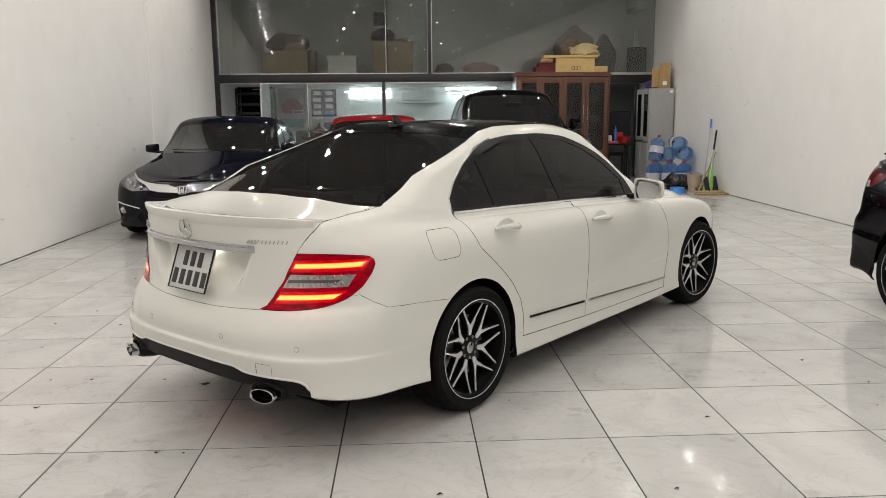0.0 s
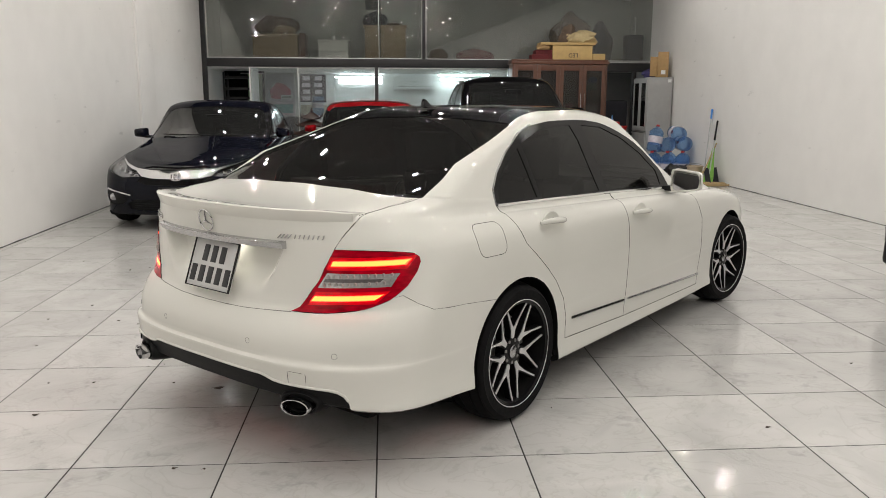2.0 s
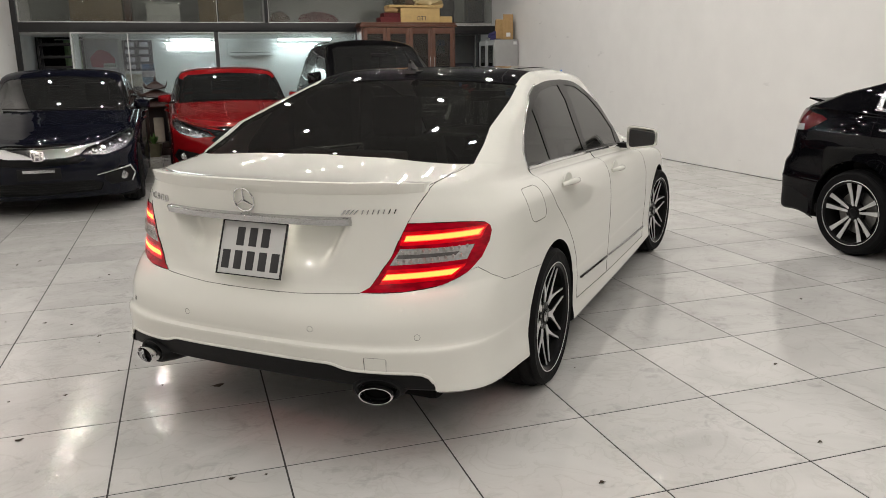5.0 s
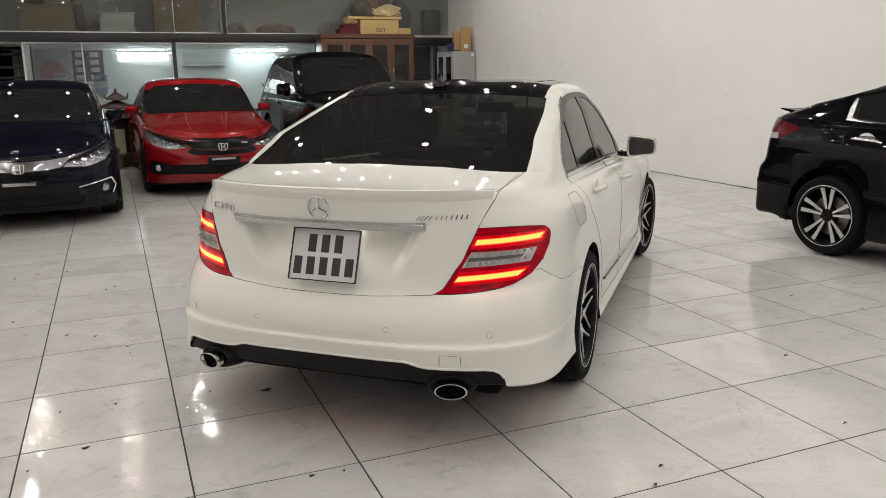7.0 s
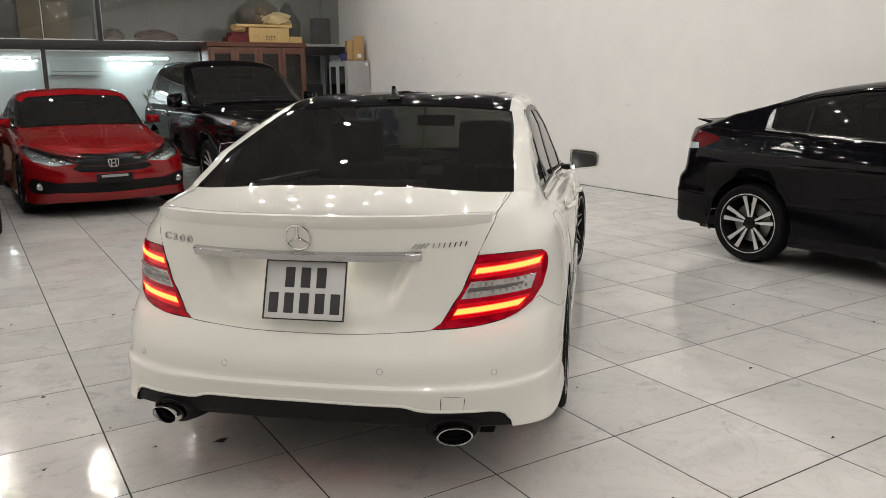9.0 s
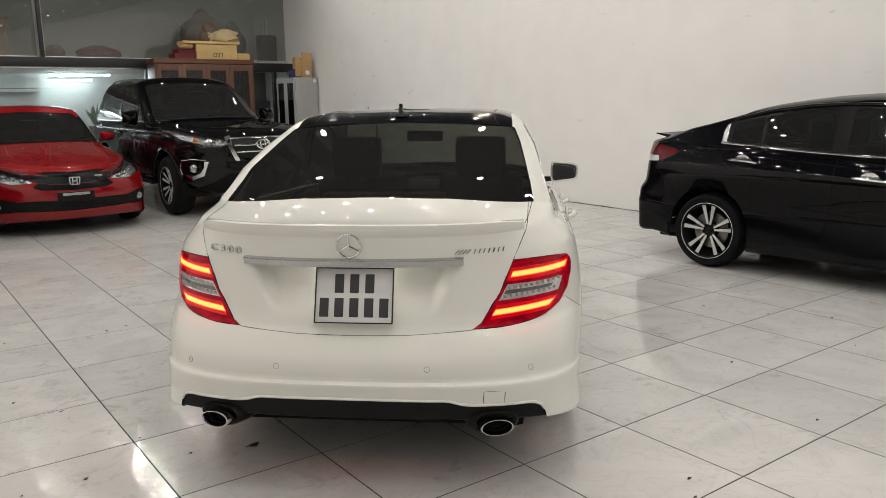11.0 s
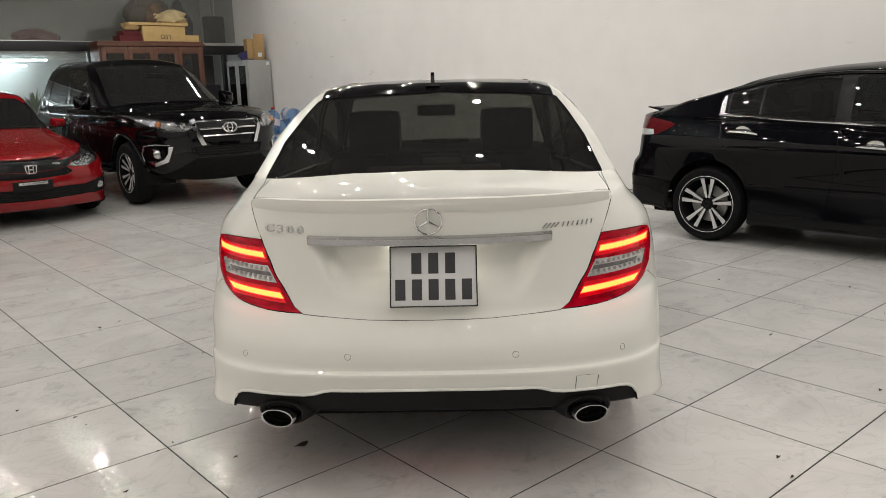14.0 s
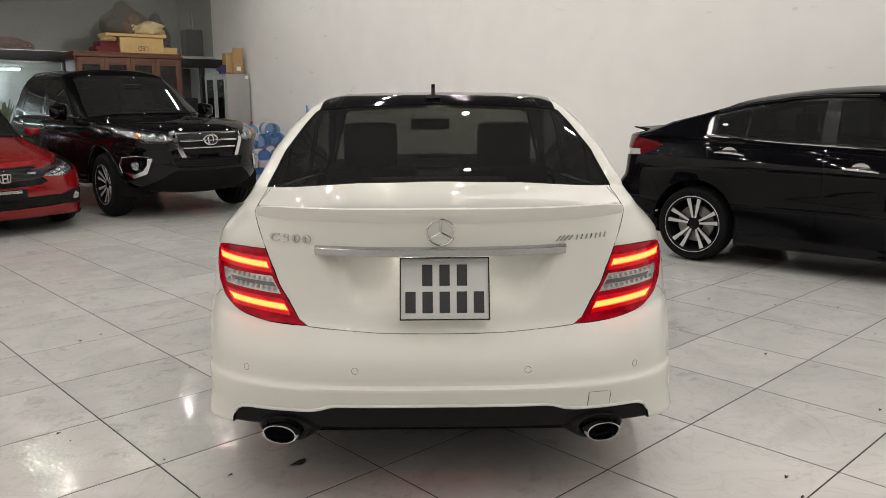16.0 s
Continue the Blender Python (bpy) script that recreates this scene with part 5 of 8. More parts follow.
    # bonnet seam
    f = cut(bm, [(0.0, 3.18), (0.52, 3.08), (0.66, 2.85), (0.715, 2.4), (0.73, 1.98), (0.60, 2.10), (0.0, 2.27), (-0.60, 2.10), (-0.73, 1.98), (-0.715, 2.4), (-0.66, 2.85), (-0.52, 3.08)], "z", lambda c, n: n.z > 0.3 and c.y > 1.9 and c.z > 0.7)
    part("bonnet", seam(take(bm, f)), M_WHITE, car)
    part("body", seam(bm, 0.0015, 0.022), M_WHITE, car)
    part("underbody", box(-0.62, 0.62, -0.70, 3.2, 0.18, 0.32, 0.03), M_DARK, car)
    # aerial fin
    fin = plate([(0.0, 0.0), (0.115, 0.0), (0.085, 0.018), (0.03, 0.058), (0.012, 0.066), (0.004, 0.05)], 0.018, "x", 0.004)
    p, n = on_body(tree, -0.02, 0.47, "z")
    bmesh.ops.transform(fin, matrix=Matrix.Translation((-0.029, 0.40, p.z - 0.012)), verts=fin.verts)
    aer = part("aerial", fin, M_GLOSSBLACK, car, "black shark-fin aerial")
    part("aerial_foot", box(-0.055, 0.015, 0.40, 0.54, p.z - 0.012, p.z + 0.006, 0.006), M_GLOSSBLACK, aer)
    part("interior_mirror", box(-0.16, 0.08, 1.53, 1.56, 1.175, 1.245, 0.02), M_TRIM, car)
    cabin(car, 1.10, 0.12, 0.66)
    part("parcel_shelf", box(-0.60, 0.60, -0.32, 0.10, 0.92, 0.94, 0.005), M_CABIN, car)
    part("high_brake_lamp", box(-0.27, 0.27, -0.30, -0.20, 0.94, 1.055, 0.015), M_SHELF, car, "grey brake lamp housing behind the rear window")
    for y in (0.033, 2.795):
        for s in (1, -1):
            wheel(car, 0.745 * s, y, 0.318, 0.238, 0.215, s, 7, "split", -7 if y > 1 else 0)
            arch_liner(car, y, 0.325, 0.366, 0.48 * s, 0.82 * s)
    return car


def strip_lip(tree):
    """The low lip along the boot's rear edge."""
    vs, fs = [], []
    n = 48
    for k in range(n + 1):
        x = -0.612 + 1.224 * k / n
        y0 = on_body(tree, x, 0.975, "y")[0].y
        top = on_body(tree, x, y0 + 0.07, "z")[0].z
        # the lip runs out flush towards both ends
        e = min(1.0, (0.612 - abs(x)) / 0.09)
        e = 0.12 + 0.88 * e * e * (3 - 2 * e)
        for dy, z in ((0.010, 0.972), (-0.004 * e, 0.985), (-0.014 * e, top + 0.004 * e), (-0.015 * e, top + 0.010 * e), (-0.009 * e, top + 0.0135 * e), (0.020, top + 0.011 * e), (0.095, top - 0.001)):
            vs.append((x, y0 + dy, z))
    for k in range(n):
        for j in range(6):
            fs.append((k * 7 + j, k * 7 + j + 1, k * 7 + j + 8, k * 7 + j + 7))
    fs += [tuple(range(7)), tuple(n * 7 + j for j in range(7))]
    b = shaped(vs, fs)
    bmesh.ops.recalc_face_normals(b, faces=b.faces)
    return b


def frame_plate(outer, inner, depth):
    """A flat frame between two outlines in (x, z), with a thickness along y."""
    n = len(outer)
    vs = [(a, d, b) for d in (0, depth) for a, b in outer] + [(a, d, b) for d in (0, depth) for a, b in inner]
    fs = []
    for i in range(n):
        j = (i + 1) % n
        fs += [(i, j, 2 * n + j, 2 * n + i), (n + i, n + j, 3 * n + j, 3 * n + i), (i, j, n + j, n + i), (2 * n + i, 2 * n + j, 3 * n + j, 3 * n + i)]
    b = shaped(vs, fs)
    bmesh.ops.recalc_face_normals(b, faces=b.faces)
    return b


M_PLATE_LAMP = glow("plate_lamp", (1.0, 0.95, 0.85), 20)
white_car()


# ---- the other cars ----
def remap(knots):
    a = [k[0] for k in knots]
    b = [k[1] for k in knots]
    return lambda v: float(np.interp(v, a, b)) + (0 if a[0] <= v <= a[-1] else (v - (a[0] if v < a[0] else a[-1])))


def reshaped(ys, zs, w, w_top=None):
    """The sedan's rings moved along by (from, to) pairs, for another body of the same make-up."""
    fy, fz = remap(ys), remap(zs)
    out = []
    for k, (a, b, c, d, e, f, g, zl, cr) in enumerate(SALOON_RINGS):
        na, nd = fy(a), fy(d)
        gw = g * (w if k < 14 else (w_top or w))
        seen, zz = set(), []
        for y, z in zl:
            yy = fy(y)
            if yy not in seen:
                seen.add(yy)
                zz.append((yy, fz(z)))
        out.append((na, fy(a + b) - na, c, nd, nd - fy(d - e), f, gw, zz, cr))
    return out


def mirrored(half):
    return half + [(-a, b) for a, b in half[::-1] if a > 1e-6]


def front_lamp(car, bm, tree, poly, s, bulbs):
    """A head lamp: a bowl behind clear glass, with its bulbs."""
    f = cut(bm, [(a * s, b) for a, b in poly], "y", lambda c, n: c.y > 2.6 and c.x * s > 0.2)
    b = take(bm, f)
    bowl = b.copy()
    bowl.normal_update()
    for v in bowl.verts:
        v.co -= v.normal * 0.035
    lamp = part("head_lamp", seam(b, 0.001, 0.02, 0.002), M_LAMP_GLASS, car, "clear head lamp")
    part("reflector", bowl, M_LAMP_BOWL, lamp)
    for x, z, r, m in bulbs:
        p, n = on_body(tree, x * s, z, "f")
        part("bulb", lathe([(0.0, 0.004), (r * 0.6, 0.002), (r, -0.006), (r * 1.1, -0.02)], 16, "y", Matrix.Translation(p - n * 0.018)), m, lamp)
    return lamp


def black_panel(name, car, bm, poly, material, deep=0.02, sink=-0.01, low=2.6, label=""):
    f = cut(bm, poly, "y", lambda c, n: c.y > low and n.y > 0.02)
    if not f:
        return None
    return part(name, seam(take(bm, f), 0.0, deep, sink), material, car, label)


def side_glass(car, bm, tree, s, dlo, panes, top=1.5, chrome=None, zmin=0.8):
    f = cut(bm, dlo, "x", lambda c, n: c.x * s > 0.4 and c.z > zmin and abs(n.x) > 0.2)
    fb = take(bm, f)
    got = []
    for nm, poly in panes:
        ff = cut(fb, poly, "x", lambda c, n: True)
        got.append((nm, take(fb, ff)))
    fr = part("window_frame", seam(fb, 0.001, 0.006), M_WINFRAME, car)
    for nm, b in got:
        if len(b.faces):
            part(nm, seam(b, 0.0005, 0.003, -0.003), M_TINT_SCREEN, fr)
    if chrome:
        part("chrome_strip", strip_on(tree, chrome, "x", 0.009, s, 0.003), M_CHROME, fr)
    return fr


def door_panel(name, car, bm, poly, s, material, zmax):
    f = cut(bm, poly, "x", lambda c, n: c.x * s > 0.4 and c.z < zmax)
    return part(name, seam(take(bm, f)), material, car) if f else car


def wipers(car, tree, pts):
    for a, b in pts:
        ps = [on_body(tree, a[0] + (b[0] - a[0]) * k / 6, a[1] + (b[1] - a[1]) * k / 6, "f") for k in range(7)]
        part("wiper", tube([p + n * 0.012 for p, n in ps], 0.007, 6), M_TRIM, car)


COMPACT_RINGS = reshaped([(-1.04, -1.02), (-0.47, -0.62), (0.36, 0.10), (1.52, 1.12), (2.28, 2.04), (3.2, 3.36), (3.6, 3.60)], [(0.19, 0.17), (0.5, 0.48), (0.70, 0.66), (0.765, 0.705), (0.85, 0.80), (0.96, 0.955), (1.06, 1.05), (1.31, 1.275), (1.44, 1.416)], 1.016, 1.055)
COMPACT_RINGS[16:] = [(*r[:6], r[6] * 1.07, [(y, z + 0.018) for y, z in r[7]], r[8]) for r in COMPACT_RINGS[16:]]


def compact_sedan(m, paint, label, sporty):
    car = tagged(empty("car", m), label, "car", "cars at the back of the showroom")
    bm, tree = shell(loft(COMPACT_RINGS, [SEDAN_TAPER] * 14 + [NO_TAPER] * 6))
    arches(bm, (0, 2.70), 0.335, 0.355)
    wind = [(0.0, 0.958), (0.45, 0.950), (0.735, 0.930), (0.70, 1.07), (0.625, 1.265), (0.56, 1.300), (0.0, 1.330)]
    f = cut(bm, mirrored(wind), "y", lambda c, n: n.y > 0.15 and 0.9 < c.y < 2.1)
    part("windscreen", seam(take(bm, f), 0.001, 0.004, -0.004), M_TINT_SCREEN, car, "tinted windscreen")
    rg = [(0.0, 1.07), (0.62, 1.05), (0.56, 1.26), (0.0, 1.31)]
    f = cut(bm, mirrored(rg), "y", lambda c, n: n.y < -0.1 and -0.7 < c.y < 0.3)
    if f:
        part("rear_window", seam(take(bm, f), 0.001, 0.004, -0.004), M_TINT_DARK, car)
    for s in (1, -1):
        dlo = [(-0.20, 1.005), (0.0, 1.13), (0.25, 1.235), (0.60, 1.29), (0.9, 1.288), (1.15, 1.235), (1.45, 1.08), (1.62, 0.965), (1.62, 0.935)]
        side_glass(car, bm, tree, s, dlo, [("rear_door_window", [(-0.05, 1.02), (0.62, 0.99), (0.62, 1.27), (0.26, 1.215), (0.03, 1.11)]), ("front_door_window", [(0.70, 0.985), (1.52, 0.955), (1.40, 1.075), (1.12, 1.215), (0.88, 1.268), (0.70, 1.272)])], chrome=[(-0.2, 1.0), (0.6, 0.97), (1.6, 0.935)])
        mid = [(0.70, 0.28), (0.74, 0.6), (0.72, 0.93)]
        d = door_panel("front_door", car, bm, mid + [(1.60, 0.915), (1.80, 0.80), (1.86, 0.55), (1.80, 0.25)], s, paint, 0.96)
        door_handle(d, tree, 0.88, 0.80, s, paint if sporty else M_CHROME)
        side_mirror(d, 0.915 * s, 1.50, 0.985, s, paint if sporty else M_BLUE, 0.175, 0.115)
        d = door_panel("rear_door", car, bm, [(-0.22, 0.97), (-0.1, 0.8), (0.2, 0.62), (0.33, 0.45), (0.33, 0.29)] + mid, s, paint, 1.0)
        door_handle(d, tree, -0.05, 0.83, s, paint if sporty else M_CHROME)
        lampo = [(0.385, 0.600), (0.44, 0.654), (0.60, 0.700), (0.795, 0.775), (0.850, 0.790), (0.835, 0.70), (0.77, 0.635), (0.60, 0.585)]
        lamp = front_lamp(car, bm, tree, lampo, s, [(0.50 + 0.075 * k, 0.635 + 0.022 * k, 0.026, M_CHROME) for k in range(4)])
        fog = [(0.56, 0.335), (0.57, 0.400), (0.80, 0.450), (0.85, 0.36), (0.80, 0.285), (0.62, 0.28)]
        pocket = black_panel("fog_pocket", car, bm, [(a * s, b) for a, b in fog], M_TRIM)
        p, n = on_body(tree, 0.735 * s, 0.362, "f")
        fl = part("fog_lamp", lathe([(0.0, 0.012), (0.030, 0.008), (0.040, 0.004), (0.044, -0.02)], 24, "y", Matrix.Translation(p - Vector((0, 0.008, 0)))), M_LAMP_BOWL, pocket)
        if not sporty:
            part("fog_trim", strip_on(tree, [(0.50 * s, 0.395), (0.66 * s, 0.428), (0.80 * s, 0.452), (0.835 * s, 0.37), (0.80 * s, 0.29)], "f", 0.010, 1, 0.004), M_CHROME, pocket)
    bar = [(0.0, 0.655), (0.25, 0.661), (0.42, 0.678), (0.60, 0.714), (0.72, 0.752), (0.725, 0.746), (0.60, 0.703), (0.43, 0.655), (0.37, 0.600), (0.26, 0.580), (0.0, 0.570)]
    chrome = [(a, b) for a, b in bar]
    poly = chrome + [(-a, b) for a, b in chrome[-2:0:-1]]
    g = black_panel("front_wing_bar", car, bm, poly, M_GRILLE if sporty else M_CHROME, 0.02, 0.006, label="gloss black grille bar" if sporty else "broad chrome grille bar")
    low_strip = [(0.0, 0.564), (0.26, 0.576), (0.36, 0.597), (0.42, 0.55), (0.34, 0.515), (0.0, 0.500)]
    black_panel("grille", car, bm, mirrored(low_strip), M_GRILLE)
    gap = [(0.0, 0.690), (0.28, 0.700), (0.36, 0.690), (0.25, 0.664), (0.0, 0.657)]
    black_panel("upper_grille", car, bm, mirrored(gap), M_GRILLE)
    lower = [(0.0, 0.395), (0.40, 0.40), (0.60, 0.395), (0.63, 0.295), (0.50, 0.285), (0.0, 0.275)] if sporty else [(0.0, 0.340), (0.45, 0.350), (0.55, 0.30), (0.52, 0.235), (0.0, 0.222)]
    intake = black_panel("lower_intake", car, bm, mirrored(lower), M_TRIM, 0.03, -0.015)
    for z in (0.295, 0.32, 0.345, 0.37) if sporty else (0.25, 0.275, 0.30, 0.325):
        part("intake_slat", strip_on(tree, [(-0.48, z), (0, z - 0.004), (0.48, z)], "f", 0.004, 1, -0.012), M_TRIM, intake)
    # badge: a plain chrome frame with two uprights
    p, n = on_body(tree, 0, 0.600, "f")
    fr = frame_plate(rounded([(-0.048, -0.045), (0.048, -0.045), (0.062, 0.045), (-0.062, 0.045)], 0.02, 3), rounded([(-0.039, -0.036), (0.039, -0.036), (0.050, 0.036), (-0.050, 0.036)], 0.014, 3), 0.012)
    bmesh.ops.transform(fr, matrix=Matrix.Translation(p + Vector((0, 0.008, 0))), verts=fr.verts)
    bd = part("badge", fr, M_CHROME, car, "chrome badge frame")
    for x in (-0.022, 0.022):
        part("badge_bar", box(x - 0.006, x + 0.006, p.y + 0.010, p.y + 0.022, p.z - 0.038, p.z + 0.038, 0.002), M_CHROME, bd)
    part("badge_bar", box(-0.022, 0.022, p.y + 0.010, p.y + 0.020, p.z - 0.007, p.z + 0.007, 0.002), M_CHROME, bd)
    if sporty:
        q, n = on_body(tree, -0.26, 0.640, "f")
        part("side_badge", box(-0.30, -0.22, q.y + 0.006, q.y + 0.014, 0.628, 0.652, 0.003), M_SATIN, car)
    p, n = on_body(tree, 0, 0.43, "f")
    pl = part("plate_holder", box(-0.19, 0.19, p.y - 0.01, p.y + 0.014, 0.375, 0.485, 0.006), M_TRIM, car)
    part("plate_strip", box(-0.14, 0.14, p.y + 0.014, p.y + 0.020, 0.445, 0.475, 0.003), M_SATIN, pl)
    f = cut(bm, mirrored([(0.0, 3.42), (0.45, 3.34), (0.66, 3.10), (0.74, 2.5), (0.75, 1.93), (0.55, 1.96), (0.0, 2.03)]), "z", lambda c, n: n.z > 0.25 and c.y > 1.85 and c.z > 0.66)
    part("bonnet", seam(take(bm, f)), paint, car)
    wipers(car, tree, [((-0.60, 0.955), (0.10, 0.972)), ((-0.05, 0.965), (0.55, 0.970))])
    part("body", seam(bm, 0.0015, 0.02), paint, car)
    part("underbody", box(-0.66, 0.66, -0.75, 3.2, 0.16, 0.3, 0.03), M_DARK, car)
    cabin(car, 0.85, -0.15, 0.68, dash=1.55)
    part("interior_mirror", box(-0.11, 0.11, 1.28, 1.31, 1.16, 1.22, 0.02), M_TRIM, car)
    for y in (0, 2.70):
        for s in (1, -1):
            wheel(car, 0.785 * s, y, 0.322, 0.216, 0.215, s, 5, "plain")
            arch_liner(car, y, 0.335, 0.368, 0.5 * s, 0.86 * s)
    return car


compact_sedan(pose(-2.86, 12.25, 0, 0, 0, 180.8), M_BLUE, "dark blue sedan with a broad chrome grille bar, parked facing out", False)
compact_sedan(pose(-0.80, 13.75, 0, 0, 0, 180.9), M_RED, "bright red sedan with a gloss black grille, parked facing out", True)

SUV_RINGS = [
    (-0.85, 0.3, 3, 3.40, 0.6, 2.3, 0.70, [(-1, 0.36), (3.4, 0.30)], 0),
    (-0.98, 0.4, 3, 3.50, 0.75, 2.3, 0.85, [(-1, 0.40), (0.5, 0.38), (2.3, 0.38), (3.2, 0.36), (3.5, 0.29)], 0),
    (-1.05, 0.45, 3, 3.62, 0.80, 2.3, 0.915, [(-1, 0.48), (0.5, 0.46), (2.3, 0.46), (3.3, 0.42), (3.6, 0.37)], 0),
    (-1.08, 0.45, 3, 3.70, 0.82, 2.3, 0.925, [(-1, 0.60), (3.5, 0.56)], 0),
    (-1.06, 0.42, 3, 3.70, 0.82, 2.35, 0.925, [(-1, 0.72), (3.5, 0.70)], 0),
    (-1.04, 0.42, 3, 3.69, 0.82, 2.4, 0.922, [(-1, 0.86), (3.5, 0.83)], 0),
    (-1.02, 0.42, 3, 3.66, 0.68, 2.6, 0.918, [(-1, 0.98), (2, 0.98), (3.5, 0.95)], 0),
    (-1.00, 0.42, 3, 3.575, 0.75, 2.6, 0.905, [(-1, 1.06), (2, 1.06), (3.0, 1.045), (3.6, 0.998)], 0),
    (-0.98, 0.42, 3, 3.46, 0.85, 2.6, 0.885, [(-1, 1.12), (0, 1.10), (2, 1.09), (3.0, 1.078), (3.46, 1.048), (3.6, 1.03)], 0),
    (-0.97, 0.40, 3, 3.31, 0.85, 2.6, 0.870, [(-1, 1.15), (0, 1.13), (2, 1.11), (3.0, 1.104), (3.31, 1.090), (3.6, 1.07)], 0),
    (-0.95, 0.38, 3, 2.36, 0.55, 2.6, 0.855, [(-1, 1.19), (0, 1.16), (1.8, 1.135), (2.36, 1.185)], 0.01),
    (-0.93, 0.36, 3, 2.30, 0.55, 2.6, 0.848, [(-1, 1.21), (0, 1.18), (1.8, 1.15), (2.36, 1.20)], 0.01),
    (-0.70, 0.30, 3, 1.42, 0.40, 2.6, 0.680, [(-1, 1.65), (0.2, 1.70), (1.0, 1.705), (1.42, 1.665)], 0.02),
    (-0.66, 0.30, 3, 1.32, 0.40, 2.6, 0.630, [(-1, 1.69), (0.2, 1.742), (1.0, 1.742), (1.42, 1.70)], 0.02),
    (-0.55, 0.2, 3, 1.10, 0.2, 3, 0.42, [(-1, 1.75), (0.2, 1.785), (1.2, 1.78), (1.6, 1.75)], 0.01),
    (-0.30, 0.1, 3, 0.9, 0.1, 3, 0.10, [(-1, 1.77), (0.2, 1.80), (1.2, 1.79)], 0),
]


def suv(m):
    car = tagged(empty("car", m), "glossy black seven-seat off-roader with a chrome grille, parked facing out", "car", "cars at the back of the showroom")
    bm, tree = shell(loft(SUV_RINGS, [[(-1.1, 0.97), (0, 1), (2.4, 1), (3.7, 0.955)]] * 10 + [NO_TAPER] * 6))
    arches(bm, (0, 2.745), 0.40, 0.435)
    wind = [(0.0, 1.215), (0.5, 1.20), (0.76, 1.175), (0.71, 1.35), (0.63, 1.655), (0.55, 1.685), (0.0, 1.705)]
    f = cut(bm, mirrored(wind), "y", lambda c, n: n.y > 0.15 and 1.15 < c.y < 2.4)
    part("windscreen", seam(take(bm, f), 0.001, 0.004, -0.004), M_TINT_SCREEN, car, "tinted windscreen")
    for s in (1, -1):
        dlo = [(-0.78, 1.24), (-0.72, 1.42), (-0.58, 1.60), (-0.3, 1.665), (0.3, 1.69), (0.8, 1.675), (1.12, 1.625), (1.58, 1.40), (1.90, 1.19), (1.90, 1.165), (0, 1.195), (-0.4, 1.26)]
        side_glass(car, bm, tree, s, dlo, [("quarter_window", [(-0.68, 1.31), (-0.42, 1.29), (-0.30, 1.635), (-0.52, 1.59)]), ("rear_door_window", [(-0.30, 1.255), (0.02, 1.215), (0.55, 1.20), (0.55, 1.665), (-0.16, 1.64)]), ("front_door_window", [(0.63, 1.20), (1.75, 1.185), (1.50, 1.37), (1.08, 1.60), (0.80, 1.65), (0.63, 1.65)])], chrome=[(-0.78, 1.225), (-0.4, 1.25), (0.0, 1.187), (1.0, 1.172), (1.9, 1.158)], zmin=1.05)
        mid = [(0.58, 0.46), (0.60, 0.8), (0.58, 1.15)]
        d = door_panel("front_door", car, bm, mid + [(1.85, 1.14), (1.98, 0.95), (2.0, 0.7), (1.92, 0.46)], s, M_BLACK_SUV, 1.18)
        door_handle(d, tree, 0.78, 1.02, s, M_CHROME, 0.22)
        side_mirror(d, 1.0 * s, 1.68, 1.23, s, M_BLACK_SUV, 0.20, 0.18)
        d = door_panel("rear_door", car, bm, [(-0.35, 1.16), (-0.28, 0.95), (0.25, 0.82), (0.44, 0.62), (0.46, 0.46)] + mid, s, M_BLACK_SUV, 1.2)
        door_handle(d, tree, -0.16, 1.06, s, M_CHROME, 0.22)
        lampo = [(0.425, 0.93), (0.42, 1.005), (0.62, 1.035), (0.86, 1.115), (0.90, 1.10), (0.88, 1.00), (0.70, 0.885), (0.50, 0.885)]
        front_lamp(car, bm, tree, lampo, s, [(0.52, 0.962, 0.035, M_CHROME), (0.62, 0.955, 0.045, M_LAMP_BOWL), (0.74, 0.985, 0.030, M_AMBER)])
        fog = [(0.56, 0.700), (0.86, 0.715), (0.865, 0.49), (0.78, 0.46), (0.68, 0.55)]
        pocket = black_panel("fog_pocket", car, bm, [(a * s, b) for a, b in fog], M_BLACK_SUV)
        part("fog_chrome", strip_on(tree, [(0.66 * s, 0.735), (0.78 * s, 0.742), (0.855 * s, 0.722), (0.872 * s, 0.64), (0.855 * s, 0.55)], "f", 0.006, 1, 0.004), M_CHROME, pocket)
        tri = [(0.630, 0.715), (0.672, 0.715), (0.680, 0.640), (0.712, 0.575), (0.775, 0.535), (0.830, 0.552), (0.775, 0.490), (0.678, 0.545)]
        vs = [on_body(tree, a * s, b, "f") for a, b in tri]
        b = shaped([p + n * 0.016 for p, n in vs] + [p - n * 0.01 for p, n in vs], [tuple(range(8)), tuple(range(15, 7, -1))] + [(i, i + 8, (i + 1) % 8 + 8, (i + 1) % 8) for i in range(8)])
        bmesh.ops.recalc_face_normals(b, faces=b.faces)
        bmesh.ops.triangulate(b, faces=b.faces)
        part("fog_blade", b, M_CHROME, pocket, smooth=15)
        p, n = on_body(tree, 0.765 * s, 0.63, "f")
        part("fog_lamp", lathe([(0.0, 0.016), (0.04, 0.012), (0.05, 0.006), (0.055, -0.02)], 24, "y", Matrix.Translation(p)), M_LAMP_BOWL, pocket)
        part("roof_rail", tube([(0.60 * s, y, on_body(tree, 0.60 * s, y, "z")[0].z + (0.026 if 0 < k < 8 else -0.005)) for k, y in enumerate(np.linspace(-0.50, 1.0, 9))], 0.013, 8), M_SATIN, car)
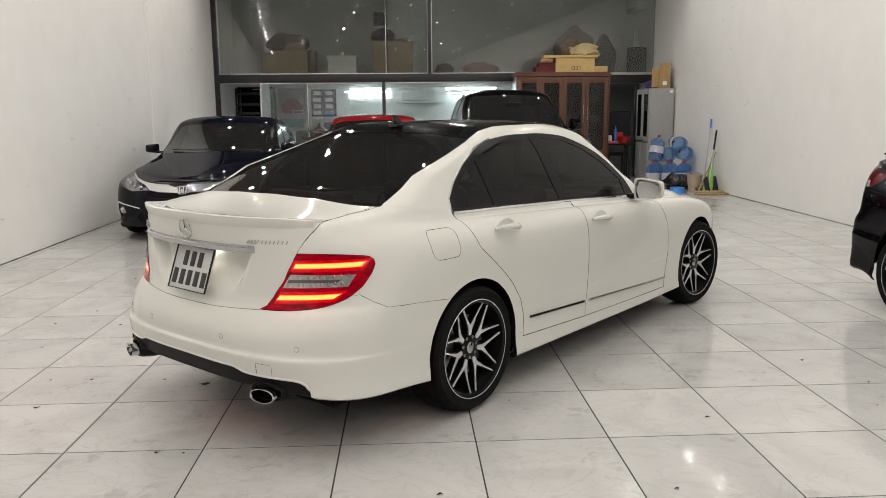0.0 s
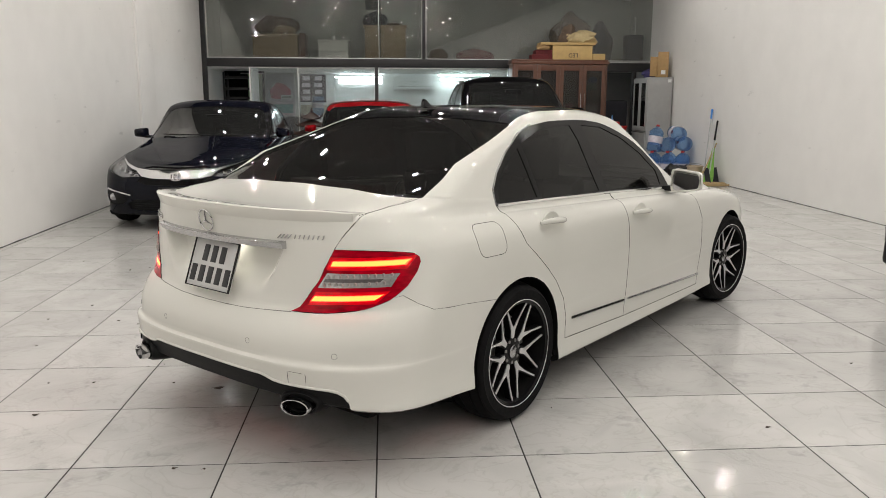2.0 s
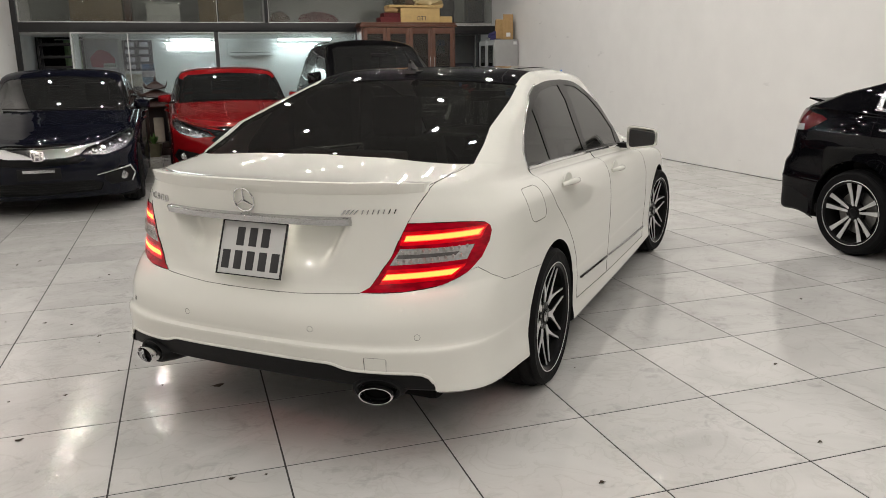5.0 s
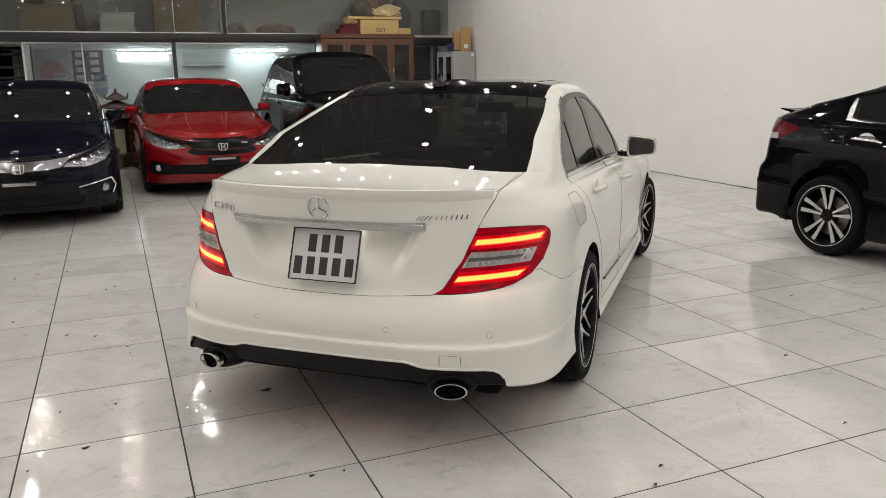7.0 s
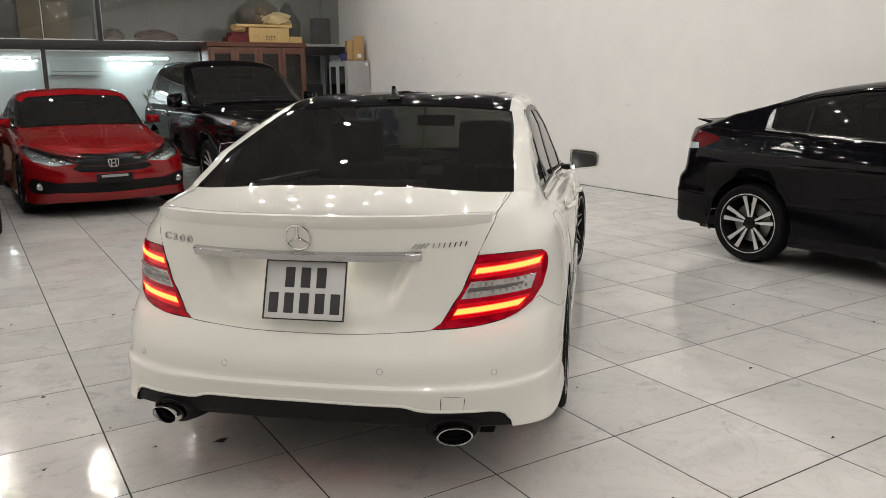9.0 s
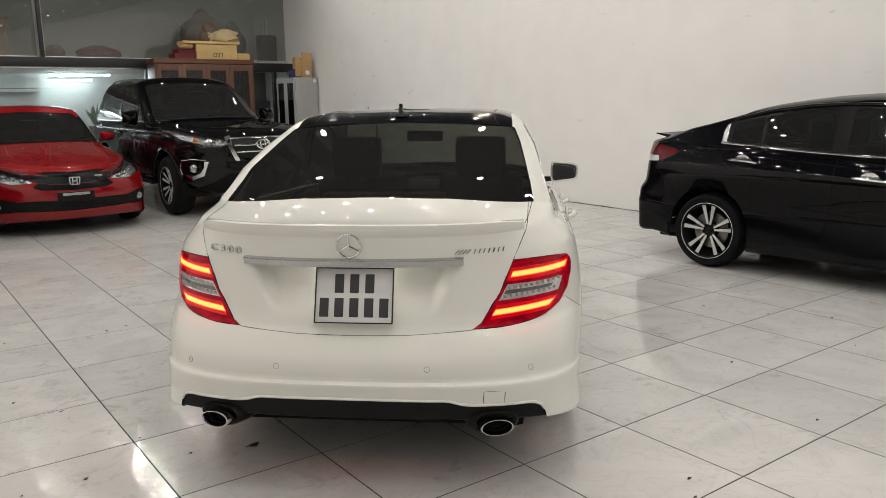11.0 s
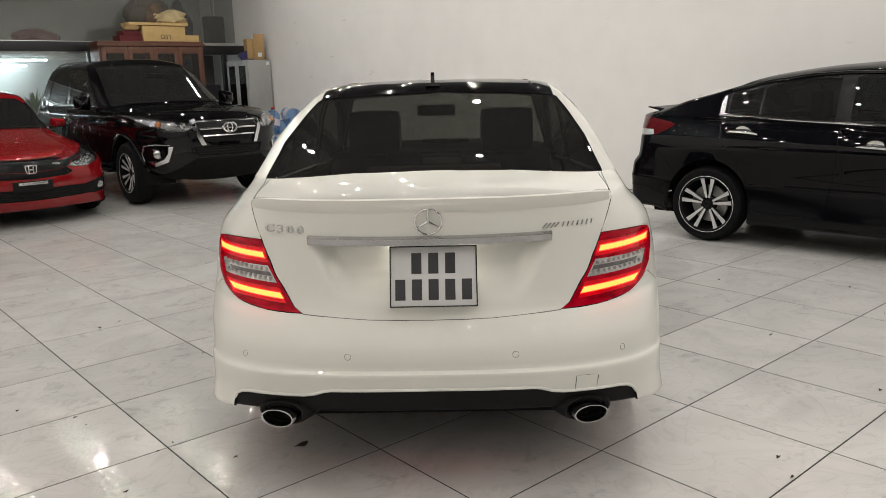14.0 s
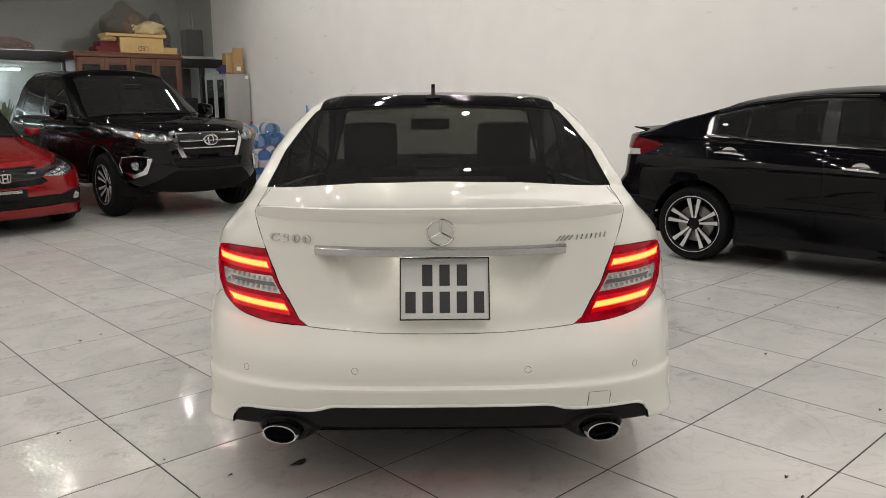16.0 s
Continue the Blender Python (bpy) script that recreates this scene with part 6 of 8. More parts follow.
        part("side_step", box(0.86 * s - 0.08, 0.86 * s + 0.08, 0.45, 2.2, 0.36, 0.40, 0.015), M_TRIM, car)
        part("arch_trim", tube([on_body(tree, 2.745 + 0.45 * math.cos(a), 0.40 + 0.45 * math.sin(a), "x", s)[0] for a in [math.pi * (0.02 + 0.96 * k / 24) for k in range(25)]], 0.02, 8), M_BLACK_SUV, car)
    gr = [(0.0, 1.005), (0.38, 0.998), (0.40, 0.93), (0.33, 0.80), (0.28, 0.755), (0.0, 0.750)]
    g = black_panel("grille", car, bm, mirrored(gr), M_TRIM, 0.04, -0.02)
    for k, z in enumerate((0.985, 0.905, 0.825)):
        w = 0.38 - 0.028 * k
        part("grille_bar", strip_on(tree, [(-w, z), (0, z + 0.004), (w, z)], "f", 0.012, 1, 0.006), M_CHROME, g)
    for s in (1, -1):
        vs = []
        o = [(0.36, 1.01), (0.44, 0.99), (0.425, 0.90), (0.35, 0.72), (0.300, 0.72), (0.375, 0.90)]
        q = [on_body(tree, a * s, b, "f") for a, b in o]
        b = shaped([p + n * 0.022 for p, n in q] + [p - n * 0.01 for p, n in q], [tuple(range(6)), tuple(range(11, 5, -1))] + [(i, i + 6, (i + 1) % 6 + 6, (i + 1) % 6) for i in range(6)])
        bmesh.ops.recalc_face_normals(b, faces=b.faces)
        bmesh.ops.triangulate(b, faces=b.faces)
        part("grille_side", b, M_CHROME, g, smooth=15)
    p, n = on_body(tree, 0, 0.915, "f")
    rg = tube([(0.085 * math.cos(a), p.y + 0.026, p.z + 0.058 * math.sin(a)) for a in [2 * math.pi * k / 32 for k in range(32)]], 0.011, 8, True)
    bd = part("badge", rg, M_CHROME, g, "chrome oval badge")
    part("badge_ring", tube([(0.034 * math.cos(a), p.y + 0.026, p.z + 0.052 * math.sin(a)) for a in [2 * math.pi * k / 24 for k in range(24)]], 0.008, 6, True), M_CHROME, bd)
    lower = [(0.0, 0.71), (0.44, 0.705), (0.40, 0.60), (0.0, 0.59)]
    it = black_panel("lower_intake", car, bm, mirrored(lower), M_TRIM, 0.03, -0.02)
    for z in (0.62, 0.65, 0.68):
        part("intake_slat", strip_on(tree, [(-0.40, z), (0.40, z)], "f", 0.006, 1, -0.015), M_TRIM, it)
    skirt = [(0.0, 0.565), (0.42, 0.57), (0.58, 0.46), (0.72, 0.38), (0.70, 0.20), (0.0, 0.20)]
    black_panel("bumper_skirt", car, bm, mirrored(skirt), M_DARK, 0.01, -0.004)
    f = cut(bm, mirrored([(0.0, 3.44), (0.45, 3.37), (0.70, 3.10), (0.79, 2.6), (0.80, 2.15), (0.55, 2.25), (0.0, 2.34)]), "z", lambda c, n: n.z > 0.25 and c.y > 2.1 and c.z > 0.95)
    part("bonnet", seam(take(bm, f)), M_BLACK_SUV, car)
    wipers(car, tree, [((-0.62, 1.195), (0.10, 1.215)), ((0.0, 1.205), (0.62, 1.200))])
    part("body", seam(bm, 0.0015, 0.03), M_BLACK_SUV, car)
    part("underbody", box(-0.66, 0.66, -0.8, 3.2, 0.30, 0.5, 0.03), M_DARK, car)
    cabin(car, 0.95, -0.05, 0.70, z=0.60, dash=1.75)
    part("interior_mirror", box(-0.12, 0.12, 1.62, 1.65, 1.52, 1.58, 0.02), M_TRIM, car)
    for y in (0, 2.745):
        for s in (1, -1):
            wheel(car, 0.785 * s, y, 0.385, 0.232, 0.265, s, 12, "paired")
            arch_liner(car, y, 0.40, 0.45, 0.5 * s, 0.88 * s)
    return car


suv(pose(1.37, 13.74, 0, 0, 0, 181))

BLACK_RINGS = reshaped([(-1.04, -0.895), (-0.47, -0.66), (0.36, 0.15), (1.52, 1.25), (2.28, 2.10), (3.2, 3.3), (3.6, 3.58)], [(0.19, 0.19), (0.5, 0.52), (0.66, 0.68), (0.90, 0.91), (1.0, 1.03), (1.06, 1.08), (1.31, 1.285), (1.44, 1.435)], 1.005, 1.03)
BLACK_RINGS[16:] = [
    (0.12, 0.06, 3.0, 1.62, 0.25, 3.0, 0.62, [(0.1, 1.30), (0.3, 1.328), (0.6, 1.362), (0.8, 1.378), (1.2, 1.392), (1.5, 1.37), (1.65, 1.34)], 0.02),
    (0.17, 0.08, 3.0, 1.54, 0.25, 3.0, 0.575, [(0.1, 1.318), (0.3, 1.350), (0.6, 1.388), (0.8, 1.408), (1.2, 1.425), (1.55, 1.40)], 0.02),
    (0.25, 0.20, 3.0, 1.45, 0.20, 2.8, 0.41, [(0.1, 1.33), (0.3, 1.365), (0.6, 1.405), (0.8, 1.425), (1.2, 1.444), (1.5, 1.42)], 0.01),
    (0.45, 0.10, 3.0, 1.30, 0.10, 2.8, 0.10, [(0.1, 1.34), (0.3, 1.375), (0.6, 1.414), (0.8, 1.434), (1.2, 1.452), (1.5, 1.43)], 0.0),
]


def black_sedan(m):
    car = tagged(empty("car", m), "glossy black sedan with chrome door handles and window line", "car")
    bm, tree = shell(loft(BLACK_RINGS, [[(-1.0, 0.78), (-0.75, 0.86), (-0.45, 0.94), (-0.1, 0.99), (0.2, 1.0), (1.6, 1.0), (2.6, 0.985), (3.7, 0.94)]] * 14 + [NO_TAPER] * 6))
    arches(bm, (0, 2.70), 0.335, 0.36)
    wind = [(0.0, 1.0), (0.45, 0.99), (0.70, 0.965), (0.67, 1.08), (0.58, 1.31), (0.50, 1.34), (0.0, 1.37)]
    f = cut(bm, mirrored(wind), "y", lambda c, n: n.y > 0.15 and 1.1 < c.y < 2.3)
    part("windscreen", seam(take(bm, f), 0.001, 0.004, -0.004), M_TINT, car)
    rg = [(0.0, 1.10), (0.60, 1.08), (0.55, 1.28), (0.0, 1.33)]
    f = cut(bm, mirrored(rg), "y", lambda c, n: n.y < -0.1 and -0.6 < c.y < 0.25)
    if f:
        part("rear_window", seam(take(bm, f), 0.001, 0.004, -0.004), M_TINT_DARK, car)
    for s in (1, -1):
        dlo = [(0.04, 1.060), (0.042, 1.200), (0.087, 1.225), (0.24, 1.266), (0.383, 1.296), (0.70, 1.338), (0.983, 1.354), (1.275, 1.350), (1.52, 1.21), (1.75, 1.02), (1.78, 0.972), (1.31, 0.990), (0.70, 1.016)]
        side_glass(car, bm, tree, s, dlo, [("quarter_window", [(0.115, 1.072), (0.36, 1.050), (0.36, 1.272), (0.24, 1.245), (0.115, 1.208)]), ("rear_door_window", [(0.385, 1.048), (0.93, 1.020), (0.93, 1.335), (0.70, 1.322), (0.385, 1.278)]), ("front_door_window", [(1.04, 1.015), (1.66, 0.995), (1.49, 1.19), (1.26, 1.328), (1.04, 1.336)])], chrome=[(0.04, 1.056), (0.35, 1.034), (0.70, 1.012), (1.31, 0.985), (1.77, 0.968)])
        tip = [on_body(tree, a, b, "x", s) for a, b in ((0.040, 1.052), (0.16, 1.046), (0.084, 1.068), (0.078, 1.204), (0.060, 1.204), (0.040, 1.15))]
        b = shaped([p + n * 0.008 for p, n in tip] + [p - n * 0.005 for p, n in tip], [tuple(range(6)), tuple(range(11, 5, -1))] + [(i, i + 6, (i + 1) % 6 + 6, (i + 1) % 6) for i in range(6)])
        bmesh.ops.recalc_face_normals(b, faces=b.faces)
        part("chrome_corner", b, M_SATIN, car, smooth=15)
        part("rain_visor", strip_on(tree, [(0.10, 1.243), (0.383, 1.314), (0.70, 1.355), (1.0, 1.370), (1.275, 1.366)], "x", 0.012, s, 0.008), M_GLOSSBLACK, car)
        mid = [(0.93, 0.28), (0.98, 0.55), (1.0, 0.80), (0.98, 0.985)]
        d = door_panel("front_door", car, bm, mid + [(1.70, 0.93), (1.95, 0.80), (2.0, 0.55), (1.93, 0.25)], s, M_BLACK, 1.0)
        door_handle(d, tree, 1.25, 0.835, s, M_CHROME, 0.24)
        side_mirror(d, 0.94 * s, 1.55, 0.99, s, M_BLACK, 0.19, 0.13)
        d = door_panel("rear_door", car, bm, [(0.06, 1.03), (0.10, 0.85), (0.25, 0.68), (0.36, 0.50), (0.38, 0.28)] + mid, s, M_BLACK, 1.06)
        door_handle(d, tree, 0.27, 0.918, s, M_CHROME, 0.24)
        tl = [(-1.1, 0.862), (-0.80, 0.862), (-0.50, 0.882), (-0.39, 0.93), (-0.335, 0.968), (-0.40, 0.99), (-0.60, 1.022), (-1.1, 1.035)]
        f = cut(bm, tl, "x", lambda c, n: c.x * s > 0.30 and c.y < -0.2)
        lb = take(bm, f)
        ff = cut(lb, [(-1.1, 0.84), (-0.52, 0.84), (-0.545, 0.924), (-1.1, 0.924)], "x", lambda c, n: True)
        white = take(lb, ff)
        lamp = part("tail_lamp", seam(lb, 0.001, 0.01, 0.003), M_LENS_RED, car, "unlit red tail lamp")
        if len(white.faces):
            part("reversing_lens", seam(white, 0.0, 0.006, 0.002), M_CLEAR, lamp)
    sp = []
    for k in range(21):
        x = -0.56 + 1.12 * k / 20
        p, n = on_body(tree, x, -0.80 + 0.16 * (x / 0.56) ** 2, "z")
        sp.append((x, -0.80 + 0.16 * (x / 0.56) ** 2, p.z))
    vs, fs = [], []
    for x, y, z in sp:
        for dy, dz in ((0.20, 0.0), (0.02, 0.035), (-0.08, 0.045), (-0.085, 0.036), (0.02, 0.010)):
            vs.append((x, y + dy, z + dz))
    for k in range(20):
        for j in range(5):
            i = (j + 1) % 5
            fs.append((k * 5 + j, k * 5 + i, k * 5 + i + 5, k * 5 + j + 5))
    fs += [(0, 1, 2, 3, 4), (100, 101, 102, 103, 104)]
    b = shaped(vs, fs)
    bmesh.ops.recalc_face_normals(b, faces=b.faces)
    part("boot_spoiler", b, M_BLACK, car)
    f = cut(bm, [(-1.2, 0.0), (-1.2, 0.36), (-0.9, 0.40), (-0.6, 0.42), (-0.40, 0.36), (-0.36, 0.0)], "x", lambda c, n: c.y < -0.34)
    if f:
        part("bumper_insert", seam(take(bm, f), 0.0, 0.01, -0.003), M_TRIM, car, "matt black lower bumper")
    f = cut(bm, [(-1.2, 0.0), (-1.2, 0.862), (-0.62, 0.862), (-0.53, 0.81), (-0.42, 0.70), (-0.31, 0.57), (-0.31, 0.0)], "x", lambda c, n: c.y < -0.25)
    part("rear_bumper", seam(take(bm, f)), M_BLACK, car)
    part("body", seam(bm, 0.0015, 0.02), M_BLACK, car)
    part("underbody", box(-0.64, 0.64, -0.60, 3.2, 0.18, 0.32, 0.03), M_DARK, car)
    part("exhaust", tube([(0.45, -0.80, 0.24), (0.45, -0.3, 0.26)], 0.03, 12), M_STEEL, car)
    cabin(car, 0.90, -0.10, 0.66, dash=1.6)
    for y in (0, 2.70):
        for s in (1, -1):
            wheel(car, 0.772 * s, y, 0.316, 0.232, 0.215, s, 10, "paired")
            arch_liner(car, y, 0.335, 0.372, 0.5 * s, (0.76 if y == 0 else 0.82) * s)
    return car


BLACK_TURN = 186.1
black_sedan(pose(3.11 - 0.86 * math.cos(radians(BLACK_TURN)), 4.77 - 0.86 * math.sin(radians(BLACK_TURN)), 0, 0, 0, BLACK_TURN))


# ---- loft, office and the corner by the cabinets ----
M_CARD = mat("brown_cardboard", (0.42, 0.27, 0.12), 0.8, grain=0.10, scale=14, bump=0.08, dirt=0.05)
M_CARD2 = mat("yellow_cardboard", (0.52, 0.36, 0.15), 0.8, grain=0.10, scale=14, bump=0.08)
M_WOOD = mat("reddish_brown_wood", (0.092, 0.029, 0.011), 0.35, coat=0.3, grain=0.22, scale=9, bump=0.05)
M_DARKWOOD = mat("dark_carved_wood", (0.022, 0.009, 0.006), 0.4, grain=0.3, scale=30, bump=0.2)
M_BEIGE = mat("beige_fabric", (0.30, 0.23, 0.15), 0.85, grain=0.12, scale=30, bump=0.2)
M_BROWN = mat("brown_blanket", (0.12, 0.085, 0.06), 0.9, grain=0.25, scale=25, bump=0.3)
M_DRAWER = mat("white_laminate", (0.66, 0.66, 0.63), 0.4, grain=0.03, scale=10)
M_GREY = mat("grey_steel_sheet", (0.36, 0.36, 0.35), 0.45, metal=0.2, grain=0.05, scale=12)
M_CLOTH_DARK = mat("dark_cloth", (0.025, 0.025, 0.032), 0.85, grain=0.25, scale=30, bump=0.2)
M_PURPLE = mat("purple_cloth", (0.035, 0.03, 0.10), 0.9, grain=0.25, scale=40, bump=0.3)
M_MAROON = mat("dark_red_cloth", (0.12, 0.018, 0.02), 0.9, grain=0.25, scale=30, bump=0.3)
M_TAN = mat("pale_yellow_cloth", (0.50, 0.40, 0.22), 0.9, grain=0.15, scale=30, bump=0.3)
M_WATER = glass_mat("blue_bottle_plastic", (0.62, 0.78, 0.96), 1.40, 0.03, ((0.22, 0.40, 0.72), 0.14))
M_BLUEPLASTIC = mat("bright_blue_plastic", (0.04, 0.22, 0.62), 0.35, grain=0.05, scale=20)
M_REDPLASTIC = mat("red_plastic", (0.48, 0.02, 0.02), 0.4, grain=0.05, scale=20)
M_BAG = mat("black_bin_bag", (0.012, 0.012, 0.013), 0.25, grain=0.2, scale=20, bump=0.4)
M_BUCKET = mat("beige_plastic", (0.46, 0.37, 0.26), 0.5, grain=0.08, scale=12, dirt=0.05)
M_GREEN = mat("green_broom_fibre", (0.22, 0.50, 0.08), 0.6, grain=0.2, scale=60, bump=0.3)
M_STICK = mat("bamboo_stick", (0.38, 0.27, 0.13), 0.6, grain=0.15, scale=30)
M_LEAF = mat("plant_leaf", (0.07, 0.15, 0.03), 0.5, grain=0.2, scale=20)
M_POT = mat("glazed_pot", (0.10, 0.09, 0.05), 0.3, grain=0.2, scale=15)
M_WHITEBOX = mat("white_plastic", (0.72, 0.73, 0.72), 0.4, grain=0.02, scale=10)
M_PRINT_PINK = mat("pink_print", (0.50, 0.10, 0.16), 0.6, grain=0.1, scale=20)
M_PRINT_GREEN = mat("pale_green_cloth", (0.36, 0.50, 0.30), 0.8, grain=0.12, scale=12)
M_PRINT_TEAL = mat("teal_cloth", (0.20, 0.42, 0.44), 0.8, grain=0.12, scale=12)
M_POSTER = mat("dark_poster", (0.035, 0.028, 0.04), 0.5, grain=0.3, scale=12)
M_POSTER_PALE = mat("poster_pale_print", (0.55, 0.52, 0.58), 0.5, grain=0.2, scale=25)
M_SANDY = mat("sandy_print", (0.50, 0.45, 0.36), 0.6, grain=0.15, scale=12)
M_LEAFSCRAP = mat("dry_leaf_scrap", (0.05, 0.035, 0.022), 0.8, grain=0.3, scale=60)
M_CABGLASS = glass_mat("smoked_cabinet_glass", (0.35, 0.33, 0.30), 1.45)


def thing(name, bm, material, label, category, group="", smooth=40):
    return tagged(link(name, bm, material, None, "", smooth), label, category, group)


def lumpy(cx, cy, cz, rx, ry, rz, seed, rough=0.25, sub=3):
    """A soft heap of cloth, flat below."""
    bm = bmesh.new()
    bmesh.ops.create_icosphere(bm, subdivisions=sub, radius=1)
    for v in bm.verts:
        k = 1 + rough * noise.noise(v.co * 1.7 + Vector((seed * 7.3, seed, 0))) + rough * 0.5 * noise.noise(v.co * 5 + Vector((seed, 3.1, 0)))
        v.co = Vector((v.co.x * k * rx, v.co.y * k * ry, max(-0.55, v.co.z * k) * rz))
    lo = min(v.co.z for v in bm.verts)
    bmesh.ops.translate(bm, vec=(cx, cy, cz - lo), verts=bm.verts)
    return bm


LOFT = 2.22
# loft: two beige cabinets with rolled bedding, drawers, desk, cloths, suitcase
a = empty("storage_bench")
tagged(a, "beige storage bench with dark feet in the loft", "bench")
part("body", box(-3.42, -2.45, 17.9, 18.5, LOFT + 0.09, LOFT + 0.56, 0.02), M_BEIGE, a)
part("seat", box(-3.44, -2.43, 17.88, 18.52, LOFT + 0.56, LOFT + 0.60, 0.015), M_BEIGE, a)
for x in (-3.36, -2.51):
    part("foot", box(x - 0.04, x + 0.04, 17.95, 18.45, LOFT, LOFT + 0.09, 0.004), M_FRAME, a)
part("side_panel", box(-2.42, -2.28, 17.92, 18.5, LOFT, LOFT + 0.62, 0.01), M_WOOD, a)
thing("bedding", lumpy(-2.9, 18.2, LOFT + 0.60, 0.46, 0.26, 0.26, 1), M_BROWN, "rolled brown bedding heaped on the storage bench", "bedding")
thing("pillow", lumpy(-2.75, 18.0, LOFT + 0.60, 0.26, 0.12, 0.12, 2, 0.1), M_BEIGE, "pale pillow lying beside the rolled bedding", "pillow")
a = empty("drawer_chest")
tagged(a, "low white two-drawer chest standing in the loft", "drawers")
part("carcass", box(-2.0, -1.36, 17.95, 18.45, LOFT, LOFT + 0.46, 0.004), M_DRAWER, a)
part("top", box(-2.03, -1.33, 17.92, 18.47, LOFT + 0.46, LOFT + 0.49, 0.006), M_DRAWER, a)
for z in (0.02, 0.24):
    part("drawer", box(-1.97, -1.39, 17.925, 17.95, LOFT + z, LOFT + z + 0.205, 0.006), M_DRAWER, a)
thing("cup", lathe([(0.0, 0.0), (0.035, 0.0), (0.042, 0.09), (0.038, 0.09), (0.032, 0.01), (0, 0.01)], 18, "z", Matrix.Translation((-1.68, 18.1, LOFT + 0.49))), M_WHITEBOX, "small white cup on the drawer chest", "cup")
a = empty("desk")
tagged(a, "light wood desk with a dark side in the loft", "desk")
part("front", box(-0.98, -0.08, 17.95, 18.0, LOFT + 0.10, LOFT + 0.78, 0.01), M_BEIGE, a)
part("top", box(-1.02, -0.04, 17.93, 18.55, LOFT + 0.78, LOFT + 0.81, 0.01), M_BEIGE, a)
for x in (-0.94, -0.16):
    part("leg", box(x - 0.03, x + 0.03, 18.0, 18.5, LOFT, LOFT + 0.78, 0.005), M_FRAME, a)
thing("folded_mattress", lumpy(-0.75, 18.25, LOFT + 0.81, 0.28, 0.22, 0.20, 4, 0.2), M_CLOTH_DARK, "dark folded cloth bundle lying on the desk", "bundle")
thing("cushion", lumpy(-0.32, 18.2, LOFT + 0.81, 0.18, 0.16, 0.05, 5, 0.15), M_BROWN, "flat brown cushion on the desk", "cushion")
thing("wall_panel", box(-0.98, -0.66, 18.80, 18.858, 3.45, 3.75, 0.006), M_FRAME, "small dark wall panel at the back of the loft", "panel")
thing("cloth_pile", lumpy(1.45, 17.7, LOFT, 0.42, 0.2, 0.20, 6, 0.2), M_MAROON, "low pile of dark red cloth on the loft floor", "cloth")
thing("cloth_pile", lumpy(0.62, 17.7, LOFT, 0.20, 0.16, 0.20, 7, 0.25), M_BROWN, "small brown bundle on the loft floor", "cloth")
a = empty("suitcase", pose(4.95, 17.6, LOFT))
tagged(a, "dark upright suitcase with a raised pull handle", "suitcase")
part("shell", box(-0.20, 0.20, -0.13, 0.13, 0.04, 0.62, 0.06), M_CLOTH_DARK, a)
for s in (-1, 1):
    part("castor", lathe([(0, -0.012), (0.02, -0.012), (0.02, 0.012), (0, 0.012)], 12, "x", Matrix.Translation((0.15 * s, 0, 0.02))), M_TRIM, a)
part("pull_handle", tube([(-0.05, 0, 0.6), (-0.05, 0, 1.0), (0.03, 0, 1.0), (0.03, 0, 0.6)], 0.010, 6), M_ALU, a)
thing("cloth_bundle", lumpy(3.55, 17.6, LOFT, 0.45, 0.3, 0.66, 8, 0.3), M_BROWN, "large brown cloth bundle stored in the loft", "bundle")
thing("plastic_sack", lumpy(4.25, 17.7, LOFT, 0.26, 0.22, 0.55, 9, 0.25), M_CLOTH_DARK, "dark blue sack stored in the loft", "sack")

a = empty("air_conditioner", pose(5.24, 18.35, 3.70))
tagged(a, "white split air conditioner on the loft wall", "air conditioner")
part("casing", box(-0.22, 0.0, -0.42, 0.42, 0, 0.30, 0.03), M_WHITEBOX, a)
part("air_flap", box(-0.228, -0.19, -0.36, 0.36, 0.02, 0.07, 0.006), M_GREY, a)

# office behind the glass
a = empty("air_conditioner", pose(0.18, YO - 0.01, 1.66))
tagged(a, "white split air conditioner on the office wall", "air conditioner")
part("casing", box(-0.52, 0.52, -0.22, 0.0, 0, 0.30, 0.03), M_WHITEBOX, a)
part("air_flap", box(-0.46, 0.46, -0.228, -0.19, 0.02, 0.07, 0.006), M_WHITEBOX, a)
part("slot_and_shade_line", box(-0.47, 0.47, -0.224, -0.2, 0.072, 0.082), M_DARK, a)
# dark strip painted in for the shadow line beneath the casing
part("slot_and_shade_line", box(-0.50, 0.50, -0.2, -0.02, -0.004, 0.001), M_DARK, a)
part("name_plate", box(-0.05, 0.05, -0.224, -0.218, 0.20, 0.215, 0.001), M_GREY, a)


def tube_light(x0, x1, y, z):
    t = empty("tube_light")
    tagged(t, "bright tube light under the office ceiling, two real and one added", "lamp", "office tube lights")
    part("housing", merge(box(x0, x1, y - 0.03, y + 0.03, z + 0.03, z + 0.06, 0.006), box(x0 + 0.1, x0 + 0.14, y - 0.02, y + 0.02, z + 0.05, 2.065), box(x1 - 0.14, x1 - 0.1, y - 0.02, y + 0.02, z + 0.05, 2.065)), M_WHITEBOX, t)
    part("tube", tube([(x0 + 0.03, y, z + 0.012), (x1 - 0.03, y, z + 0.012)], 0.018, 10), M_TUBE, t)


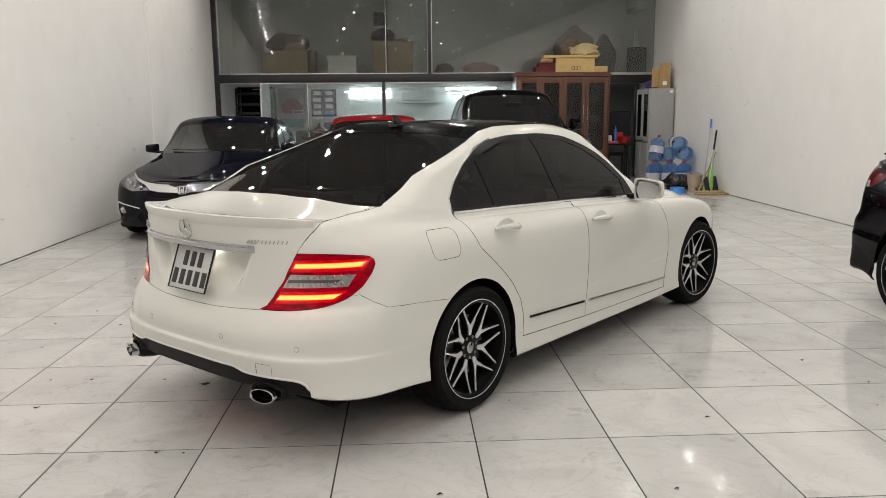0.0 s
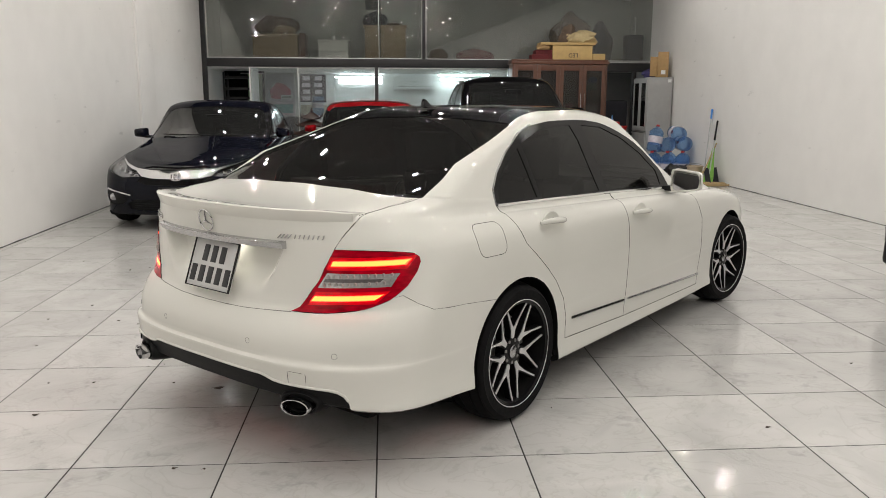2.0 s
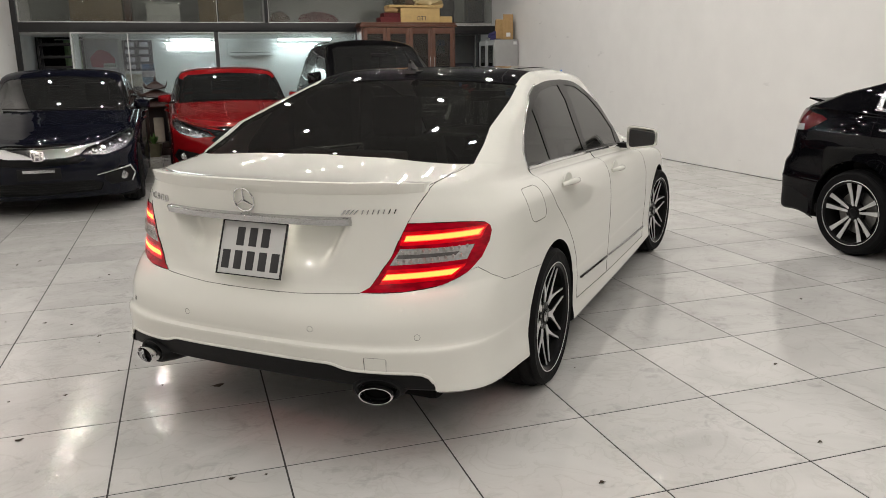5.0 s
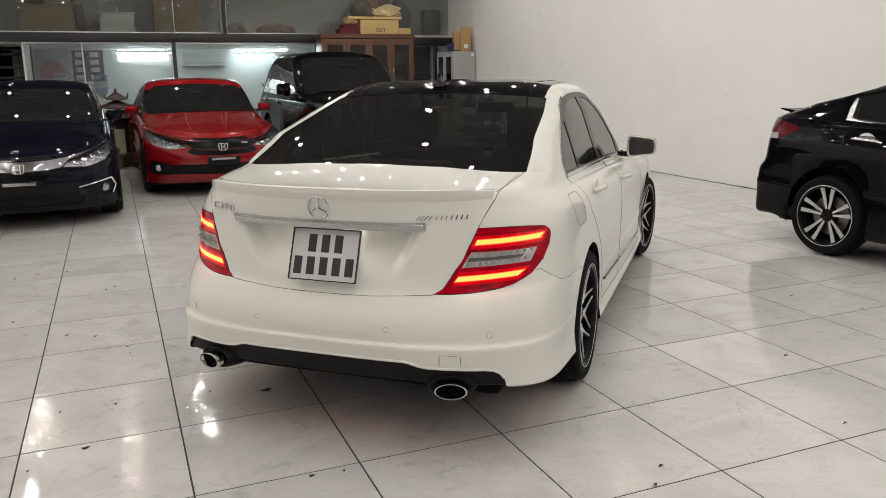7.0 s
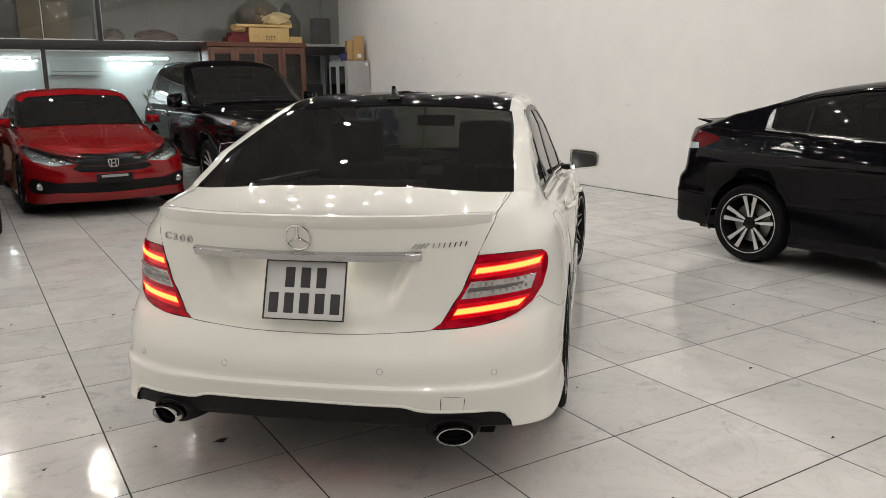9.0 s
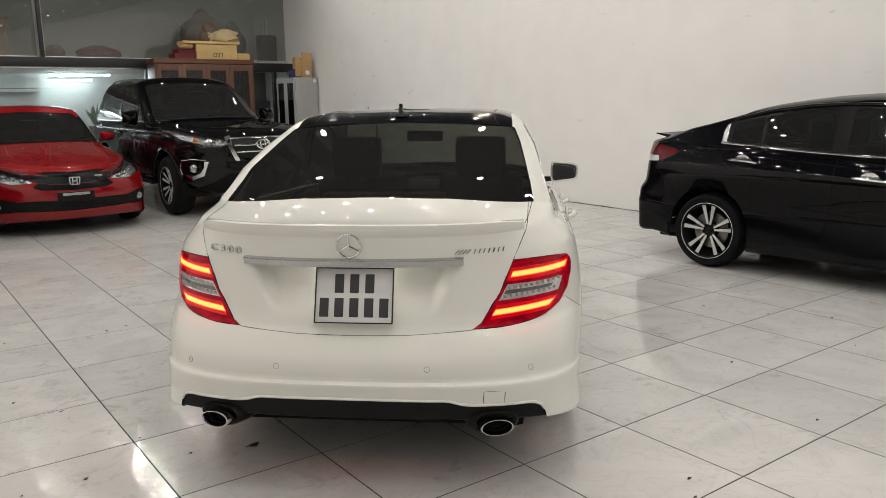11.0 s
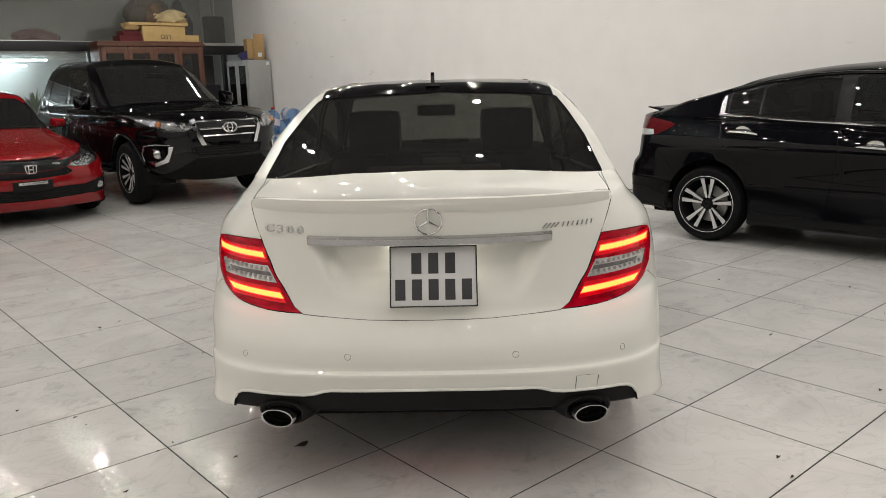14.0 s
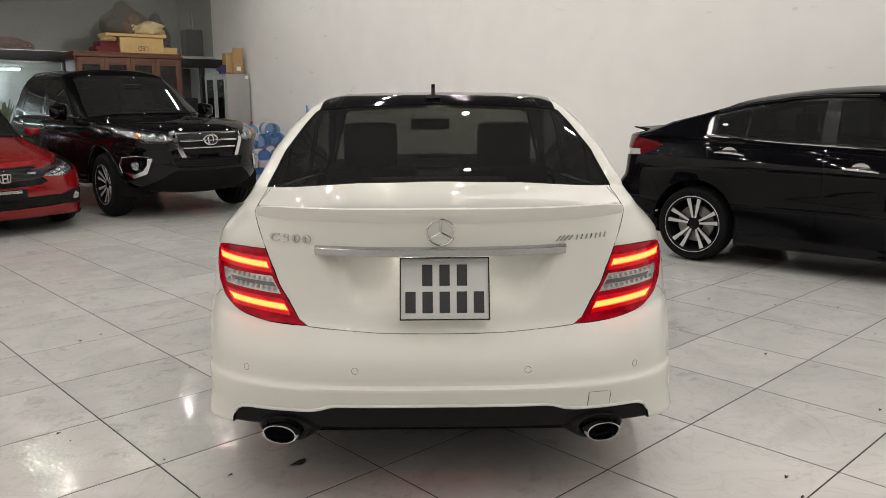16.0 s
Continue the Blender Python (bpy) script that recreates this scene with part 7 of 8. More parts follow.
tube_light(0.70, 1.95, 19.0, 1.985)
tube_light(0.80, 1.78, 19.9, 1.90)
# third tube is added to brighten the office's left part; no known source
tube_light(-1.75, -0.60, 19.2, 1.93)
# a lamp panel's reflection, put in as a glowing box on the wall
thing("reflected_panel_glow", box(-1.70, -0.62, YO - 0.05, YO - 0.005, 1.80, 2.04, 0.01), glow("reflected_panel_glow", (0.93, 0.98, 1.0), 5), "glowing panel standing in for a lamp panel's hazy reflection", "lamp")
a = empty("poster_board", pose(-2.34, YO - 0.03, 1.35))
tagged(a, "dark poster with rows of pale prints on the office wall", "poster")
part("board", box(-0.32, 0.32, -0.012, 0.012, 0, 0.68, 0.003), M_POSTER, a)
for i in range(2):
    for j in range(4):
        x, z = -0.17 + 0.30 * i, 0.04 + 0.165 * j
        part("print", box(x - 0.10 + 0.02 * (j % 2), x + 0.10, -0.018, -0.012, z, z + 0.10, 0.002), M_POSTER_PALE, a)
thing("sandy_poster", box(-2.65, -2.0, YO - 0.04, YO - 0.015, 0.95, 1.28, 0.003), M_SANDY, "sand-coloured print on the office wall", "poster")
rng = random.Random(4)
for k, (x, w, z0, z1, m, lab) in enumerate(((-3.62, 0.10, 0.9, 2.0, M_PRINT_GREEN, "pale green hanging cloth in the office"), (-3.46, 0.07, 0.9, 2.0, M_PRINT_GREEN, "pale green hanging cloth in the office"))):
    vs, fs = [], []
    for i in range(9):
        for j, z in enumerate((z0, z1)):
            vs.append((x - w + 2 * w * i / 8, 18.9 + 0.03 * k + 0.02 * math.sin(i * 1.9 + k), z))
    for i in range(8):
        fs.append((2 * i, 2 * i + 2, 2 * i + 3, 2 * i + 1))
    b = shaped(vs, fs)
    bmesh.ops.solidify(b, geom=b.faces[:], thickness=0.006)
    thing("hanging_cloth", b, m, lab, "cloth")
structure("clothes_rail", tube([(-3.9, 19.0, 2.01), (-2.7, 19.0, 2.01)], 0.012, 8), M_ALU, "thin metal rail in the office", "rail")
# added board: a sign mirrored in the office glass, painted as prints
a = empty("poster_board", pose(-3.00, 19.30, 1.02))
tagged(a, "pale board with pink picture and lettered strip, for a sign's reflection", "poster")
part("board", box(-0.36, 0.30, -0.012, 0.012, 0, 1.02, 0.003), M_POSTER_PALE, a)
part("picture", plate(rounded([(-0.26, 0.42), (0.16, 0.40), (0.24, 0.58), (0.10, 0.74), (-0.10, 0.80), (-0.28, 0.62)], 0.06), -0.006, "y"), M_PRINT_PINK, a).location = (0, -0.012, 0)
part("lettered_strip", box(-0.02, 0.26, -0.024, -0.018, 0.40, 0.50, 0.002), M_WHITEBOX, a)
for k in range(6):
    part("letter_bar", box(0.01 + 0.038 * k, 0.033 + 0.038 * k, -0.027, -0.024, 0.425, 0.475), M_INK, a)
part("footer", box(-0.32, 0.26, -0.018, -0.012, 0.08, 0.28, 0.002), M_PRINT_TEAL, a)
for x in (-0.30, 0.24):
    part("foot", box(x - 0.02, x + 0.02, -0.12, 0.12, -1.02, 0.0, 0.004), M_FRAME, a)
a = empty("steel_rack", pose(-3.75, 18.0, 0))
tagged(a, "black steel rack standing inside the dark office doorway", "rack")
for x in (-0.30, 0.30):
    for y in (-0.2, 0.2):
        part("upright", box(x - 0.02, x + 0.02, y - 0.02, y + 0.02, 0, 2.0, 0.003), M_FRAME, a)
for z in (0.3, 0.7, 1.1, 1.42, 1.62, 1.86):
    part("shelf", box(-0.32, 0.32, -0.22, 0.22, z, z + 0.05, 0.004), M_FRAME, a)
structure("office_side_wall", box(-3.36, -3.30, YB + 0.12, YB + 1.0, 0, 2.06), M_OFFICE, "short pale wall beside the office doorway", "wall")
# added near-black sheet: the doorway's unlit depth as plain colour
structure("doorway_shade", box(XL + 0.01, -3.36, 19.0, 19.06, 0, 2.06), M_DARK, "near-black sheet painting the shade behind the office doorway", "wall")

# wooden cabinet with glazed doors, and what lies on it
a = empty("display_cabinet", pose(2.02, 16.10, 0))
tagged(a, "reddish-brown wooden display cabinet with four glazed doors", "cabinet")
W, H, D = 1.95, 2.14, 0.48
part("side_panel", box(0, 0.03, 0, D, 0, H, 0.004), M_WOOD, a)
part("side_panel", box(W - 0.03, W, 0, D, 0, H, 0.004), M_WOOD, a)
part("back_panel", box(0.03, W - 0.03, D - 0.02, D, 0, H, 0.003), M_WOOD, a)
part("plinth", box(0.03, W - 0.03, 0.01, D - 0.02, 0, 0.10, 0.003), M_WOOD, a)
part("cornice", merge(box(-0.03, W + 0.03, -0.04, D, H, H + 0.05, 0.012), box(-0.01, W + 0.01, -0.02, D, H + 0.05, H + 0.09, 0.008)), M_WOOD, a)
for z in (0.75, 1.18, 1.60):
    part("shelf", box(0.03, W - 0.03, 0.03, D - 0.02, z, z + 0.02, 0.003), M_WOOD, a)
for k in range(4):
    x0 = 0.035 + k * 0.470
    d = part("door", merge(box(x0, x0 + 0.075, -0.022, 0, 0.11, H - 0.01, 0.004), box(x0 + 0.39, x0 + 0.465, -0.022, 0, 0.11, H - 0.01, 0.004), box(x0 + 0.075, x0 + 0.39, -0.022, 0, H - 0.13, H - 0.01, 0.004), box(x0 + 0.075, x0 + 0.39, -0.022, 0, 0.11, 0.62, 0.004)), M_WOOD, a)
    g = part("glass", box(x0 + 0.075, x0 + 0.39, -0.014, -0.010, 0.62, H - 0.13), M_CABGLASS, d, smooth=0)
    hx = x0 + (0.43 if k % 2 == 0 else 0.035)
    part("handle", tube([(hx, -0.022, 1.22), (hx, -0.05, 1.24), (hx, -0.05, 1.54), (hx, -0.022, 1.56)], 0.008, 8), M_CHROME, d)
for x, z, m, r, lab in ((3.72, 1.62, M_PRINT_TEAL, 0.12, "teal folded cloth stored in the cabinet"), (3.74, 1.77, M_BLUEPLASTIC, 0.10, "blue folded cloth stored in the cabinet"), (3.72, 1.20, M_POSTER_PALE, 0.13, "pale folded cloth stored in the cabinet"), (3.25, 1.20, M_PRINT_PINK, 0.12, "pink bag stored in the cabinet"), (2.75, 1.20, M_CLOTH_DARK, 0.14, "dark bundle stored in the cabinet"), (3.7, 0.77, M_CLOTH_DARK, 0.14, "dark bundle stored in the cabinet")):
    thing("folded_cloth", lumpy(x, 16.35, z, r, 0.10, r * 0.9, x * z, 0.15, 2), m, lab, "cloth")
CT = H + 0.09
thing("flat_box", box(2.42, 3.0, 16.12, 16.5, CT, CT + 0.10, 0.006), M_MAROON, "flat dark red box on top of the wooden cabinet", "box")
thing("flat_box", box(2.50, 2.83, 16.14, 16.5, CT + 0.10, CT + 0.19, 0.006), M_MAROON, "flat dark red box on top of the wooden cabinet", "box")
a = empty("cardboard_box", pose(2.83, 16.08, CT))
tagged(a, "yellow-brown cardboard box lying upside down with printed letters", "box")
part("carton", box(0, 0.81, 0, 0.40, 0, 0.275, 0.006), M_CARD2, a)
txt = bpy.data.curves.new("letters", "FONT")
txt.body, txt.size, txt.extrude = "LED", 0.115, 0.001
txt.align_x, txt.align_y = "CENTER", "CENTER"
tmp = bpy.data.objects.new("letters_tmp", txt)
scene.collection.objects.link(tmp)
me = bpy.data.meshes.new_from_object(tmp.evaluated_get(bpy.context.evaluated_depsgraph_get()))
bpy.data.objects.remove(tmp)
me.materials.append(M_INK)
lt = new("letters", me)
lt.parent = a
lt.matrix_local = pose(0.42, -0.003, 0.085, 90, 180, 0)
part("tape", box(0.0, 0.81, 0.18, 0.22, 0.275, 0.277), M_TAN, a)
thing("small_carton", box(3.66, 3.92, 16.12, 16.5, CT, CT + 0.12, 0.006), M_CARD2, "small flat carton beside the lettered box", "box")
b = box(2.58, 3.70, 16.06, 16.46, CT + 0.285, CT + 0.335, 0.008)
thing("cardboard_sheet", b, M_CARD2, "folded cardboard sheets lying on the lettered box", "cardboard")
thing("cardboard_roll", lumpy(2.66, 16.2, CT + 0.19, 0.15, 0.12, 0.09, 11, 0.3), M_CARD, "crumpled brown cardboard on the cabinet", "cardboard")
thing("yellow_cloth", lumpy(3.45, 16.25, CT + 0.335, 0.30, 0.15, 0.16, 12, 0.45), M_TAN, "crumpled pale yellow cloth on the cardboard", "cloth")
thing("yellow_cloth", lumpy(3.20, 16.35, CT + 0.335, 0.16, 0.12, 0.22, 17, 0.45), M_BROWN, "crumpled brown cloth on the cardboard", "cloth")

# grey steel cabinet with its back to the wall
a = empty("steel_cabinet", pose(4.72, 15.75, 0))
tagged(a, "grey steel cabinet with glazed doors against the wall", "cabinet")
part("body", merge(box(0, 0.50, 0, 0.02, 0, 1.88, 0.004), box(0, 0.50, 0.88, 0.90, 0, 1.88, 0.004), box(0.48, 0.50, 0.02, 0.88, 0, 1.88), box(0, 0.48, 0.02, 0.88, 1.86, 1.88), box(0, 0.48, 0.02, 0.88, 0.0, 0.06), box(0, 0.48, 0.02, 0.88, 0.78, 0.80), box(0.02, 0.46, 0.02, 0.88, 1.15, 1.165), box(0.02, 0.46, 0.02, 0.88, 1.5, 1.515)), M_GREY, a)
for y0 in (0.02, 0.455):
    d = part("glazed_door", merge(box(-0.02, 0, y0, y0 + 0.07, 0.81, 1.86, 0.003), box(-0.02, 0, y0 + 0.355, y0 + 0.425, 0.81, 1.86, 0.003), box(-0.02, 0, y0 + 0.07, y0 + 0.355, 1.77, 1.86, 0.003), box(-0.02, 0, y0 + 0.07, y0 + 0.355, 0.81, 0.90, 0.003)), M_GREY, a)
    part("glass", box(-0.012, -0.008, y0 + 0.07, y0 + 0.355, 0.90, 1.77), M_CABGLASS, d, smooth=0)
    part("lower_door", box(-0.02, 0, y0, y0 + 0.425, 0.07, 0.77, 0.004), M_GREY, a)
part("paper_label", box(0.40, 0.47, -0.003, -0.001, 1.78, 1.84), M_WHITEBOX, a)
a = empty("open_carton", pose(4.92, 15.82, 1.88))
tagged(a, "tall open brown cardboard carton on the steel cabinet", "box")
part("carton", merge(box(0, 0.22, 0, 0.01, 0, 0.50, 0.002), box(-0.02, -0.01, 0.0, 0.4, 0, 0.40, 0.002), box(0.21, 0.22, 0.01, 0.4, 0, 0.42, 0.002), box(0, 0.22, 0.39, 0.40, 0, 0.42, 0.002), box(0, 0.22, 0, 0.4, 0, 0.01)), M_CARD, a)
part("flap", box(-0.16, -0.01, 0.02, 0.03, 0.02, 0.40, 0.002, Matrix.Rotation(radians(12), 4, "Z")), M_CARD, a)
part("paper_label", box(0.07, 0.16, -0.003, 0.0, 0.06, 0.14), M_WHITEBOX, a)
thing("cloth_bag", lumpy(4.80, 15.95, 1.88, 0.16, 0.12, 0.10, 14, 0.4), M_PURPLE, "crumpled purple bag on the steel cabinet", "bag")

# wash corner under the loft
a = empty("side_table", pose(3.98, 16.25, 0))
tagged(a, "low worktop on dark legs in the corner", "table")
part("top", box(0, 0.62, 0, 0.45, 0.72, 0.75, 0.005), M_TRIM, a)
for x in (0.04, 0.50):
    for y in (0.04, 0.40):
        part("leg", box(x - 0.02, x + 0.02, y - 0.02, y + 0.02, 0, 0.72, 0.003), M_FRAME, a)
thing("red_basin", lathe([(0.0, 0.0), (0.09, 0.0), (0.14, 0.14), (0.15, 0.145), (0.135, 0.14), (0.085, 0.01), (0, 0.01)], 24, "z", Matrix.Translation((4.40, 16.42, 0.75))), M_REDPLASTIC, "red plastic basin on the worktop", "basin")
thing("red_box", box(4.26, 4.40, 16.50, 16.64, 0.75, 0.98, 0.02), M_REDPLASTIC, "small red container on the worktop", "box")
thing("glass_jar", lathe([(0.0, 0.0), (0.04, 0.0), (0.045, 0.14), (0.03, 0.17), (0, 0.17)], 18, "z", Matrix.Translation((4.08, 16.4, 0.75))), M_WHITEBOX, "pale jar on the worktop", "jar")
thing("tray", box(4.02, 4.24, 16.28, 16.40, 0.75, 0.80, 0.01), M_PRINT_PINK, "pink tray on the worktop", "tray")
thing("blue_bottle", lathe([(0.0, 0.0), (0.03, 0.0), (0.032, 0.26), (0.012, 0.32), (0.012, 0.36), (0, 0.36)], 16, "z", Matrix.Translation((4.24, 16.55, 0.75))), M_BLUEPLASTIC, "slim blue bottle on the worktop", "bottle")
a = empty("dark_chair", pose(4.42, 16.9, 0))
tagged(a, "dark chair with a rounded back under the loft", "chair")
part("backrest", box(-0.24, 0.24, 0, 0.05, 0.75, 1.42, 0.05), M_CLOTH_DARK, a)
part("seat", box(-0.25, 0.25, 0.05, 0.5, 0.45, 0.53, 0.03), M_CLOTH_DARK, a)
for x in (-0.2, 0.2):
    for y in (0.08, 0.45):
        part("leg", box(x - 0.018, x + 0.018, y - 0.018, y + 0.018, 0, 0.8 if y < 0.1 else 0.45, 0.003), M_FRAME, a)
structure("corner_wall", box(4.0, XR, YB + 1.6, YB + 1.66, 0, 2.06), M_CORNER, "wall in the corner under the loft, coloured dark for its shade", "wall")


# water bottles
def water_bottle():
    b = empty("water_bottle")
    prof = [(0.0, 0.0), (0.115, 0.0), (0.133, 0.02)]
    for k in range(5):
        z = 0.05 + 0.06 * k
        prof += [(0.135, z), (0.128, z + 0.02), (0.135, z + 0.04)]
    prof += [(0.130, 0.36), (0.085, 0.42), (0.035, 0.445), (0.028, 0.48)]
    part("bottle", lathe(prof, 28, "z"), M_WATER, b)
    part("cap", lathe([(0.0, 0.50), (0.030, 0.498), (0.032, 0.465), (0.029, 0.465)], 16, "z"), M_REDPLASTIC, b)
    part("label", lathe([(0.1365, 0.14), (0.1365, 0.27)], 28, "z"), M_POSTER_PALE, b)
    return tagged(b, "large blue water-cooler bottle with a red cap", "water bottle", "stacked water bottles")


wb = water_bottle()
wb.matrix_world = pose(4.42, 14.45, 0, 0, 0, 20)
for x, y, z, rx, ry, rz in ((4.70, 14.40, 0, 0, 0, 80), (4.98, 14.38, 0, 0, 0, 140), (4.56, 14.70, 0, 0, 0, 200), (4.85, 14.68, 0, 0, 0, 260), (5.10, 14.66, 0, 0, 0, 320), (4.47, 14.52, 0.49, 0, 14, 40)):
    copy_thing(wb, pose(x, y, z, rx, ry, rz))
for x, y, z, r in ((4.74, 14.85, 0.62, 96), (4.92, 14.80, 0.80, 86), (5.06, 14.85, 0.62, 88)):
    copy_thing(wb, pose(x, y - 0.42, z, -r, 0, 0))
thing("bin_bag", lumpy(4.72, 13.95, 0, 0.22, 0.18, 0.20, 21, 0.45), M_BAG, "black plastic bin bag slumped on the floor", "bag")
thing("bin_bag", lumpy(4.98, 14.05, 0, 0.18, 0.16, 0.16, 22, 0.45), M_BAG, "black plastic bin bag slumped on the floor", "bag")
thing("blue_basin", lathe([(0.0, 0.09), (0.10, 0.09), (0.115, 0.08), (0.145, 0.0), (0.15, 0.0), (0.12, 0.09), (0.10, 0.10), (0.0, 0.10)], 24, "z", Matrix.Translation((4.50, 13.3, 0.0))), M_BLUEPLASTIC, "upturned blue plastic basin on the floor", "basin")
a = empty("bucket", pose(4.86, 13.45, 0))
tagged(a, "beige plastic bucket with a wire handle", "bucket")
part("pail", lathe([(0.0, 0.0), (0.105, 0.0), (0.135, 0.30), (0.145, 0.30), (0.145, 0.285), (0.128, 0.285), (0.10, 0.01), (0, 0.01)], 28, "z"), M_BUCKET, a)
part("wire_handle", tube([(0.14 * math.cos(t), 0.02, 0.29 + 0.05 * math.sin(t)) for t in [math.pi * k / 12 for k in range(13)]], 0.004, 6), M_STEEL, a)
a = empty("broom")
tagged(a, "green-bristled broom leaning on the wall with a dark grip", "broom")
part("stick", tube([(4.96, 13.10, 0.02), (5.21, 13.45, 1.05)], 0.012, 8), M_ALU, a)
part("grip", tube([(5.135, 13.345, 0.75), (5.215, 13.457, 1.08)], 0.017, 8), M_TRIM, a)
part("bristles", tube([(5.00, 13.20, 0.03), (5.03, 13.22, 0.18), (5.07, 13.27, 0.38), (5.125, 13.34, 0.62)], [0.085, 0.075, 0.045, 0.02], 12), M_GREEN, a)
a = empty("mop")
tagged(a, "long mop stick with a blue top leaning on the wall", "mop")
part("stick", tube([(4.98, 13.35, 0.03), (5.225, 13.75, 1.25)], 0.011, 8), M_ALU, a)
part("blue_grip", tube([(5.197, 13.70, 1.11), (5.228, 13.755, 1.27)], 0.017, 8), M_BLUEPLASTIC, a)
part("mop_head", lumpy(4.96, 13.33, 0, 0.13, 0.10, 0.08, 31, 0.4), M_BROWN, a)
thing("bamboo_stick", tube([(4.72, 12.95, 0.012), (5.20, 13.40, 0.70)], 0.011, 8), M_STICK, "thin bamboo stick leaning on the wall", "stick")
a = empty("dustpan", pose(5.08, 13.15, 0, 0, 0, 20))
tagged(a, "dark worn dustpan leaning beside the broom", "dustpan")
part("pan", box(-0.13, 0.13, -0.01, 0.01, 0.0, 0.30, 0.006, Matrix.Rotation(radians(-18), 4, "X")), M_CLOTH_DARK, a)
part("pan_side", box(-0.14, -0.125, -0.09, 0.02, 0.0, 0.26, 0.004, Matrix.Rotation(radians(-18), 4, "X")), M_CLOTH_DARK, a)
thing("yellow_cloth", lumpy(4.98, 13.55, 0, 0.10, 0.10, 0.14, 33, 0.4), M_TAN, "yellow rag heaped by the wall", "cloth")
thing("coiled_rope", merge(tube([(4.98 + 0.30 * math.cos(t), 12.95 + 0.12 * math.sin(t), 0.02) for t in [2 * math.pi * k / 30 for k in range(30)]], 0.016, 8, True), tube([(4.95 + 0.24 * math.cos(t), 12.96 + 0.09 * math.sin(t), 0.045) for t in [2 * math.pi * k / 30 for k in range(30)]], 0.016, 8, True)), M_STICK, "coil of brown rope on the floor by the wall", "rope")


# carved wooden spirit house between the parked cars
def spirit_house():
    a = empty("spirit_house", pose(-1.86, 14.4, 0))
    tagged(a, "small dark carved wooden spirit house with tiered roofs", "spirit house")
    dark = M_DARKWOOD
    part("base", merge(box(-0.24, 0.24, -0.24, 0.24, 0.0, 0.10, 0.01), box(-0.20, 0.20, -0.20, 0.20, 0.10, 0.20, 0.01)), dark, a)
    for x in (-0.17, 0.17):
        for y in (-0.17, 0.17):
            part("post", box(x - 0.028, x + 0.028, y - 0.028, y + 0.028, 0.20, 0.80, 0.006), dark, a)
    part("back_panel", box(-0.16, 0.16, 0.14, 0.16, 0.20, 0.80, 0.004), dark, a)
    part("inner_figure_niche", box(-0.08, 0.08, -0.02, 0.10, 0.20, 0.60, 0.02), M_SANDY, a)
    for z, w in ((0.80, 0.34), (0.95, 0.25), (1.08, 0.16)):
        vs = []
        n = 9
        for i in range(n):
            for j in range(n):
                u, v = -1 + 2 * i / (n - 1), -1 + 2 * j / (n - 1)
                r = max(abs(u), abs(v))
                lift = 0.05 * max(0, abs(u) * abs(v) - 0.4)
                vs.append((u * w, v * w, z + 0.13 * (1 - r) ** 0.7 + lift))
        fs = [(i * n + j, (i + 1) * n + j, (i + 1) * n + j + 1, i * n + j + 1) for i in range(n - 1) for j in range(n - 1)]
        b = shaped(vs, fs)
        bmesh.ops.recalc_face_normals(b, faces=b.faces)
        bmesh.ops.solidify(b, geom=b.faces[:], thickness=0.02)
        part("roof_tier", b, dark, a)
        for sx in (-1, 1):
            for sy in (-1, 1):
                part("eave_horn", tube([(sx * w * 0.95, sy * w * 0.95, z + 0.02), (sx * w * 1.1, sy * w * 1.1, z + 0.06), (sx * w * 1.12, sy * w * 1.12, z + 0.11)], [0.014, 0.010, 0.004], 6), dark, a)
    part("finial", lathe([(0.0, 1.30), (0.012, 1.26), (0.03, 1.22), (0.012, 1.19), (0.03, 1.15)], 12, "z"), dark, a)


spirit_house()


def plant(x, y, z, h, seed, label):
    p = empty("potted_plant", pose(x, y, z))
    tagged(p, label, "plant")
    part("pot", lathe([(0.0, 0.0), (0.09, 0.0), (0.13, 0.20), (0.14, 0.22), (0.12, 0.22), (0.10, 0.18), (0.0, 0.18)], 24, "z"), M_POT, p)
    r = random.Random(seed)
    for k in range(26):
        a0 = r.uniform(0, 2 * math.pi)
        ln = h * r.uniform(0.7, 1.1)
        out = r.uniform(0.15, 0.5)
        vs, fs = [], []
        for i in range(7):
            u = i / 6
            rad = out * ln * u
            zz = 0.18 + ln * (u - 0.45 * out * 2 * u * u)
            wd = 0.022 * math.sin(math.pi * min(1, u * 0.9 + 0.1)) + 0.002
            c, s = math.cos(a0), math.sin(a0)
            for q in (-1, 0, 1):
                vs.append((c * rad - s * wd * q, s * rad + c * wd * q, zz - (0.006 if q == 0 else 0)))
        for i in range(6):
            for q in range(2):
                fs.append((i * 3 + q, i * 3 + q + 1, i * 3 + q + 4, i * 3 + q + 3))
        part("leaf", shaped(vs, fs), M_LEAF, p)


plant(1.18, 17.4, 0.75, 0.55, 3, "leafy green plant in a dark pot inside the office")
thing("office_table", merge(box(0.8, 2.0, 17.1, 17.7, 0.71, 0.75, 0.01), *[box(x - 0.025, x + 0.025, y - 0.025, y + 0.025, 0, 0.71, 0.004) for x in (0.86, 1.94) for y in (17.16, 17.64)]), M_BEIGE, "light wooden office table behind the glass", "table")
plant(-1.95, 13.95, 0.0, 0.22, 8, "small green plant in a pot beside the spirit house")
thing("water_cooler", merge(box(-2.25, -1.95, 18.6, 18.9, 0, 1.0, 0.03), box(-2.2, -2.0, 18.58, 18.62, 0.5, 0.8, 0.02)), M_WHITEBOX, "white water cooler inside the office", "cooler")
copy_thing(wb, pose(-2.10, 18.75, 1.49, 180, 0, 0))
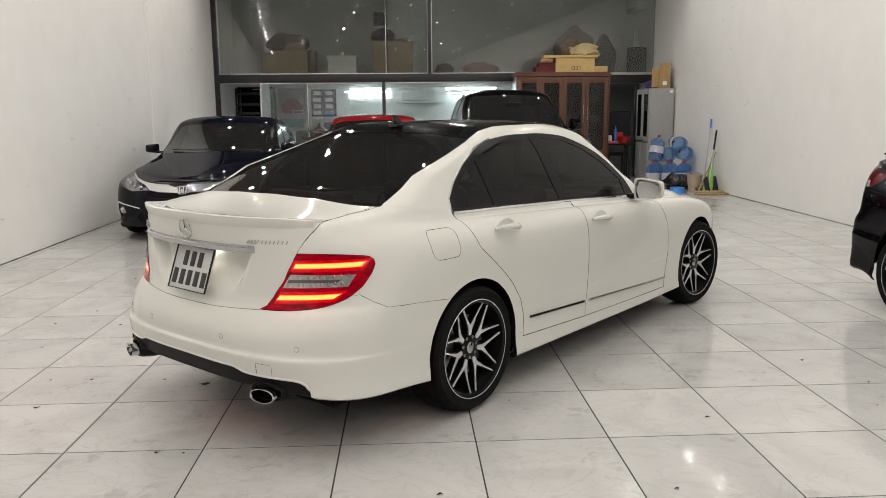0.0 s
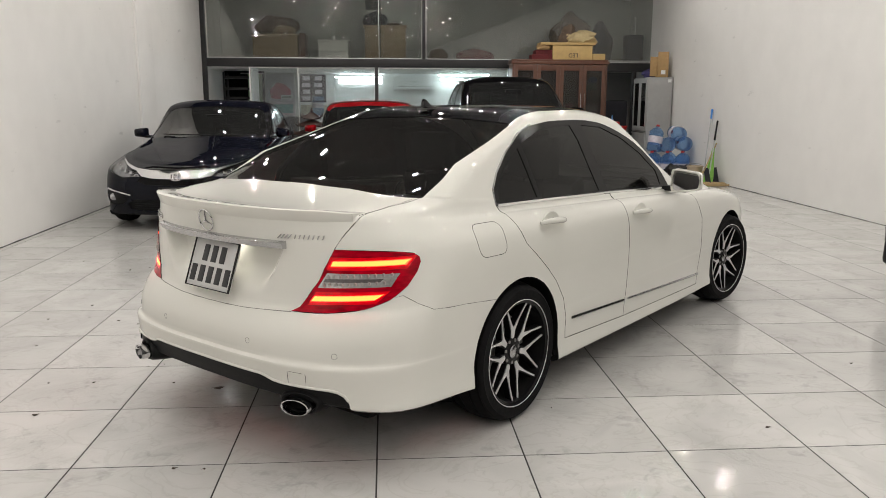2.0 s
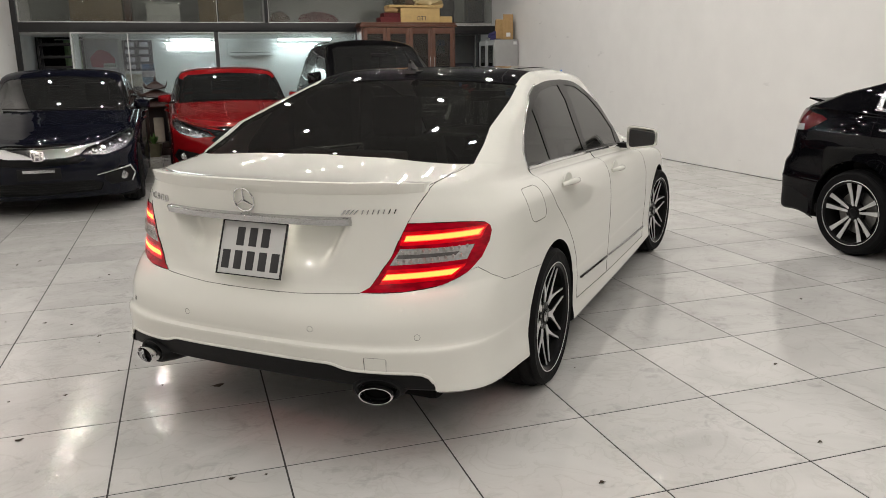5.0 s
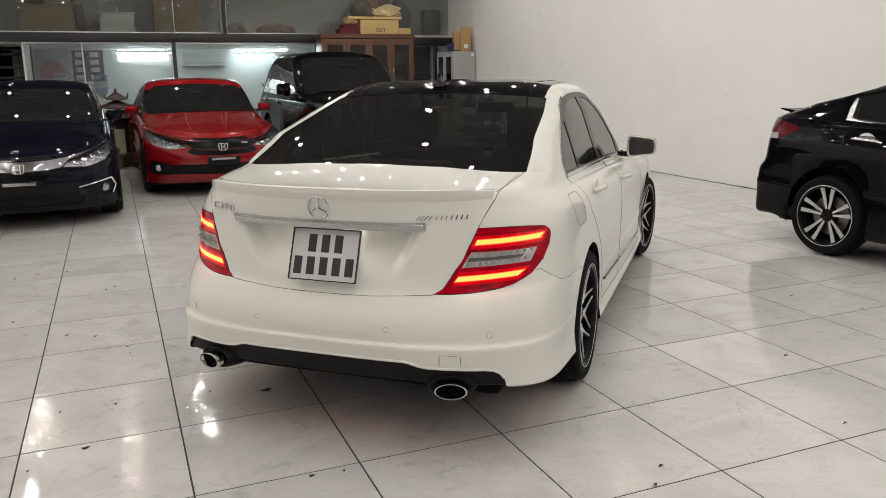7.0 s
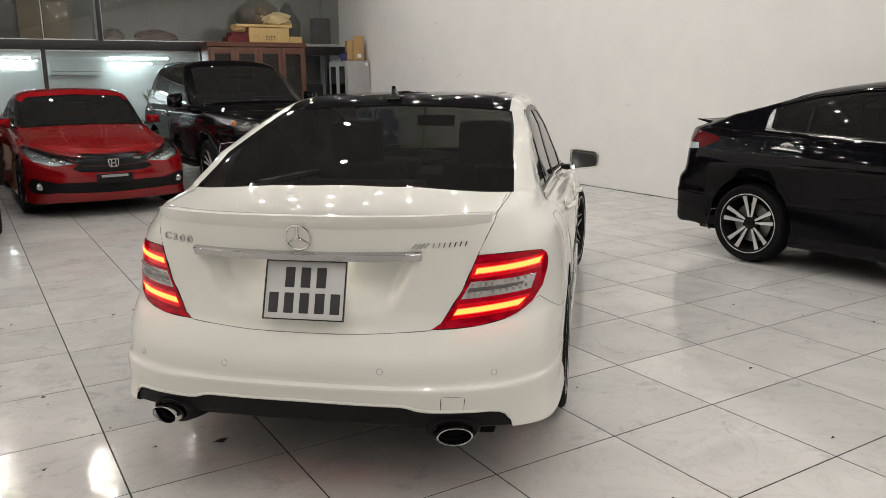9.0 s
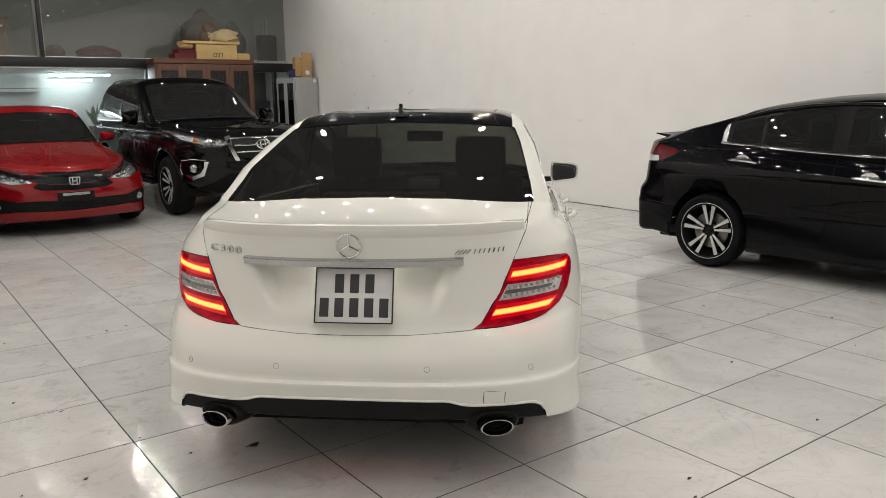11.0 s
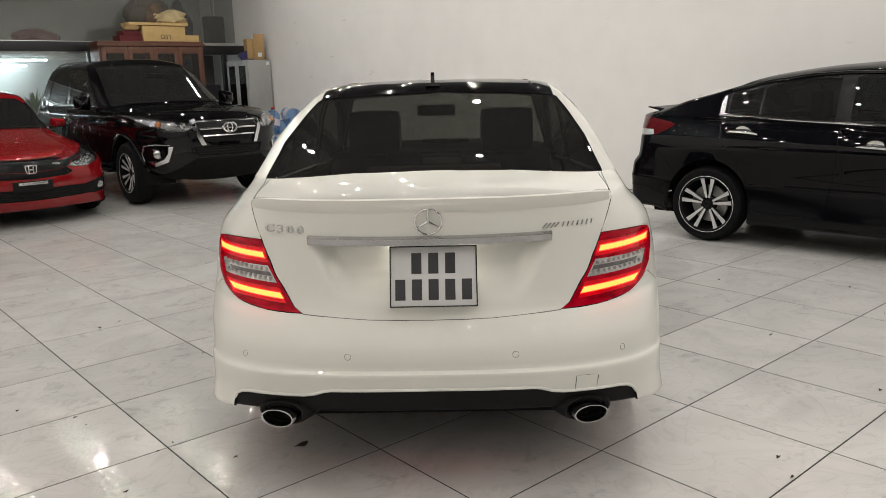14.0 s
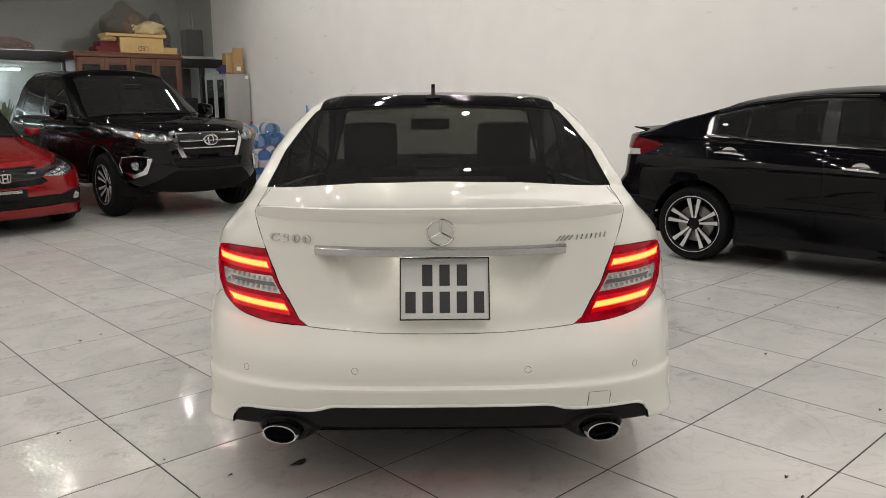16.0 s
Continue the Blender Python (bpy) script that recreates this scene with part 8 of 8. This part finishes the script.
thing("dark_armchair", merge(box(-2.75, -2.2, 17.2, 17.75, 0, 0.45, 0.06), box(-2.75, -2.2, 17.65, 17.85, 0.3, 1.05, 0.07)), M_CLOTH_DARK, "dark upholstered armchair inside the office", "armchair")

# scraps on the floor
rng = random.Random(15)
SPECKS = [(rng.uniform(-3.4, -1.2), rng.uniform(2.9, 7.5), 0.004 + 0.007 * rng.random() ** 2) for _ in range(34)] + [(rng.uniform(0.2, 3.2), rng.uniform(1.6, 4.0), 0.003 + 0.005 * rng.random() ** 2) for _ in range(16)]
for k, (x, y, r) in enumerate(((-1.405, 3.84, 0.028), (-2.165, 3.55, 0.016), (-1.39, 2.97, 0.012), (1.13, 3.20, 0.012), (-0.18, 2.515, 0.012), (0.737, 2.50, 0.010), (-0.29, 2.41, 0.010), (-2.05, 3.96, 0.009), (2.0, 4.0, 0.008), (2.4, 3.3, 0.008), (-2.6, 4.6, 0.009), (-2.4, 3.1, 0.008), *SPECKS)):
    vs = [(r * (1 + 0.4 * math.sin(3 * t + k)) * math.cos(t), 0.6 * r * math.sin(t), 0.001 + 0.003 * (1 + math.sin(2 * t + k))) for t in [2 * math.pi * i / 12 for i in range(12)]]
    b = shaped(vs + [(0, 0, 0.006)], [(i, (i + 1) % 12, 12) for i in range(12)])
    bmesh.ops.solidify(b, geom=b.faces[:], thickness=0.0012)
    bmesh.ops.translate(b, vec=(x, y, 0.0005), verts=b.verts)
    thing("leaf_scrap", b, M_LEAFSCRAP, "tiny dry leaf scrap on the tiled floor", "debris", "scraps on the floor")

# ---- floor tiles ----
tile = box(-0.2968, 0.2968, -0.2968, 0.2968, -0.012, 0, 0.0012)
tm = bpy.data.meshes.new("tile")
tile.to_mesh(tm)
tile.free()
tm.materials.append(M_TILE)
vs, fs = [], []
for i in range(-8, 10):
    for j in range(-20, 34):
        cx, cy = 0.6 * i + 0.3, 0.6 * j + 0.3
        x0, x1 = max(cx - 0.2972, XL), min(cx + 0.2972, XR)
        if x1 - x0 < 0.02:
            continue
        if -6 <= i <= 6 and 1 <= j <= 23:
            o = new("tile", tm)
            o.location = (cx, cy, 0)
            o.parent = floor
        else:
            b = len(vs)
            vs += [(x0, cy - 0.2972, 0), (x1, cy - 0.2972, 0), (x1, cy + 0.2972, 0), (x0, cy + 0.2972, 0)]
            fs.append((b, b + 1, b + 2, b + 3))
me = bpy.data.meshes.new("floor_tiles_far")
me.from_pydata(vs, [], fs)
me.materials.append(M_TILE_FAR)
far = new("floor_tiles_far", me)
far.parent = floor
tagged(far, "polished marble-look tiles further off", kind="stuff")
